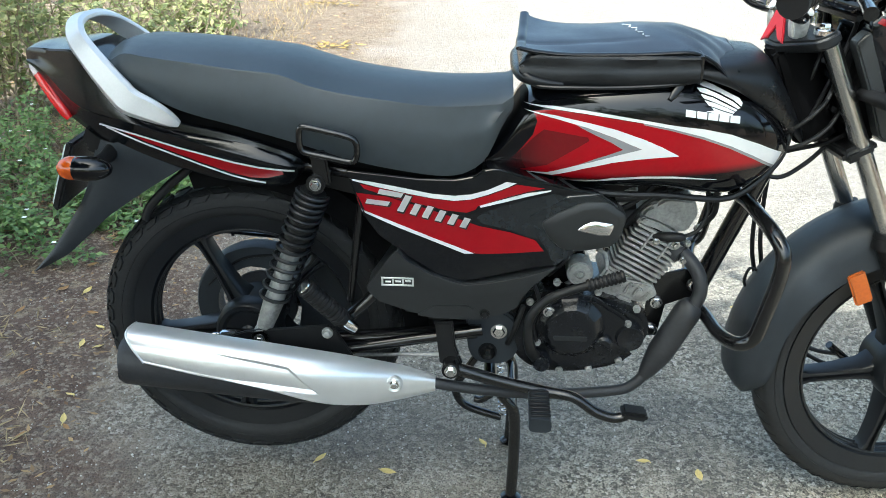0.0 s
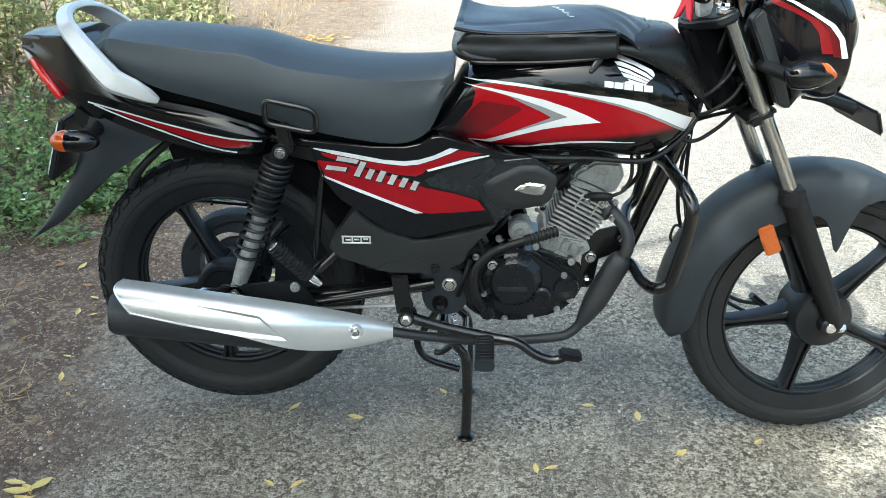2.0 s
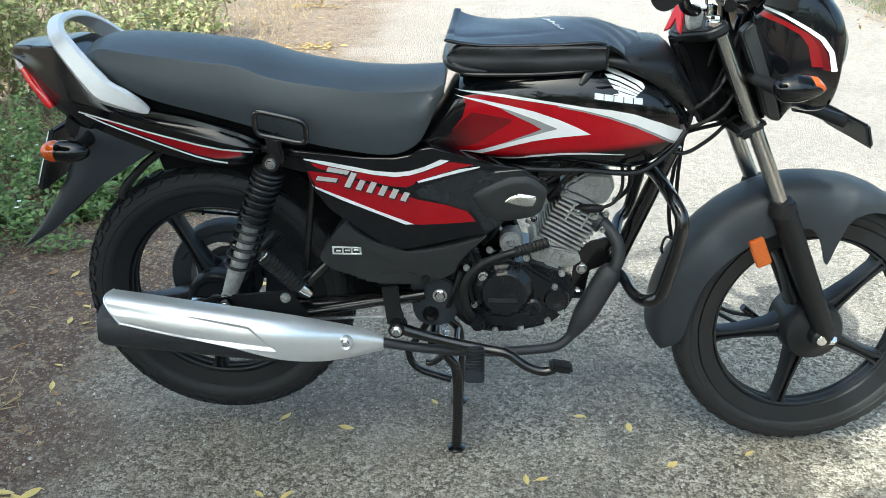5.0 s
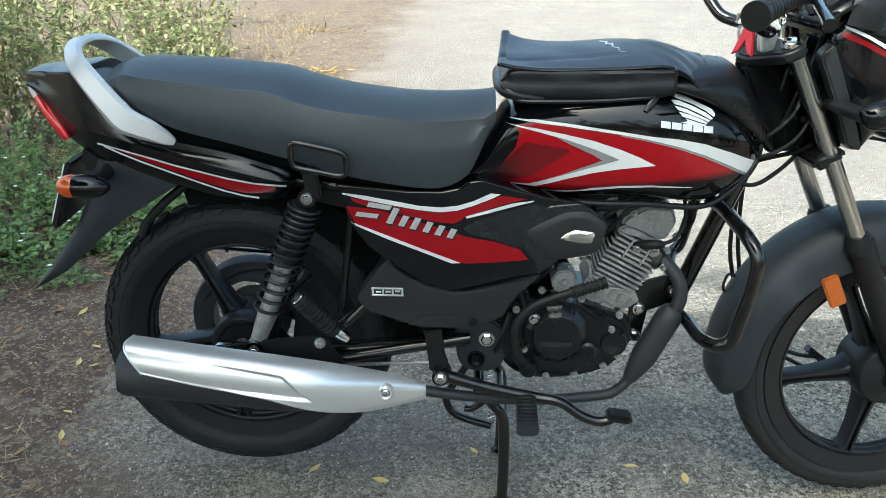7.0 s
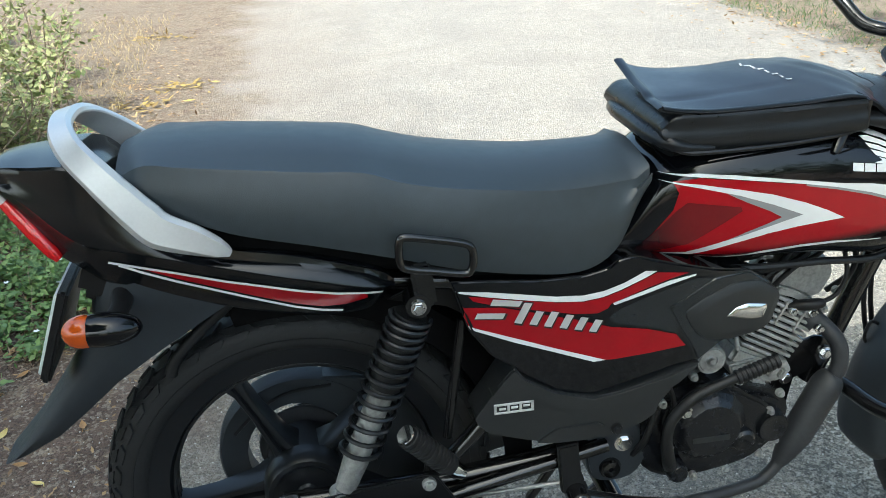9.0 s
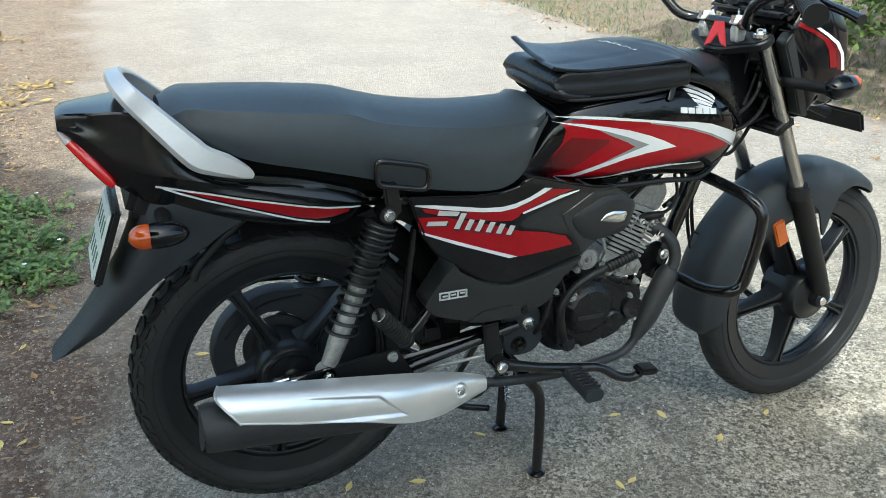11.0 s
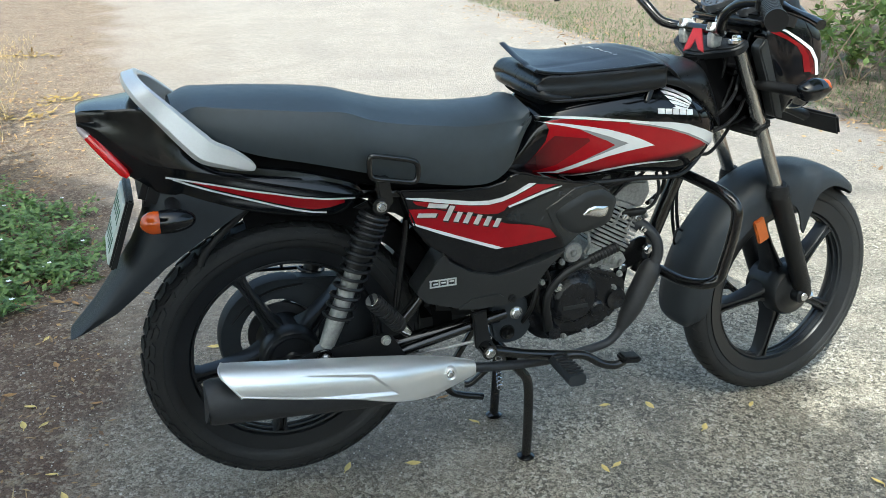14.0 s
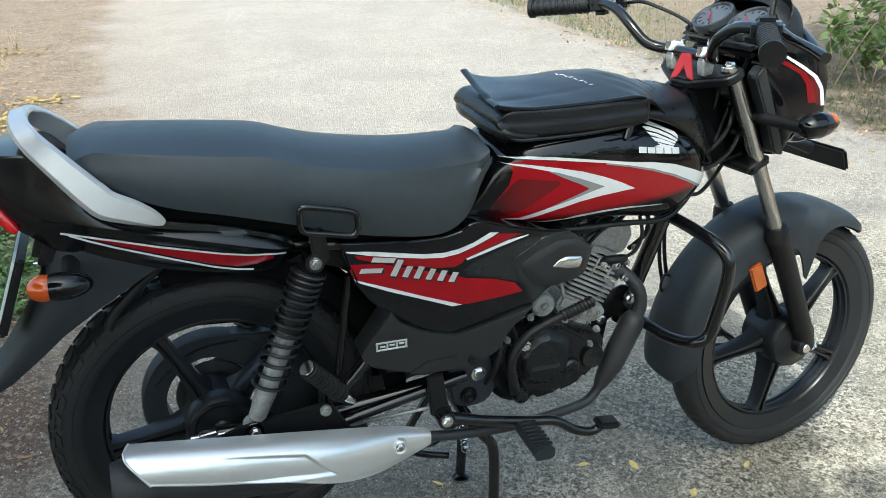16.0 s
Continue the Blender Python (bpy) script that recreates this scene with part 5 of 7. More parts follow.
for x in steps(0.775, 0.982, 20):
    zt, zl = curve([0.775, 0.84, 0.88, 0.905, 0.93, 0.952, 0.982], [0.905, 0.913, 0.917, 0.911, 0.878, 0.842, 0.786])(x), curve([0.775, 0.835, 0.88, 0.93, 0.982], [0.890, 0.872, 0.846, 0.810, 0.765])(x)
    w = curve([0.775, 0.84, 0.90, 0.94, 0.982], [0.112, 0.114, 0.100, 0.082, 0.056])(x)
    arc = [math.pi * k / 16 for k in range(17)]
    outer = [Vector((x, w * math.copysign(abs(math.cos(a)) ** 0.62, math.cos(a)), zl + (zt - zl) * math.sin(a) ** 0.62)) for a in arc]
    apron.append(outer + [Vector((p.x, p.y * 0.95, p.z - 0.004)) for p in reversed(outer)])
part("apron", loft(apron), M_LEATHER, bag, "black apron over the front of the tank", sharp=70)

# ---- running gear details ----
for side in (-1, 1):
    part("foot_peg", sweep([(0.550, 0.125 * side, 0.288), (0.549, 0.15 * side, 0.288), (0.548, 0.246 * side, 0.286)], [0.014, 0.0195, 0.0205], 16, 4, power=3.6, flat=[0.010, 0.0135, 0.014], hints=[(0, 0, 1), (0, 0, 1)]), M_FENDER, bike, "black ribbed rubber foot peg")
    for i in range(7):
        part("peg_rib", box((0.036, 0.006, 0.004), pose(0.549, (0.160 + 0.0125 * i) * side, 0.3015), 0.0012, 1), M_RUBBER, bike)
    # pillion peg, folded up, on its triangular plate
    plate = part("pillion_bracket", slab([(-0.045, 0.380), (0.0, 0.396), (0.150, 0.414), (0.168, 0.408), (0.200, 0.352), (0.185, 0.346), (0.06, 0.352)], 0.130 * side, 0.137 * side, 0.002), M_MATTE, bike)
    peg = part("pillion_peg", rod((0.186, 0.138 * side, 0.426), (0.121, 0.160 * side, 0.505), 0.0150, 16), M_RUBBER, bike, "black pillion foot peg, folded up")
    a, b = Vector((0.186, 0.138 * side, 0.426)), Vector((0.121, 0.160 * side, 0.505))
    part("peg_sleeve", ribbed(a + (b - a) * 0.06, b - (b - a) * 0.02, 0.0158, 0.0022, 11), M_RUBBER, peg)
    part("cap", rod(b, b + (b - a).normalized() * 0.003, 0.0145, 16), M_CHROME, peg, "chrome end cap")
    part("clamp", sweep([(0.182, 0.139 * side, 0.431), (0.192, 0.135 * side, 0.418), (0.203, 0.130 * side, 0.406)], [0.0125, 0.0135, 0.012], 12, 3), M_CHROME, peg)
    bolt((0.154, 0.140 * side, 0.400), 0.008, plate, M_CAST, side)
part("brake_pedal", sweep([(0.384, -0.135, 0.334), (0.47, -0.138, 0.310), (0.56, -0.142, 0.292), (0.615, -0.150, 0.286), (0.655, -0.158, 0.262), (0.690, -0.162, 0.252), (0.715, -0.162, 0.258)], [0.013, 0.011, 0.011, 0.010, 0.010, 0.010, 0.009], 12, 5), M_FRAME, bike, "black steel brake pedal")
part("pedal_pad", box((0.048, 0.036, 0.016), pose(0.727, -0.163, 0.266, 0, 8, 0), 0.005), M_RUBBER, bike)
part("peg_bracket", slab([(0.352, 0.420), (0.385, 0.424), (0.392, 0.370), (0.405, 0.335), (0.384, 0.318), (0.362, 0.335)], -0.112, -0.124, 0.003), M_MATTE, bike)
part("pedal_pivot", rod((0.384, -0.12, 0.334), (0.384, -0.150, 0.334), 0.017, 20), M_FRAME, bike)
bolt((0.384, -0.150, 0.334), 0.0095, bike, M_CHROME)
part("pivot_plate", slab(smooth_outline([(0.415, 0.425), (0.47, 0.430), (0.505, 0.405), (0.512, 0.355), (0.49, 0.318), (0.44, 0.315), (0.415, 0.345)], 3), -0.07, -0.086, 0.004), M_FENDER, bike)
bolt((0.472, -0.086, 0.387), 0.0125, bike, M_CHROME)
part("pivot_cup", lathe([(0.004, -0.094), (0.014, -0.096), (0.018, -0.09), (0.018, -0.08)], (0.452, 0, 0.342), 20), M_FRAME, bike)
part("kick_lever", sweep([(0.550, -0.10, 0.335), (0.532, -0.126, 0.370), (0.524, -0.130, 0.412), (0.529, -0.130, 0.447), (0.557, -0.130, 0.480), (0.59, -0.130, 0.497), (0.63, -0.131, 0.512)], [0.012, 0.011, 0.0085, 0.0085, 0.0085, 0.008, 0.008], 12, 5), M_MATTE, bike, "black kick-start lever")
a, b = Vector((0.625, -0.131, 0.510)), Vector((0.690, -0.133, 0.534))
part("kick_rubber", ribbed(a, b, 0.0098, 0.0018, 9), M_RUBBER, bike)
part("kick_boss", lathe([(0.0001, -0.125), (0.014, -0.125), (0.017, -0.12), (0.018, -0.085)], (0.553, 0, 0.338), 20), M_ENGINE, bike)

# engine covers, bolts and fittings
part("engine_cover", slab(smooth_outline([(0.545, 0.415), (0.552, 0.452), (0.585, 0.475), (0.640, 0.470), (0.672, 0.452), (0.708, 0.428), (0.722, 0.395), (0.705, 0.345), (0.660, 0.322), (0.60, 0.318), (0.56, 0.345)], 3), -0.080, -0.100, 0.006), M_ENGINE, bike)
part("maker_bar", box((0.062, 0.003, 0.010), pose(0.604, -0.1185, 0.394), 0.001), M_GREYMATTE, bike)
part("oil_cap", lathe([(0.0001, -0.112), (0.014, -0.112), (0.019, -0.108), (0.021, -0.095)], (0.667, 0, 0.374), 24), M_ENGINE, bike)
part("oil_cap_grip", box((0.032, 0.006, 0.006), pose(0.667, -0.113, 0.374, 0, 35, 0), 0.002), M_ENGINE, bike)
part("pulse_cover", lathe([(0.0001, -0.104), (0.012, -0.104), (0.018, -0.108), (0.024, -0.108), (0.027, -0.10), (0.028, -0.085)], (0.716, 0, 0.390), 28), M_ENGINE, bike)
for x, z in ((0.650, 0.482), (0.724, 0.449), (0.711, 0.417), (0.726, 0.362), (0.700, 0.338), (0.645, 0.318), (0.590, 0.312), (0.527, 0.457), (0.574, 0.499), (0.545, 0.372)):
    bolt((x, -0.098, z), 0.0052, bike, M_CAST)
bolt((0.562, -0.108, 0.444), 0.0085, bike, M_CHROME)
part("starter_cup", lathe([(0.0001, -0.042), (0.005, -0.042), (0.006, -0.036), (0.009, -0.035), (0.010, -0.037), (0.0195, -0.037), (0.021, -0.0345), (0.0235, -0.036), (0.025, -0.033), (0.025, 0.0)], (0.6185, -0.030, 0.503), 36), M_CAST, bike, "bare metal engine cap")
part("throttle_body", box((0.07, 0.06, 0.06), pose(0.655, -0.02, 0.585, 0, -20, 0), 0.012), M_CAST, bike)
part("intake_duct", sweep([(0.60, 0, 0.60), (0.66, 0, 0.595), (0.72, 0, 0.60)], 0.026, 16), M_RUBBER, bike)
for q in (-0.048, 0.048):
    for w in (0.150, 0.185):
        p = base + u * w + s * q
        bolt((p.x, -0.046, p.z), 0.005, bike, M_CAST)
part("spark_cap", sweep([(0.750, -0.045, 0.574), (0.772, -0.056, 0.578), (0.795, -0.058, 0.579), (0.803, -0.056, 0.579)], [0.007, 0.0095, 0.009, 0.006], 12, 4), M_RUBBER, bike, "black spark plug cap")
part("ignition_lead", sweep([(0.800, -0.055, 0.579), (0.825, -0.055, 0.592), (0.840, -0.05, 0.625), (0.838, -0.03, 0.67)], 0.0038, 8), M_RUBBER, bike)
part("pipe_flange", rod((0.793, -0.030, 0.545), (0.806, -0.040, 0.537), 0.021, 18), M_EXHAUST, bike)
for x, z in ((0.808, 0.530), (0.790, 0.560)):
    bolt((x, -0.050, z), 0.0065, bike, M_CHROME)
part("engine_hanger", slab([(0.765, 0.476), (0.787, 0.492), (0.818, 0.502), (0.848, 0.495), (0.846, 0.449), (0.790, 0.425), (0.780, 0.357), (0.755, 0.357), (0.752, 0.40), (0.755, 0.442)], -0.022, -0.030, 0.002), M_FRAME, bike)
for x, z in ((0.772, 0.431), (0.767, 0.372), (0.838, 0.470)):
    bolt((x, -0.032, z), 0.0095, bike, M_CHROME)
# cables and hoses round the engine
for pts, r in (([(0.56, -0.07, 0.50), (0.585, -0.085, 0.535), (0.60, -0.07, 0.57), (0.61, -0.03, 0.62)], 0.004), ([(0.50, -0.08, 0.43), (0.515, -0.10, 0.475), (0.555, -0.09, 0.53), (0.585, -0.07, 0.56)], 0.0045), ([(0.69, -0.06, 0.60), (0.73, -0.075, 0.655), (0.78, -0.06, 0.668), (0.83, -0.04, 0.70)], 0.004), ([(0.49, -0.085, 0.36), (0.50, -0.105, 0.40), (0.515, -0.10, 0.45)], 0.0055), ([(0.66, -0.055, 0.62), (0.70, -0.065, 0.645), (0.74, -0.05, 0.675)], 0.005), ([(0.825, -0.03, 0.70), (0.85, -0.045, 0.665), (0.855, -0.04, 0.62), (0.83, -0.02, 0.58)], 0.005), ([(0.53, -0.095, 0.50), (0.545, -0.10, 0.455), (0.535, -0.098, 0.41), (0.545, -0.10, 0.37)], 0.004)):
    part("cable", sweep(pts, r, 8), M_RUBBER, bike)
part("wiring_loom", box((0.20, 0.05, 0.04), pose(0.72, 0.03, 0.650, 0, -4, 0), 0.012), M_RUBBER, bike)
part("fuel_hose", sweep([(0.62, -0.05, 0.665), (0.66, -0.07, 0.655), (0.72, -0.075, 0.662), (0.76, -0.06, 0.672)], 0.0055, 8), M_RUBBER, bike)
part("wire_clip", box((0.016, 0.012, 0.012), pose(0.84, -0.05, 0.672, 0, 20, 0), 0.002), material("teal_connector", (0.02, 0.22, 0.20), 0.4, noise_scale=30, vary=0.1), bike)

# frame, inner mudguard, chain case, brake
part("inner_mudguard", sweep([(0.42, 0, 0.36), (0.345, 0, 0.44), (0.335, 0, 0.55), (0.27, 0, 0.655), (0.14, 0, 0.705), (0.0, 0, 0.715), (-0.10, 0, 0.705)], [0.068] * 7, 16, 5, flat=[0.008] * 7, hints=[(1, 0, 0.4), (1, 0, 0), (1, 0, 0.3), (0.6, 0, 1), (0, 0, 1), (0, 0, 1), (0, 0, 1)]), M_MATTE, bike)
for side in (-1, 1):
    part("inner_panel", slab([(0.115, 0.665), (0.20, 0.700), (0.40, 0.700), (0.42, 0.56), (0.40, 0.42), (0.335, 0.43), (0.318, 0.52), (0.27, 0.60), (0.20, 0.645)], 0.052 * side, 0.060 * side, 0.002), M_MATTE, bike)
part("battery_box", box((0.12, 0.13, 0.20), pose(0.385, 0, 0.60), 0.012), M_MATTE, bike)
part("air_box", box((0.22, 0.12, 0.17), pose(0.39, 0, 0.46, 0, 8, 0), 0.02), M_MATTE, bike)
part("seat_rail", sweep([(0.50, -0.075, 0.70), (0.3, -0.085, 0.69), (0.12, -0.078, 0.705), (-0.12, -0.06, 0.73)], 0.012, 12), M_FRAME, bike)
part("frame_stay", rod((0.216, -0.090, 0.640), (0.191, -0.090, 0.444), 0.0075, 12), M_FRAME, bike)
part("frame_stay", sweep([(0.285, -0.085, 0.52), (0.235, -0.10, 0.46), (0.18, -0.112, 0.41)], 0.012, 12), M_FRAME, bike)
part("frame_stay", rod((0.26, -0.07, 0.70), (0.33, -0.07, 0.42), 0.013, 12), M_FRAME, bike)
part("frame_spine", sweep([(0.95, 0, 0.80), (0.75, 0, 0.70), (0.55, 0, 0.66), (0.45, 0, 0.55), (0.46, 0, 0.36)], 0.024, 14), M_FRAME, bike)
part("brake_rod", rod((0.40, -0.118, 0.352), (0.03, -0.060, 0.300), 0.0036, 10), M_CAST, bike)
part("swingarm_stay", rod((0.44, -0.098, 0.395), (0.17, -0.115, 0.350), 0.011, 12), M_FRAME, bike)
part("brake_drum", lathe([(0.0001, -0.066), (0.012, -0.066), (0.016, -0.062), (0.045, -0.060), (0.052, -0.066), (0.060, -0.066), (0.066, -0.058), (0.067, -0.03)], REAR, 40), M_RIM, rear_wheel)
part("axle_nut", lathe([(0.0001, -0.115), (0.011, -0.115), (0.013, -0.112), (0.013, -0.10)], REAR, 6), M_CAST, rear_wheel)
part("chain_adjuster", box((0.034, 0.016, 0.020), pose(-0.050, -0.078, 0.352, 0, -6, 0), 0.003), M_CHROME, bike, "chrome chain adjuster")
part("adjuster_bolt", rod((-0.082, -0.078, 0.352), (-0.022, -0.078, 0.350), 0.005, 10), M_CHROME, bike)
CHAIN = Vector((-0.022, 0, 0.340))
case = part("chain_case", lathe([(0.092, 0.070), (0.134, 0.070), (0.138, 0.076), (0.138, 0.104), (0.132, 0.110), (0.092, 0.110)], CHAIN, 56, closed=True), M_FENDER, bike, "black full chain case")
part("case_cover", slab(rounded([(-0.05, 0.472), (0.02, 0.472), (0.10, 0.464), (0.30, 0.448), (0.45, 0.432), (0.48, 0.375), (0.44, 0.318), (0.20, 0.258), (0.03, 0.212), (0.05, 0.260), (0.062, 0.340), (0.04, 0.395), (-0.01, 0.426), (-0.06, 0.430)], 0.01), 0.071, 0.109, 0.006), M_FENDER, case)
part("case_groove", sweep([(-0.13, 0.069, 0.385), (-0.09, 0.069, 0.425), (-0.04, 0.069, 0.452), (0.03, 0.069, 0.458)], 0.003, 6), M_MATTE, case)
part("sprocket", lathe([(0.040, 0.084), (0.072, 0.084), (0.074, 0.088), (0.072, 0.092), (0.040, 0.092)], CHAIN, 36, closed=True), M_EXHAUST, rear_wheel, "dark steel sprocket")
rack = part("saree_guard", sweep([(0.10, 0.130, 0.505), (-0.02, 0.132, 0.500), (-0.115, 0.130, 0.494), (-0.135, 0.128, 0.488), (-0.115, 0.130, 0.482), (0.10, 0.130, 0.466)], 0.0042, 8), M_FRAME, bike, "black wire guard beside the wheel")
for x in (-0.09, -0.006, 0.06):
    part("guard_bar", rod((x, 0.130, 0.500), (x + 0.002, 0.130, 0.472), 0.0035, 8), M_FRAME, rack)
part("seat_hook", sweep([(0.132, -0.150, 0.797), (0.17, -0.150, 0.790), (0.208, -0.150, 0.781), (0.219, -0.150, 0.772), (0.221, -0.150, 0.757), (0.218, -0.150, 0.743), (0.208, -0.150, 0.738), (0.17, -0.150, 0.745), (0.135, -0.150, 0.752), (0.126, -0.150, 0.760), (0.124, -0.150, 0.775), (0.125, -0.150, 0.790)], 0.0055, 10, 4, closed=True), M_FRAME, bike, "black steel loop beside the seat")
part("hook_bracket", box((0.028, 0.020, 0.060), pose(0.156, -0.134, 0.720, 0, -8, 0), 0.004), M_FRAME, bike)
for side in (-1, 1):
    bolt((0.147, 0.147 * side, 0.694), 0.0085, bike, M_CHROME, side)
    bolt((0.026, 0.139 * side, 0.382), 0.0085, bike, M_CHROME, side)
part("mudguard_stay", sweep([(-0.085, -0.06, 0.702), (-0.110, -0.06, 0.678), (-0.140, -0.06, 0.653), (-0.180, -0.06, 0.611), (-0.192, -0.06, 0.585)], 0.0085, 10), M_MATTE, bike)
# stand details
part("side_stand", sweep([(0.47, 0.12, 0.27), (0.40, 0.125, 0.15), (0.385, 0.13, 0.115), (0.41, 0.13, 0.070), (0.49, 0.125, 0.045)], 0.009, 10), M_FRAME, bike, "folded black side stand")
pts = []
for k in range(12 * 10 + 1):
    w = 2 * math.pi * k / 10
    t = k / 120
    c = Vector((0.478 + 0.012 * t, 0.02, 0.265 - 0.14 * t))
    pts.append(c + Vector((math.cos(w) * 0.007, math.sin(w) * 0.007, 0)))
part("stand_spring", sweep(pts, 0.0016, 6, 1), M_CHROME, bike, "bare steel stand spring")
part("stand_cross_tube", rod((0.46, -0.10, 0.275), (0.46, 0.10, 0.275), 0.014, 14), M_FRAME, st)
part("stand_brace", rod((0.505, -0.09, 0.215), (0.505, 0.09, 0.215), 0.008, 10), M_FRAME, st)
part("stand_tang", sweep([(0.50, 0.09, 0.16), (0.45, 0.10, 0.11), (0.43, 0.105, 0.105)], 0.008, 10), M_FRAME, st)
bolt((0.281, -0.1775, 0.318), 0.0075, mf, M_CHROME, -1, "shield_bolt")
part("shield_washer", lathe([(0.009, -0.006), (0.013, -0.008), (0.016, -0.004), (0.016, 0.004)], (0.281, -0.175, 0.318), 20), M_SILVER, mf)

# lamps and plates at the rear
def indicator(x, y, z, facing, name="indicator"):
    """A pod on a rubber stalk with an amber lens at one end."""
    pod = part(name, egg((0.046, 0.024, 0.0215), pose(x, y, z)), M_GLOSS, bike, "black turn indicator with amber lens")
    part("lens", egg((0.026, 0.0228, 0.0208), pose(x + 0.0245 * facing, y, z)), M_ORANGE, pod, "amber lens")
    side = 1 if y > 0 else -1
    part("stalk", sweep([(x - 0.008 * facing, y - 0.015 * side, z), (x - 0.012 * facing, y - 0.05 * side, z + 0.002), (x - 0.012 * facing, y - 0.085 * side, z + 0.004)], [0.014, 0.012, 0.015], 14, 3), M_RUBBER, pod)
    return pod


indicator(-0.244, -0.158, 0.716, -1)
indicator(-0.244, 0.158, 0.716, -1)
M_PLATEMARK = material("plate_green", (0.03, 0.10, 0.06), 0.4, noise_scale=30, vary=0.1)
M_PLATE = material("plate_white", (0.62, 0.68, 0.66), 0.35, noise_scale=20, vary=0.06)
pl = part("number_plate", box((0.006, 0.150, 0.122), pose(-0.335, 0, 0.672, 0, 20, 0), 0.002), M_PLATE, bike, "white number plate in a black frame")
part("plate_frame", box((0.014, 0.164, 0.138), pose(-0.327, 0, 0.670, 0, 20, 0), 0.004), M_MATTE, pl)
for r in range(2):
    for i in range(5):
        part("plate_mark", box((0.0010, 0.010, 0.030), pose(-0.335, 0, 0.672, 0, 20, 0) @ pose(-0.0033, -0.06 + 0.030 * i, 0.028 - 0.056 * r), 0.0), M_PLATEMARK, pl)

# ---- front end details ----
for side in (-1, 1):
    cap_nut = part("fork_cap", turned(lathe([(0.0001, 0.012), (0.0075, 0.012), (0.0095, 0.009), (0.0095, 0.002)], (0.972, 0.082 * side, 0.956), 6, "z")), M_CHROME, bike, "chrome fork cap nut")
    part("washer", turned(lathe([(0.004, 0.003), (0.0155, 0.003), (0.0175, 0.001), (0.0175, -0.006)], (0.972, 0.082 * side, 0.956), 28, "z")), M_CHROME, cap_nut)
    # a split clamp: rounded lower half, cap over the bar, two screws
    lower_half = slab(rounded([(0.930, 0.938), (0.926, 0.962), (0.928, 0.973), (0.955, 0.974), (0.957, 0.962), (0.953, 0.938)], 0.006), 0.038 * side, 0.058 * side, 0.003, 3)
    clamp = part("bar_clamp", turned(lower_half), M_CAST, bike, "bare aluminium handlebar clamp", sharp=30)
    upper_half = slab(rounded([(0.921, 0.975), (0.922, 0.983), (0.929, 0.986), (0.935, 0.992), (0.947, 0.993), (0.953, 0.988), (0.961, 0.984), (0.962, 0.976)], 0.004), 0.0385 * side, 0.0575 * side, 0.003, 3)
    part("clamp_cap", turned(upper_half), M_RAIL, clamp, sharp=30)
    for q in (0.9245, 0.9595):
        part("clamp_bolt", turned(rod((q, 0.048 * side, 0.980), (q, 0.048 * side, 0.994), 0.0052, 10)), M_CHROME, clamp)
    part("dust_seal", turned(lathe([(0.017, 0.012), (0.024, 0.010), (0.026, 0.0), (0.026, -0.02)], (1.150, 0.082 * side, 0.596), 24, "z")), M_RUBBER, bike)
part("axle_boss", turned(lathe([(0.0001, -0.100), (0.012, -0.100), (0.020, -0.094), (0.022, -0.06)], FRONT, 28)), M_RIM, front_wheel)
part("axle_hole", turned(lathe([(0.0001, -0.1015), (0.010, -0.1015), (0.0115, -0.100)], FRONT, 24)), M_CHROME, front_wheel)
b1 = bmesh.new()
lathe([(0.0001, 0.014), (0.009, 0.014), (0.011, 0.010), (0.011, -0.006)], (1.289, -0.090, 0.298), 6, "x", b1)
part("pinch_bolt", turned(b1), M_CHROME, bike)
part("front_hub_drum", turned(lathe([(0.0001, -0.072), (0.030, -0.072), (0.040, -0.066), (0.060, -0.062), (0.066, -0.052), (0.068, -0.02)], FRONT, 40)), M_RIM, front_wheel)
part("brake_arm", turned(sweep([(1.16, 0.07, 0.30), (1.19, 0.075, 0.275), (1.215, 0.07, 0.255)], 0.008, 10)), M_FRAME, bike)
part("front_brake_cable", turned(sweep([(1.00, 0.07, 0.80), (0.985, 0.08, 0.70), (0.99, 0.085, 0.52), (1.04, 0.085, 0.36), (1.12, 0.08, 0.29), (1.19, 0.075, 0.275)], 0.0045, 8)), M_RUBBER, bike)
part("speedo_cable", turned(sweep([(1.00, 0.05, 0.80), (0.975, 0.07, 0.68), (0.975, 0.08, 0.50), (1.05, 0.09, 0.33), (1.15, 0.085, 0.255), (1.20, 0.07, 0.25)], 0.0045, 8)), M_RUBBER, bike)
part("cable_ring", sweep([(0.955, 0.02, 0.485), (0.975, 0.02, 0.475), (0.982, 0.02, 0.452), (0.965, 0.02, 0.438), (0.948, 0.02, 0.455)], 0.003, 8, 5, closed=True), M_RUBBER, bike)
for i, pts in enumerate(([(0.935, -0.05, 0.77), (0.97, -0.07, 0.80), (1.01, -0.06, 0.84), (1.03, -0.04, 0.90)], [(0.93, -0.055, 0.745), (0.975, -0.075, 0.765), (1.02, -0.07, 0.80), (1.05, -0.05, 0.86)], [(0.94, 0.03, 0.70), (0.98, 0.0, 0.73), (1.03, -0.03, 0.755), (1.05, -0.06, 0.78)], [(0.95, 0.04, 0.78), (0.985, 0.04, 0.86), (0.985, 0.06, 0.95)], [(0.965, -0.02, 0.82), (0.985, -0.035, 0.87), (1.0, -0.03, 0.93)], [(0.90, -0.05, 0.715), (0.95, -0.06, 0.70), (1.0, -0.04, 0.72), (1.04, -0.02, 0.75)])):
    part("cable", sweep(pts, 0.0042, 8), M_RUBBER, bike)
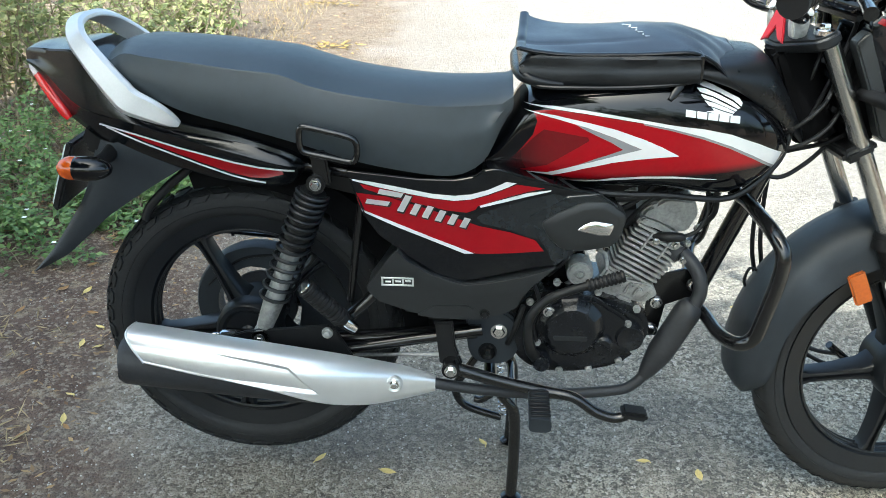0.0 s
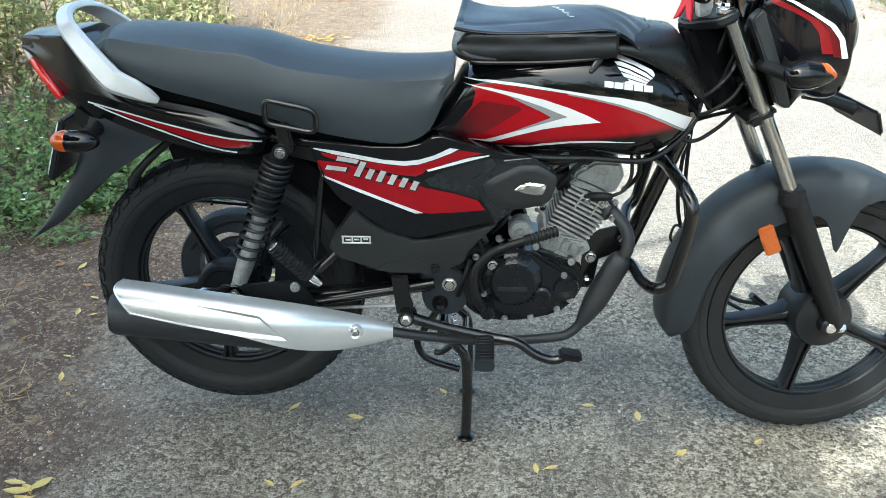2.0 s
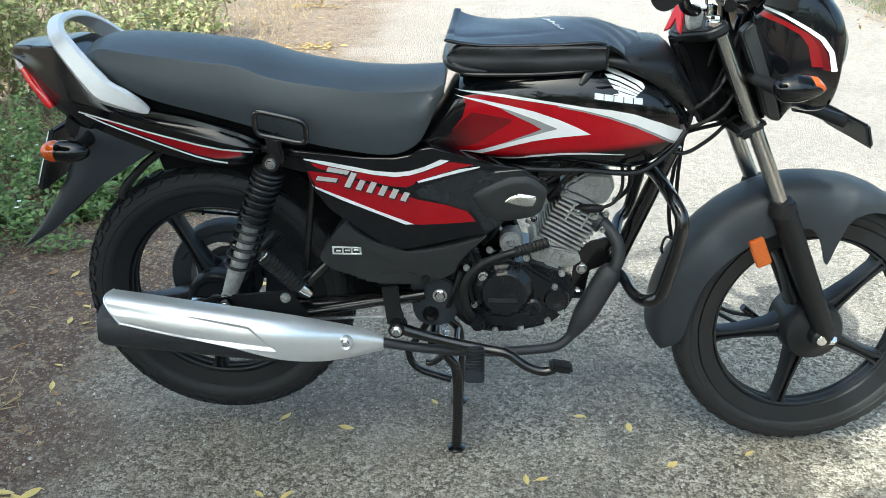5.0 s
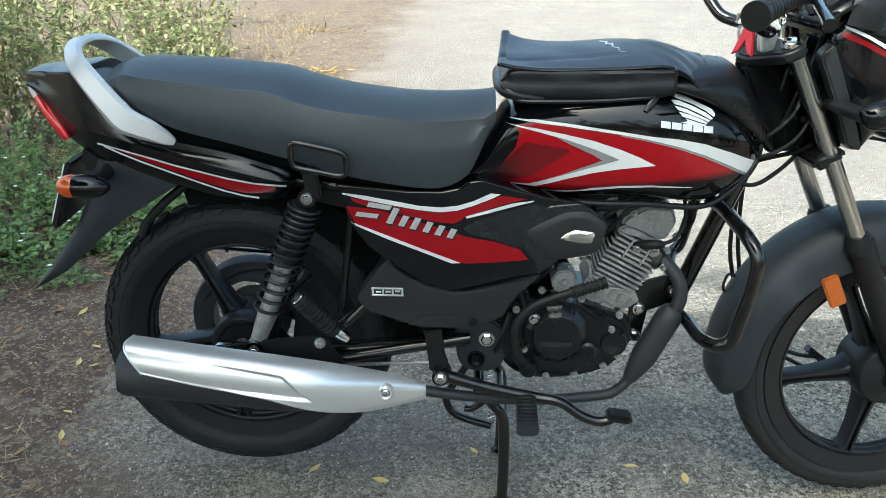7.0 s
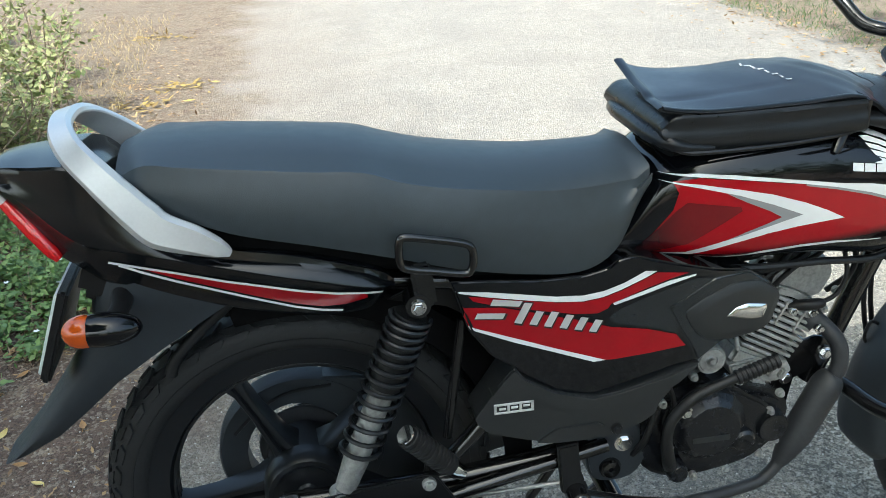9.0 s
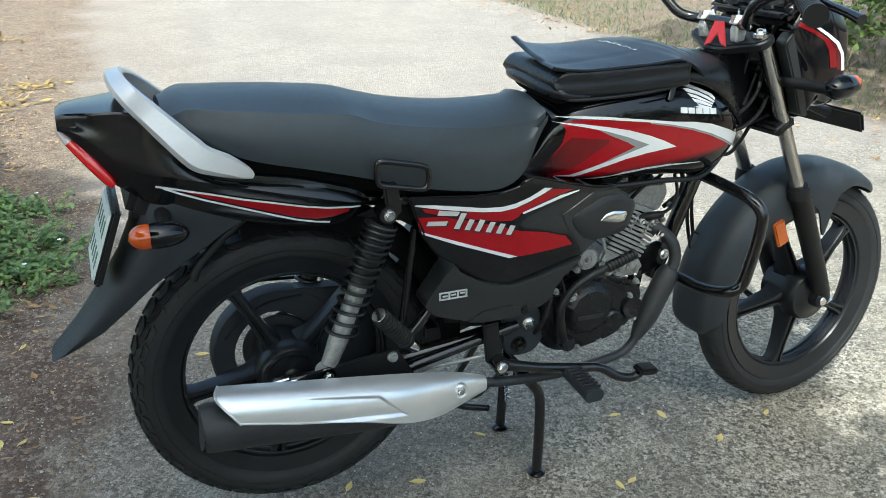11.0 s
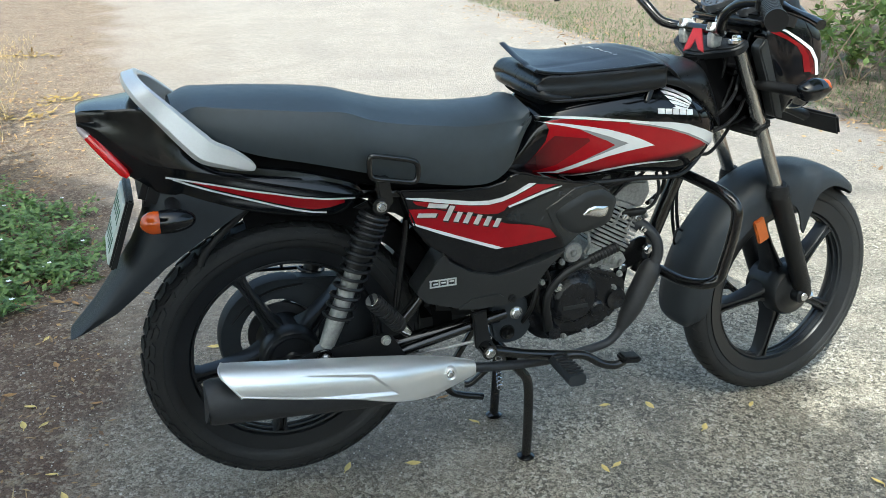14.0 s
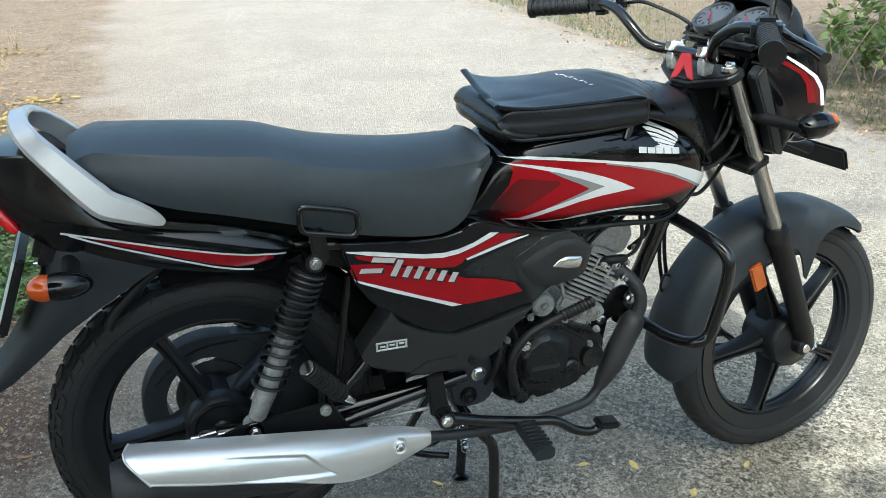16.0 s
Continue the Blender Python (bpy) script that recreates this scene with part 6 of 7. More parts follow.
part("horn_block", box((0.05, 0.12, 0.14), pose(1.06, 0, 0.83, 0, -RAKE, 0), 0.01), M_BLACKOUT, bike)
part("head_cover", box((0.03, 0.06, 0.10), pose(0.985, 0, 0.80, 0, -RAKE, 0), 0.012), M_FRAME, bike)
# cowl stripes
cowl_on = bmesh.new()
cowl_on.from_mesh(cowl.data)
for side in (-1, 1):
    decal("stripe", [(1.057, 0.984), (1.1, 0.965), (1.144, 0.943), (1.165, 0.921), (1.18, 0.882), (1.158, 0.883), (1.146, 0.921), (1.127, 0.942), (1.094, 0.959), (1.05, 0.976)], cowl_on, M_DARKRED, cowl, 0.0010, "red stripe", side)
    decal("stripe", [(1.145, 0.944), (1.171, 0.926), (1.186, 0.904), (1.197, 0.874), (1.18, 0.877), (1.165, 0.921)], cowl_on, M_DARKSTRIPE, cowl, 0.0009, "dark red stripe", side)
    decal("stripe", [(1.056, 0.993), (1.091, 0.98), (1.135, 0.958), (1.174, 0.936), (1.197, 0.91), (1.211, 0.873), (1.198, 0.873), (1.187, 0.908), (1.166, 0.932), (1.133, 0.952), (1.092, 0.974), (1.057, 0.988)], cowl_on, M_WHITE, cowl, 0.0012, "white stripe", side)
cowl_on.free()
part("lamp_bracket", turned(box((0.05, 0.16, 0.17), pose(1.055, 0, 0.885, 0, 8, 0), 0.012)), M_BLACKOUT, bike)


def front_indicator(y):
    side = 1 if y > 0 else -1
    pod = part("indicator", turned(sweep([(1.048, y, 0.855), (1.053, y, 0.856), (1.066, y, 0.857), (1.087, y, 0.859), (1.108, y, 0.859), (1.124, y, 0.857), (1.135, y, 0.853)], [0.006, 0.016, 0.023, 0.026, 0.022, 0.015, 0.006], 18, 4)), M_GLOSS, bike, "black turn indicator with amber lens")
    part("lens", turned(sweep([(1.092, y, 0.869), (1.115, y - 0.003 * -side, 0.866), (1.137, y, 0.856)], [0.010, 0.015, 0.006], 14, 4)), M_ORANGE, pod, "amber lens")
    part("stalk", turned(rod((1.060, y, 0.856), (1.055, 0.08 * side, 0.854), 0.0125, 14)), M_RUBBER, pod)


front_indicator(-0.205), front_indicator(0.205)
part("front_number_plate", turned(box((0.010, 0.21, 0.050), pose(1.285, -0.01, 0.745, 0, -18, 0), 0.006)), M_MATTE, bike, "black front number plate seen from behind")
part("plate_bracket", turned(sweep([(1.17, -0.02, 0.785), (1.21, -0.02, 0.775), (1.275, -0.02, 0.752)], [0.012, 0.010, 0.014], 10, 4)), M_MATTE, bike)

# handlebar fittings
for side in (-1, 1):
    g0, g1 = Vector((0.876, 0.268 * side, 1.047)), Vector((0.797, 0.366 * side, 1.034))
    d = (g1 - g0).normalized()
    grip = ribbed(g0, g1, 0.0165, 0.0018, 9, 18)
    gr = part("grip", turned(grip), M_RUBBER, hb, "black ribbed rubber handlebar grip")
    part("bar_end", turned(rod(g1, g1 + d * 0.010, 0.021, 20)), M_RUBBER, gr)
    part("switch_pod", turned(box((0.050, 0.045, 0.045), Matrix.Translation(g0 - d * 0.028) @ d.to_track_quat("Y", "Z").to_matrix().to_4x4(), 0.012, 3)), M_MATTE, hb, "black switch housing")
    part("lever_holder", turned(box((0.035, 0.030, 0.024), Matrix.Translation(g0 - d * 0.055 + Vector((0.02, 0, -0.004))) @ d.to_track_quat("Y", "Z").to_matrix().to_4x4(), 0.006)), M_FRAME, hb)
    part("brake_lever" if side < 0 else "clutch_lever", turned(sweep([g0 - d * 0.05 + Vector((0.030, 0, -0.004)), g0 + Vector((0.048, 0, -0.008)), g0 + d * 0.05 + Vector((0.068, 0, -0.008)), g0 + d * 0.11 + Vector((0.092, 0, -0.008)), g0 + d * 0.150 + Vector((0.108, 0, -0.010))], [0.008, 0.0085, 0.008, 0.0085, 0.010], 12, 5)), M_FRAME, hb, "black hand lever")
    part("mirror_stem", turned(sweep([g0 - d * 0.055 + Vector((0.012, 0, 0.010)), g0 - d * 0.057 + Vector((0.016, 0, 0.05)), g0 - d * 0.05 + Vector((0.045, 0, 0.13)), g0 - d * 0.0 + Vector((0.07, 0, 0.20))], 0.0055, 10)), M_FRAME, hb)
    part("hand_cable", turned(sweep([g0 - d * 0.06 + Vector((0.035, 0, 0)), Vector((0.955, 0.16 * side, 1.055)), Vector((1.02, 0.09 * side, 1.01)), Vector((1.03, 0.05 * side, 0.93)), Vector((0.99, 0.04 * side, 0.80))], 0.004, 8)), M_RUBBER, hb)
part("meter_rim", turned(box((0.105, 0.235, 0.035), pose(1.045, 0, 1.015, 0, -32, 0), 0.016, 3)), M_GLOSS, bike)
M_DIAL = material("dial_face", (0.03, 0.032, 0.035), 0.2, coat=0.3, noise_scale=30, vary=0.2)
M_FACE = material("pale_dial", (0.055, 0.058, 0.064), 0.3, coat=0.4, noise_scale=60, vary=0.2)
for side in (-1, 1):
    dial = lathe([(0.0001, 0.004), (0.036, 0.004), (0.038, 0.008), (0.043, 0.008), (0.045, 0.0), (0.045, -0.01)], (0, 0, 0), 36, "z")
    dial.transform(pose(1.036, 0.052 * side, 1.034, 0, -32, 0))
    dp = part("dial", turned(dial), M_DIAL, bike, "round meter with a pale face")
    face = lathe([(0.0001, 0.005), (0.034, 0.005), (0.0345, 0.002)], (0, 0, 0), 32, "z")
    face.transform(pose(1.036, 0.052 * side, 1.034, 0, -32, 0))
    part("dial_face", turned(face), M_FACE, dp, "pale grey dial face")
    for q in range(9):
        tick = box((0.007, 0.0022, 0.0012), pose(1.036, 0.052 * side, 1.034, 0, -32, 0) @ pose(0, 0, 0, 0, 0, -30 + 30 * q) @ pose(0.028, 0, 0.0058), 0)
        part("tick", turned(tick), M_RUBBER, dp)
    hand = box((0.028, 0.003, 0.002), pose(1.036, 0.052 * side, 1.034, 0, -32, 0) @ pose(-0.008, 0, 0.009, 0, 0, 35), 0)
    part("pointer", turned(hand), M_REDPLASTIC, dp, "red pointer")
part("visor", turned(sweep([(1.08, -0.10, 1.02), (1.11, -0.08, 1.055), (1.12, 0, 1.07), (1.11, 0.08, 1.055), (1.08, 0.10, 1.02)], [0.02, 0.035, 0.04, 0.035, 0.02], 10, 5, flat=[0.004] * 5, hints=[(1, -0.4, 0.6), (1, 0, 0.6), (1, 0, 0.6), (1, 0, 0.6), (1, 0.4, 0.6)])), M_GLOSS, bike)
part("meter_hood", turned(sweep([(1.075, -0.115, 0.985), (1.085, -0.112, 1.03), (1.095, -0.07, 1.065), (1.10, 0, 1.072), (1.095, 0.07, 1.065), (1.085, 0.112, 1.03), (1.075, 0.115, 0.985)], [0.03] * 7, 10, 5, flat=[0.006] * 7, hints=[(0, -1, 0), (0, -1, 0.2), (0, -0.6, 1), (0, 0, 1), (0, 0.6, 1), (0, 1, 0.2), (0, 1, 0)])), M_MATTE, bike)
part("fork_shroud", turned(slab([(0.945, 0.925), (1.005, 0.935), (1.095, 0.775), (1.03, 0.745)], 0.045, 0.053, 0.003)), M_BLACKOUT, bike)
part("lamp_stay", turned(slab(rounded([(1.012, 0.940), (1.034, 0.962), (1.052, 0.920), (1.096, 0.815), (1.110, 0.775), (1.082, 0.782), (1.046, 0.870)], 0.010), -0.112, -0.080, 0.006, 3)), M_GREYMATTE, bike, "dark plastic fork cover")
part("ignition_lock", turned(lathe([(0.0001, 0.008), (0.010, 0.010), (0.014, 0.008), (0.015, -0.01)], (0.985, 0, 0.968), 20, "z")), M_CHROME, bike)

# red tag on the clamp and keys
tag = thing("red_tag", (0.945, -0.012, 0.955), "red plastic tag hanging from the handlebar clamp", "tag")
bm = bmesh.new()
slab([(-0.010, 0.022), (0.010, 0.022), (0.024, -0.030), (0.010, -0.024), (0.0, -0.004), (-0.010, -0.024), (-0.024, -0.030)], -0.003, 0.003, 0.0015, bm=bm)
bm.transform(Matrix.Translation((0.920, -0.012, 0.956)) @ Matrix.Rotation(radians(-62), 4, "Z") @ Matrix.Rotation(radians(-14), 4, "X"))
part("plate", turned(bm), M_REDPLASTIC, tag)
keys = thing("key_ring", (0.985, 0, 0.985), "steel key ring in the ignition lock", "keys")
ring = bmesh.new()
pts = [(0.012 * math.cos(2 * math.pi * k / 16), 0, 0.012 * math.sin(2 * math.pi * k / 16)) for k in range(16)]
sweep(pts, 0.0012, 6, 2, closed=True, bm=ring)
ring.transform(Matrix.Translation((0.985, 0, 0.988)) @ Matrix.Rotation(radians(40), 4, "Z"))
part("ring", turned(ring), M_CHROME, keys)

# silver casting at the cylinder foot, linkage round the throttle
part("cylinder_foot", slab(rounded([(0.655, 0.482), (0.70, 0.489), (0.757, 0.478), (0.768, 0.458), (0.745, 0.441), (0.70, 0.447), (0.666, 0.456)], 0.006), -0.02, -0.056, 0.005, 2), M_CAST, bike, "bare aluminium casting under the cylinder")
for x, z, w, h in ((0.690, 0.474, 0.016, 0.022), (0.712, 0.471, 0.012, 0.026), (0.730, 0.465, 0.014, 0.020), (0.748, 0.458, 0.010, 0.018), (0.705, 0.450, 0.030, 0.010)):
    part("casting_boss", box((w, 0.016, h), pose(x, -0.058, z, 0, 24, 0), 0.003, 2), M_CAST, bike)
for line in ([(0.5987, 0.4884), (0.6120, 0.5058), (0.6315, 0.5334)], [(0.5752, 0.4781), (0.5916, 0.4689), (0.6059, 0.4791)], [(0.6489, 0.5457), (0.6653, 0.5345), (0.6704, 0.5058)], [(0.6807, 0.6533), (0.6991, 0.6625), (0.7094, 0.6666)], [(0.6776, 0.6400), (0.6920, 0.6359), (0.7022, 0.6513)], [(0.5987, 0.5242), (0.5875, 0.5375), (0.6028, 0.5498)]):
    part("linkage", sweep([(x, -0.050 + 0.006 * (i % 2), z) for i, (x, z) in enumerate(line)], 0.0042, 8, 3), M_CAST, bike)
for x, z in [(0.6529, 0.4601), (0.6109, 0.4898), (0.5925, 0.4652), (0.5956, 0.5502), (0.6642, 0.5523), (0.6918, 0.6557), (0.7533, 0.5686)]:
    bolt((x, -0.055, z), 0.0055, bike, M_CHROME)

# black head bracket between tank and fork
part("head_bracket", slab([(0.918, 0.905), (0.935, 0.925), (0.995, 0.820), (0.998, 0.767), (0.976, 0.777), (0.942, 0.851)], -0.035, 0.035, 0.006), M_BLACKOUT, bike)
part("intake_shroud", slab([(0.547, 0.534), (0.620, 0.542), (0.645, 0.480), (0.618, 0.440), (0.549, 0.452)], -0.02, 0.05, 0.006), M_BLACKOUT, bike)

# ---- plants, leaves and litter ----
rng = random.Random(7)


def leaf_into(verts, faces, p, way, up, length, width, fold=0.25):
    """A pointed leaf, folded a little along its rib."""
    way = way.normalized()
    side = way.cross(up)
    if side.length < 1e-4:
        side = way.cross(Vector((1, 0, 0)))
    side.normalize()
    nrm = side.cross(way)
    k = len(verts)
    m = p + way * length * 0.45 - nrm * width * fold
    verts += [tuple(p), tuple(m + side * width * 0.5 + nrm * width * fold), tuple(p + way * length), tuple(m - side * width * 0.5 + nrm * width * fold)]
    faces += [(k, k + 1, k + 2), (k, k + 2, k + 3)]


def any_way(flat=1.0):
    v = Vector((rng.gauss(0, 1), rng.gauss(0, 1), rng.gauss(0, 1) * flat))
    return v.normalized() if v.length > 1e-6 else Vector((1, 0, 0))


def raw(name, verts, faces, mat, parent=None, label="", smooth=False):
    me = bpy.data.meshes.new(name)
    me.from_pydata(verts, [], faces)
    me.materials.append(mat)
    ob = new(name, me)
    if parent:
        ob.parent = parent
        ob.matrix_parent_inverse = Matrix.Translation(-parent.location)
    return tagged(ob, label)


def herb(x, y, r, h, count, leaf=0.028, flowers=0, mat=None):
    """A low spreading plant of small leaves on thin stems."""
    t = thing("low_herb", (x, y, 0), "low green herb with tiny white flowers on the earth verge", "plant", "herbs on the verge")
    v, f, sv, sf, fv, ff = [], [], [], [], [], []
    stems = max(8, count // 22)
    for _ in range(stems):
        a, q = rng.uniform(0, 2 * math.pi), math.sqrt(rng.random()) * r
        foot = Vector((x + q * math.cos(a), y + q * math.sin(a), 0))
        tip = foot + Vector((rng.gauss(0, 0.06), rng.gauss(0, 0.06), h * (1 - 0.6 * (q / r) ** 2) * rng.uniform(0.4, 1.15)))
        k = len(sv)
        w = Vector((0.0022, 0, 0))
        sv += [tuple(foot - w), tuple(foot + w), tuple(tip)]
        sf.append((k, k + 1, k + 2))
        for _ in range(count // stems):
            s = rng.uniform(0.25, 1.0)
            p = foot + (tip - foot) * s + Vector((rng.gauss(0, 0.012), rng.gauss(0, 0.012), rng.gauss(0, 0.008)))
            leaf_into(v, f, p, any_way(0.4), Vector((rng.gauss(0, 0.3), rng.gauss(0, 0.3), 1)), leaf * rng.uniform(0.6, 1.3), leaf * 0.55)
        if flowers and rng.random() < flowers:
            for i in range(5):
                a = 2 * math.pi * i / 5
                leaf_into(fv, ff, tip + Vector((0, 0, 0.012)), Vector((math.cos(a), math.sin(a), 0.25)), Vector((0, 0, 1)), 0.010, 0.008)
    tagged(raw("foliage", v, f, mat or M_HERB, t), kind="stuff")
    tagged(raw("stalk_mass", sv, sf, M_TWIG, t), kind="stuff")
    if fv:
        tagged(raw("bloom", fv, ff, M_FLOWER, t, "tiny white flowers"), kind="stuff")


def shrub(x, y, r, h, count, leaf, mat, label, branches=26):
    """Thin crooked stems that fork, with scattered leaves and many gaps."""
    t = thing("shrub", (x, y, 0), label, "shrub", "shrubs along the lane")
    tw = bmesh.new()
    v, f = [], []
    for _ in range(branches):
        a = rng.uniform(0, 2 * math.pi)
        foot = Vector((x + rng.gauss(0, r * 0.25), y + rng.gauss(0, r * 0.25), 0))
        q = r * math.sqrt(rng.random())
        tip = Vector((x + q * math.cos(a), y + q * math.sin(a), h * rng.uniform(0.5, 1.1)))
        mid_ = (foot + tip) / 2 + any_way() * 0.12 * h
        line = [foot, foot + (mid_ - foot) * 0.5 + any_way() * 0.03, mid_, mid_ + (tip - mid_) * 0.5 + any_way() * 0.04, tip]
        sweep(line, [0.006, 0.005, 0.004, 0.003, 0.0015], 5, 2, bm=tw)
        fork = [line[2], line[2] + any_way() * 0.12 * h + Vector((0, 0, 0.05 * h)), line[2] + any_way(0.5) * 0.28 * h + Vector((0, 0, 0.12 * h))]
        sweep(fork, [0.003, 0.0025, 0.0012], 4, 2, bm=tw)
        whole = spline(line, 5) + spline(fork, 5)
        for _ in range(count // branches):
            p = whole[rng.randrange(5, len(whole))] + any_way() * rng.uniform(0.0, 0.07)
            leaf_into(v, f, p, any_way(0.6), Vector((rng.gauss(0, 0.5), rng.gauss(0, 0.5), 1)), leaf * rng.uniform(0.5, 1.3), leaf * rng.uniform(0.4, 0.65))
    tagged(part("branchwork", tw, M_TWIG, t), kind="stuff")
    tagged(raw("foliage", v, f, mat, t), kind="stuff")


for x, y, r, h, c in ((-0.56, 1.42, 0.14, 0.07, 700), (-0.78, 1.25, 0.16, 0.08, 800), (-0.62, 1.62, 0.20, 0.10, 1100), (-0.72, 1.95, 0.24, 0.12, 1300), (-0.88, 1.50, 0.22, 0.13, 1300), (-1.05, 1.05, 0.26, 0.16, 1500), (-1.35, 1.35, 0.34, 0.26, 2400), (-1.00, 1.55, 0.22, 0.20, 1400), (-1.70, 0.95, 0.40, 0.28, 2200), (-1.45, 1.85, 0.36, 0.34, 2400), (-1.95, 1.55, 0.40, 0.36, 2200), (-1.05, 2.05, 0.22, 0.18, 1000), (-0.80, 2.3, 0.14, 0.08, 350), (-1.3, 0.55, 0.28, 0.14, 900), (-1.2, 3.3, 0.22, 0.12, 500)):
    herb(x, y, r, h, c, flowers=0.06)
for x, y, r, h, c in ((-1.15, 2.75, 0.35, 0.5, 1100), (-1.25, 3.7, 0.4, 0.55, 1200), (-1.75, 2.6, 0.55, 0.85, 2600), (-1.45, 3.2, 0.5, 0.6, 1800), (-2.3, 2.2, 0.6, 1.0, 2400), (-2.2, 3.4, 0.7, 1.0, 2600), (-1.75, 4.4, 0.6, 0.8, 1800), (-2.8, 4.4, 0.9, 1.3, 2600), (-2.4, 5.8, 0.9, 1.2, 2200), (-1.30, 2.55, 0.35, 0.42, 900)):
    shrub(x, y, r, h, c, 0.042, M_BUSH, "straggly olive shrub with thin dry twigs")
for x, y, r, h, c in ((4.6, 3.2, 0.5, 0.85, 420), (4.9, 2.6, 0.5, 0.8, 380), (5.3, 3.7, 0.6, 1.0, 700), (5.8, 2.8, 0.7, 1.1, 800), (6.4, 4.6, 0.9, 1.3, 1200), (5.3, 2.0, 0.5, 0.8, 500)):
    shrub(x, y, r, h, c, 0.085, M_VINE, "leafy green shrub with hanging shoots", 12)

# an unseen hedge, added so that the bodywork mirrors something dark
for i in range(11):
    shrub(-8.5 + 1.7 * i + rng.uniform(-0.3, 0.3), -5.4 + rng.uniform(-0.5, 0.3), 1.15, 2.3 + rng.uniform(-0.4, 0.5), 2600, 0.13, M_GREEN, "unseen tall dark green hedge shrub added to darken reflections", 40)


def scatter(name, label, mat, n, place, size, tall=0.0, kind="stuff", lean=0.55):
    v, f = [], []
    for _ in range(n):
        x, y = place()
        if tall:
            p = Vector((x, y, 0))
            leaf_into(v, f, p, Vector((rng.gauss(0, lean), rng.gauss(0, lean), 1)), any_way(), tall * rng.uniform(0.4, 1.2), 0.004)
        else:
            p = Vector((x, y, rng.uniform(0.003, 0.02)))
            leaf_into(v, f, p, any_way(0.15), Vector((rng.gauss(0, 0.25), rng.gauss(0, 0.25), 1)), size * rng.uniform(0.4, 1.3), size * rng.uniform(0.2, 0.45))
    ob = raw(name, v, f, mat)
    return tagged(ob, label, "grass" if tall else "leaves", kind=kind)


def verge_left():
    y = 1.1 + abs(rng.gauss(0, 2.4))
    return -0.66 + rng.gauss(0, 0.16) - abs(rng.gauss(0, 0.9)), y


def verge_right():
    y = rng.uniform(-1, 9)
    return 3.75 + abs(rng.gauss(0, 1.3)), y


scatter("leaf_litter", "brown and straw-coloured leaf litter on the verge", M_LITTER, 4200, verge_left, 0.036)
scatter("leaf_litter", "brown and yellow leaf litter on the bare earth beside the lane", M_LITTER, 420, lambda: (-0.42 - abs(rng.gauss(0, 0.34)), rng.uniform(-0.3, 1.7)), 0.024)
scatter("dry_grass", "dry straw-coloured grass on the verge", M_DRYGRASS, 2600, lambda: (-0.85 - abs(rng.gauss(0, 0.8)), rng.uniform(1.6, 7)), 0.0, 0.07)
for x0, y0, spread, n in ((-0.66, -0.02, 0.05, 110), (-0.84, 0.46, 0.09, 70)):
    scatter("dry_grass_tuft", "flattened tuft of dry straw at the road edge", M_DRYGRASS, n, lambda: (rng.gauss(x0, spread), rng.gauss(y0, spread)), 0.0, 0.055, lean=3.6)
for x0, y0, spread in ((-0.58, 4.3, 0.10), (-0.80, 3.9, 0.10), (-0.88, 6.0, 0.14)):
    scatter("straw_heap", "small heap of yellow dry leaves at the road edge", M_STRAW, 60, lambda: (rng.gauss(x0, spread), rng.gauss(y0, spread * 0.6)), 0.065)
scatter("verge_grass", "short dry green grass on the far verge", M_GREEN, 16000, verge_right, 0.0, 0.06)
scatter("leaf_litter", "pale dry leaves along the far verge", M_LITTER, 1400, lambda: (rng.gauss(3.75, 0.3), rng.uniform(0.5, 8)), 0.05)


def fallen(x, y, turn, size, mat=M_LEAFY, curl=0.35):
    """One curled fallen leaf."""
    bm = bmesh.new()
    rows = []
    for i in range(7):
        t = i / 6
        w = size * 0.24 * math.sin(math.pi * min(1, 0.06 + 0.94 * t)) ** 0.8 * (1 - 0.35 * t)
        zz = 0.004 + size * curl * (t - 0.5) ** 2
        rows.append([Vector((size * (t - 0.5), w * q, zz + abs(q) * w * 0.45)) for q in (-1, -0.5, 0, 0.5, 1)])
    loft(rows, bm, False, False, False)
    sweep([(-size * 0.5, 0, 0.006 + size * curl * 0.25), (-size * 0.62, 0.004, 0.004)], 0.0009, 5, 1, bm=bm)
    bm.transform(pose(0, 0, 0, rng.uniform(-12, 12), rng.uniform(-8, 8), 0))
    low = min(p.co.z for p in bm.verts)
    for p in bm.verts:
        p.co.z += 0.001 - low
    ob = new("fallen_leaf", mesh_of("fallen_leaf", bm, mat, 0))
    for poly in ob.data.polygons:
        poly.use_smooth = True
    ob.matrix_world = pose(x, y, 0, 0, 0, turn)
    return tagged(ob, "curled yellow fallen leaf on the asphalt" if mat == M_LEAFY else "curled brown fallen leaf on the ground", "leaf", "fallen leaves")


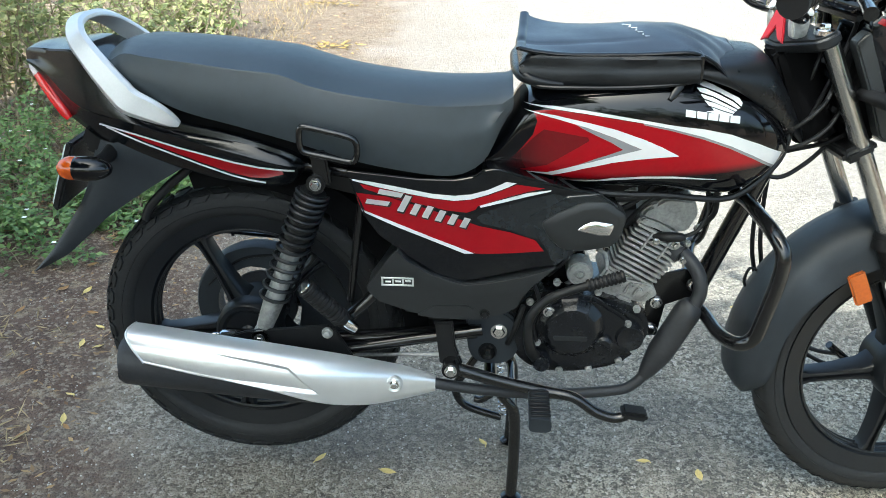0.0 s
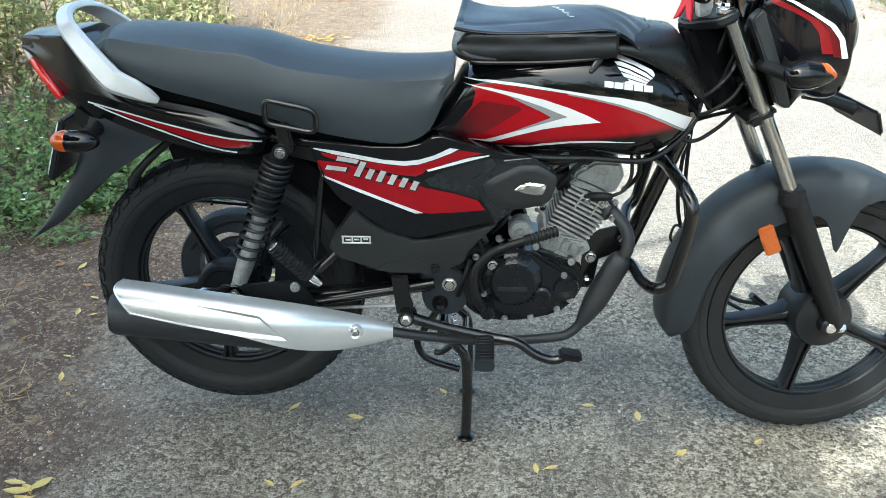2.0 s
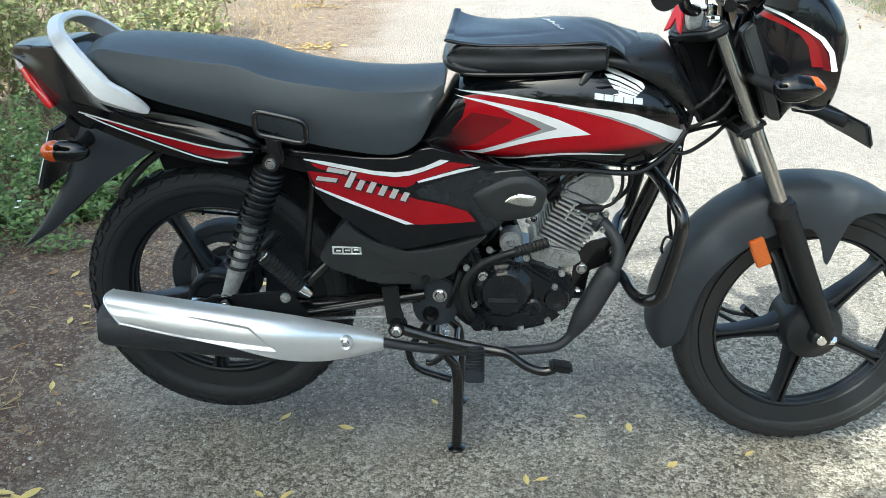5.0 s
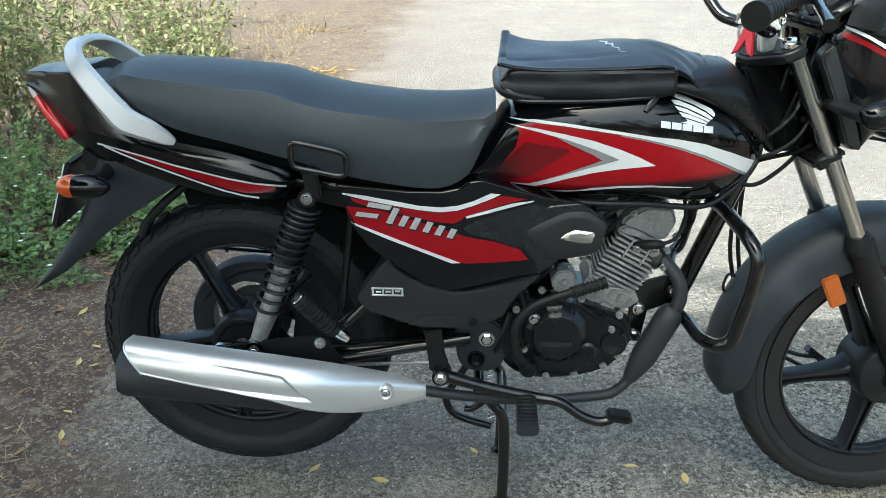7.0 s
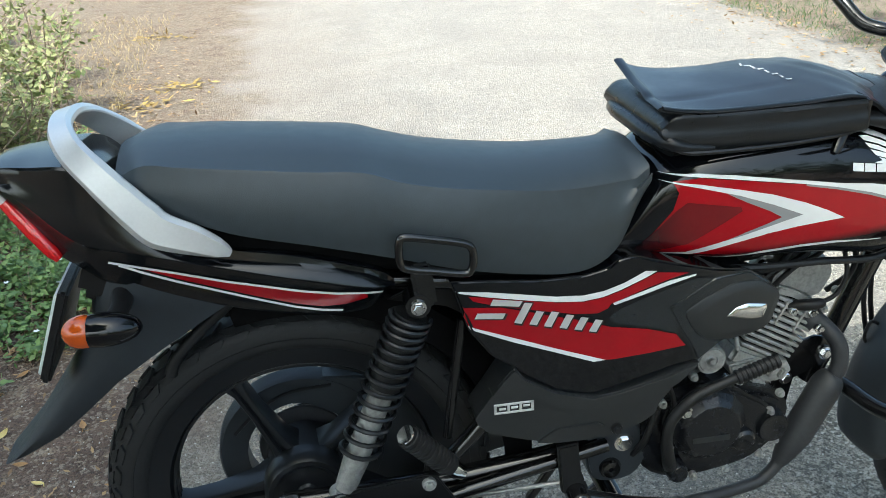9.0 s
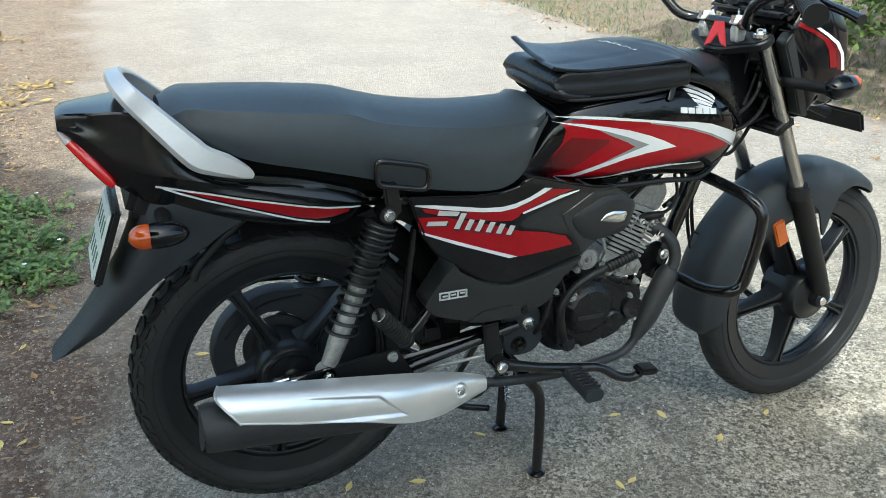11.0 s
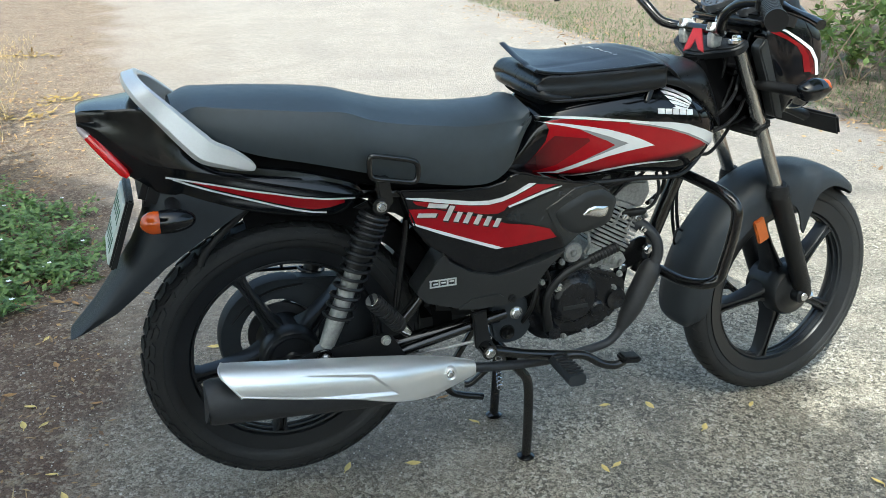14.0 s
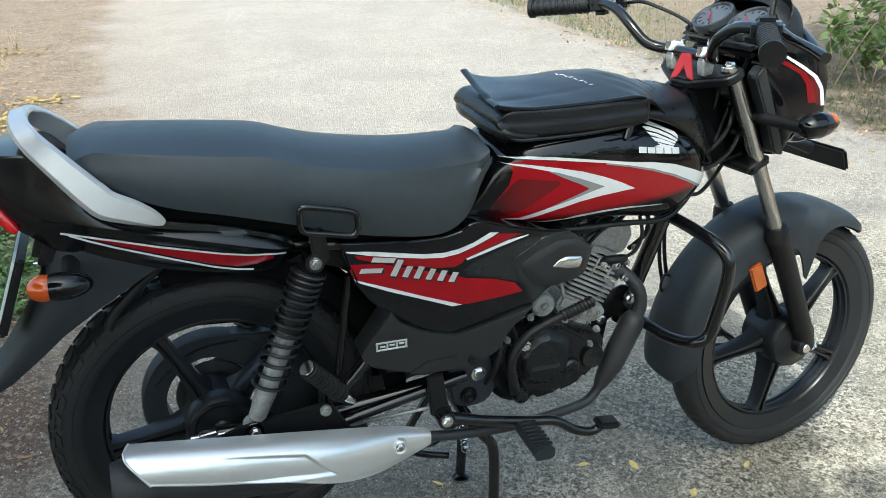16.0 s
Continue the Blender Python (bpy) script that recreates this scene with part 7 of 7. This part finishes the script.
for x, y in ((0.25, -0.03), (0.45, 0.085), (0.80, 0.04), (0.915, -0.005), (0.99, -0.135), (1.17, -0.09), (0.70, -0.20), (0.665, -0.205), (1.23, -0.46), (1.23, -0.57), (0.10, -0.28), (0.155, -0.28), (0.10, 0.005), (-0.52, 0.11), (-0.55, 0.21), (-0.58, 0.93), (-0.57, 0.44), (-0.62, 0.45), (1.18, 0.78), (-0.12, 0.71), (-0.61, 0.54), (-0.73, 0.75)):
    fallen(x, y, rng.uniform(0, 360), rng.uniform(0.028, 0.042))
for x, y in ((1.15, -0.55), (-0.50, 0.08), (-0.59, 0.04), (-0.81, 0.76), (-0.79, 0.92), (-0.87, 0.62), (-0.67, 1.20), (-0.45, 0.50), (0.42, 0.22), (-0.70, 0.30), (-0.80, 0.20), (-0.66, 0.62), (-0.95, 0.45), (-0.55, 0.75), (-0.75, 1.02), (-0.5, 1.15)):
    fallen(x, y, rng.uniform(0, 360), rng.uniform(0.026, 0.045), M_LEAFB, 0.5)

# a small fallen sprig of yellow-green leaves
for i in range(6):
    fallen(-0.40 + rng.uniform(-0.05, 0.05), -0.33 + rng.uniform(-0.03, 0.03), rng.uniform(0, 360), rng.uniform(0.045, 0.06))

# pale pebbles bedded in the road
v, f = [], []
for _ in range(6500):
    x, y = rng.uniform(-0.9, 2.6), rng.uniform(-0.9, 2.2)
    r = rng.uniform(0.0012, 0.0030) * (1.8 if rng.random() < 0.04 else 1)
    k = len(v)
    for i in range(6):
        a = i * math.pi / 3 + rng.uniform(-0.3, 0.3)
        v.append((x + r * math.cos(a), y + r * math.sin(a), -0.001))
    for i in range(6):
        a = i * math.pi / 3
        v.append((x + 0.6 * r * math.cos(a), y + 0.6 * r * math.sin(a), r * rng.uniform(0.5, 0.9)))
    f += [(k + i, k + (i + 1) % 6, k + 6 + (i + 1) % 6, k + 6 + i) for i in range(6)] + [tuple(range(k + 6, k + 12))]
tagged(raw("pebbles", v, f, material("pale_stone", (0.46, 0.43, 0.38), 0.8, noise_scale=30, vary=0.4)), "small pale pebbles bedded in the asphalt", "pebbles", kind="stuff")


# ---- an unseen tree, added so that its crown shades the lane ----
def shade_tree():
    t = thing("shade_tree", (-4.6, -4.6, 0), "unseen broad-crowned tree added to shade the lane", "tree")
    tr = bmesh.new()
    foot = Vector((-4.6, -4.6, 0))
    fork = Vector((-4.3, -4.4, 2.6))
    sweep([foot, foot + Vector((0.05, 0.1, 1.0)), fork], [0.24, 0.19, 0.17], 14, 5, bm=tr)
    centre = Vector((-2.9, -3.3, 4.4))
    for _ in range(16):
        tip = centre + Vector((rng.uniform(-2.6, 2.4), rng.uniform(-2.6, 2.6), rng.uniform(-0.3, 1.5)))
        sweep([fork, fork + (tip - fork) * 0.5 + any_way() * 0.25 + Vector((0, 0, 0.3)), tip], [0.10, 0.06, 0.02], 8, 5, bm=tr)
    part("trunk", tr, M_BARK, t)
    v, f = [], []
    slope = sun_way / sun_way.z
    n = 0
    while n < 36000:
        # each leaf is set sunward of a ground spot that should be shaded
        gx, gy = rng.uniform(-5.4, 1.5), rng.uniform(-4.8, 3.6)
        edge = min((1.25 + 0.2 * math.exp(-((gy - 0.3) / 0.3) ** 2) - gx) / 0.5, (1.35 - 1.1 * max(0.0, gx - 0.4) - 2.35 * max(-0.7, min(0.0, gx + 0.1)) - gy) / 0.5)
        edge = min(edge, (3.4 - math.hypot((gx + 0.9) * 0.95, gy + 0.5)) / 0.5 + 1.2 * noise.noise((gx * 0.7, gy * 0.7, 8.0)))
        edge += 0.75 * noise.noise((gx * 1.6, gy * 1.6, 5.0))
        if edge < rng.uniform(-0.5, 0.6):
            continue
        h = 4.4 + 0.9 * noise.noise((gx * 0.8, gy * 0.8, 1.0)) + rng.gauss(0, 0.4)
        p = Vector((gx, gy, 0)) + slope * h
        leaf_into(v, f, p, any_way(0.5), Vector((rng.gauss(0, 0.5), rng.gauss(0, 0.5), 1)), rng.uniform(0.12, 0.22), rng.uniform(0.07, 0.12))
        n += 1
    tagged(raw("crown", v, f, M_GREEN, t), kind="stuff")


shade_tree()


def verge_shade_tree():
    """A second unseen crown, added to shade the far verge and its shrubs."""
    t = thing("shade_tree", (7.4, -3.2, 0), "unseen tall tree added to shade the far verge", "tree")
    tr = bmesh.new()
    foot, fork = Vector((7.4, -3.2, 0)), Vector((6.9, -2.7, 2.8))
    sweep([foot, foot + Vector((-0.1, 0.1, 1.2)), fork], [0.22, 0.18, 0.15], 14, 5, bm=tr)
    slope = sun_way / sun_way.z
    v, f = [], []
    tips = []
    for _ in range(14):
        tips.append(Vector((rng.uniform(4.0, 7.5), rng.uniform(0.6, 5.0), 0)) + slope * rng.uniform(4.2, 5.4))
        sweep([fork, fork + (tips[-1] - fork) * 0.5 + any_way() * 0.25 + Vector((0, 0, 0.3)), tips[-1]], [0.09, 0.055, 0.02], 8, 5, bm=tr)
    part("trunk", tr, M_BARK, t)
    n = 0
    while n < 4800:
        gx, gy = rng.uniform(3.6, 8.5), rng.uniform(0.2, 5.6)
        if min(gx - 3.9, (5.2 - gy)) / 0.5 + 1.3 * noise.noise((gx * 1.3, gy * 1.3, 9.0)) < rng.uniform(-0.2, 0.7):
            continue
        p = Vector((gx, gy, 0)) + slope * (4.6 + rng.gauss(0, 0.45))
        leaf_into(v, f, p, any_way(0.5), Vector((rng.gauss(0, 0.5), rng.gauss(0, 0.5), 1)), rng.uniform(0.12, 0.22), rng.uniform(0.07, 0.12))
        n += 1
    tagged(raw("crown", v, f, M_GREEN, t), kind="stuff")


verge_shade_tree()
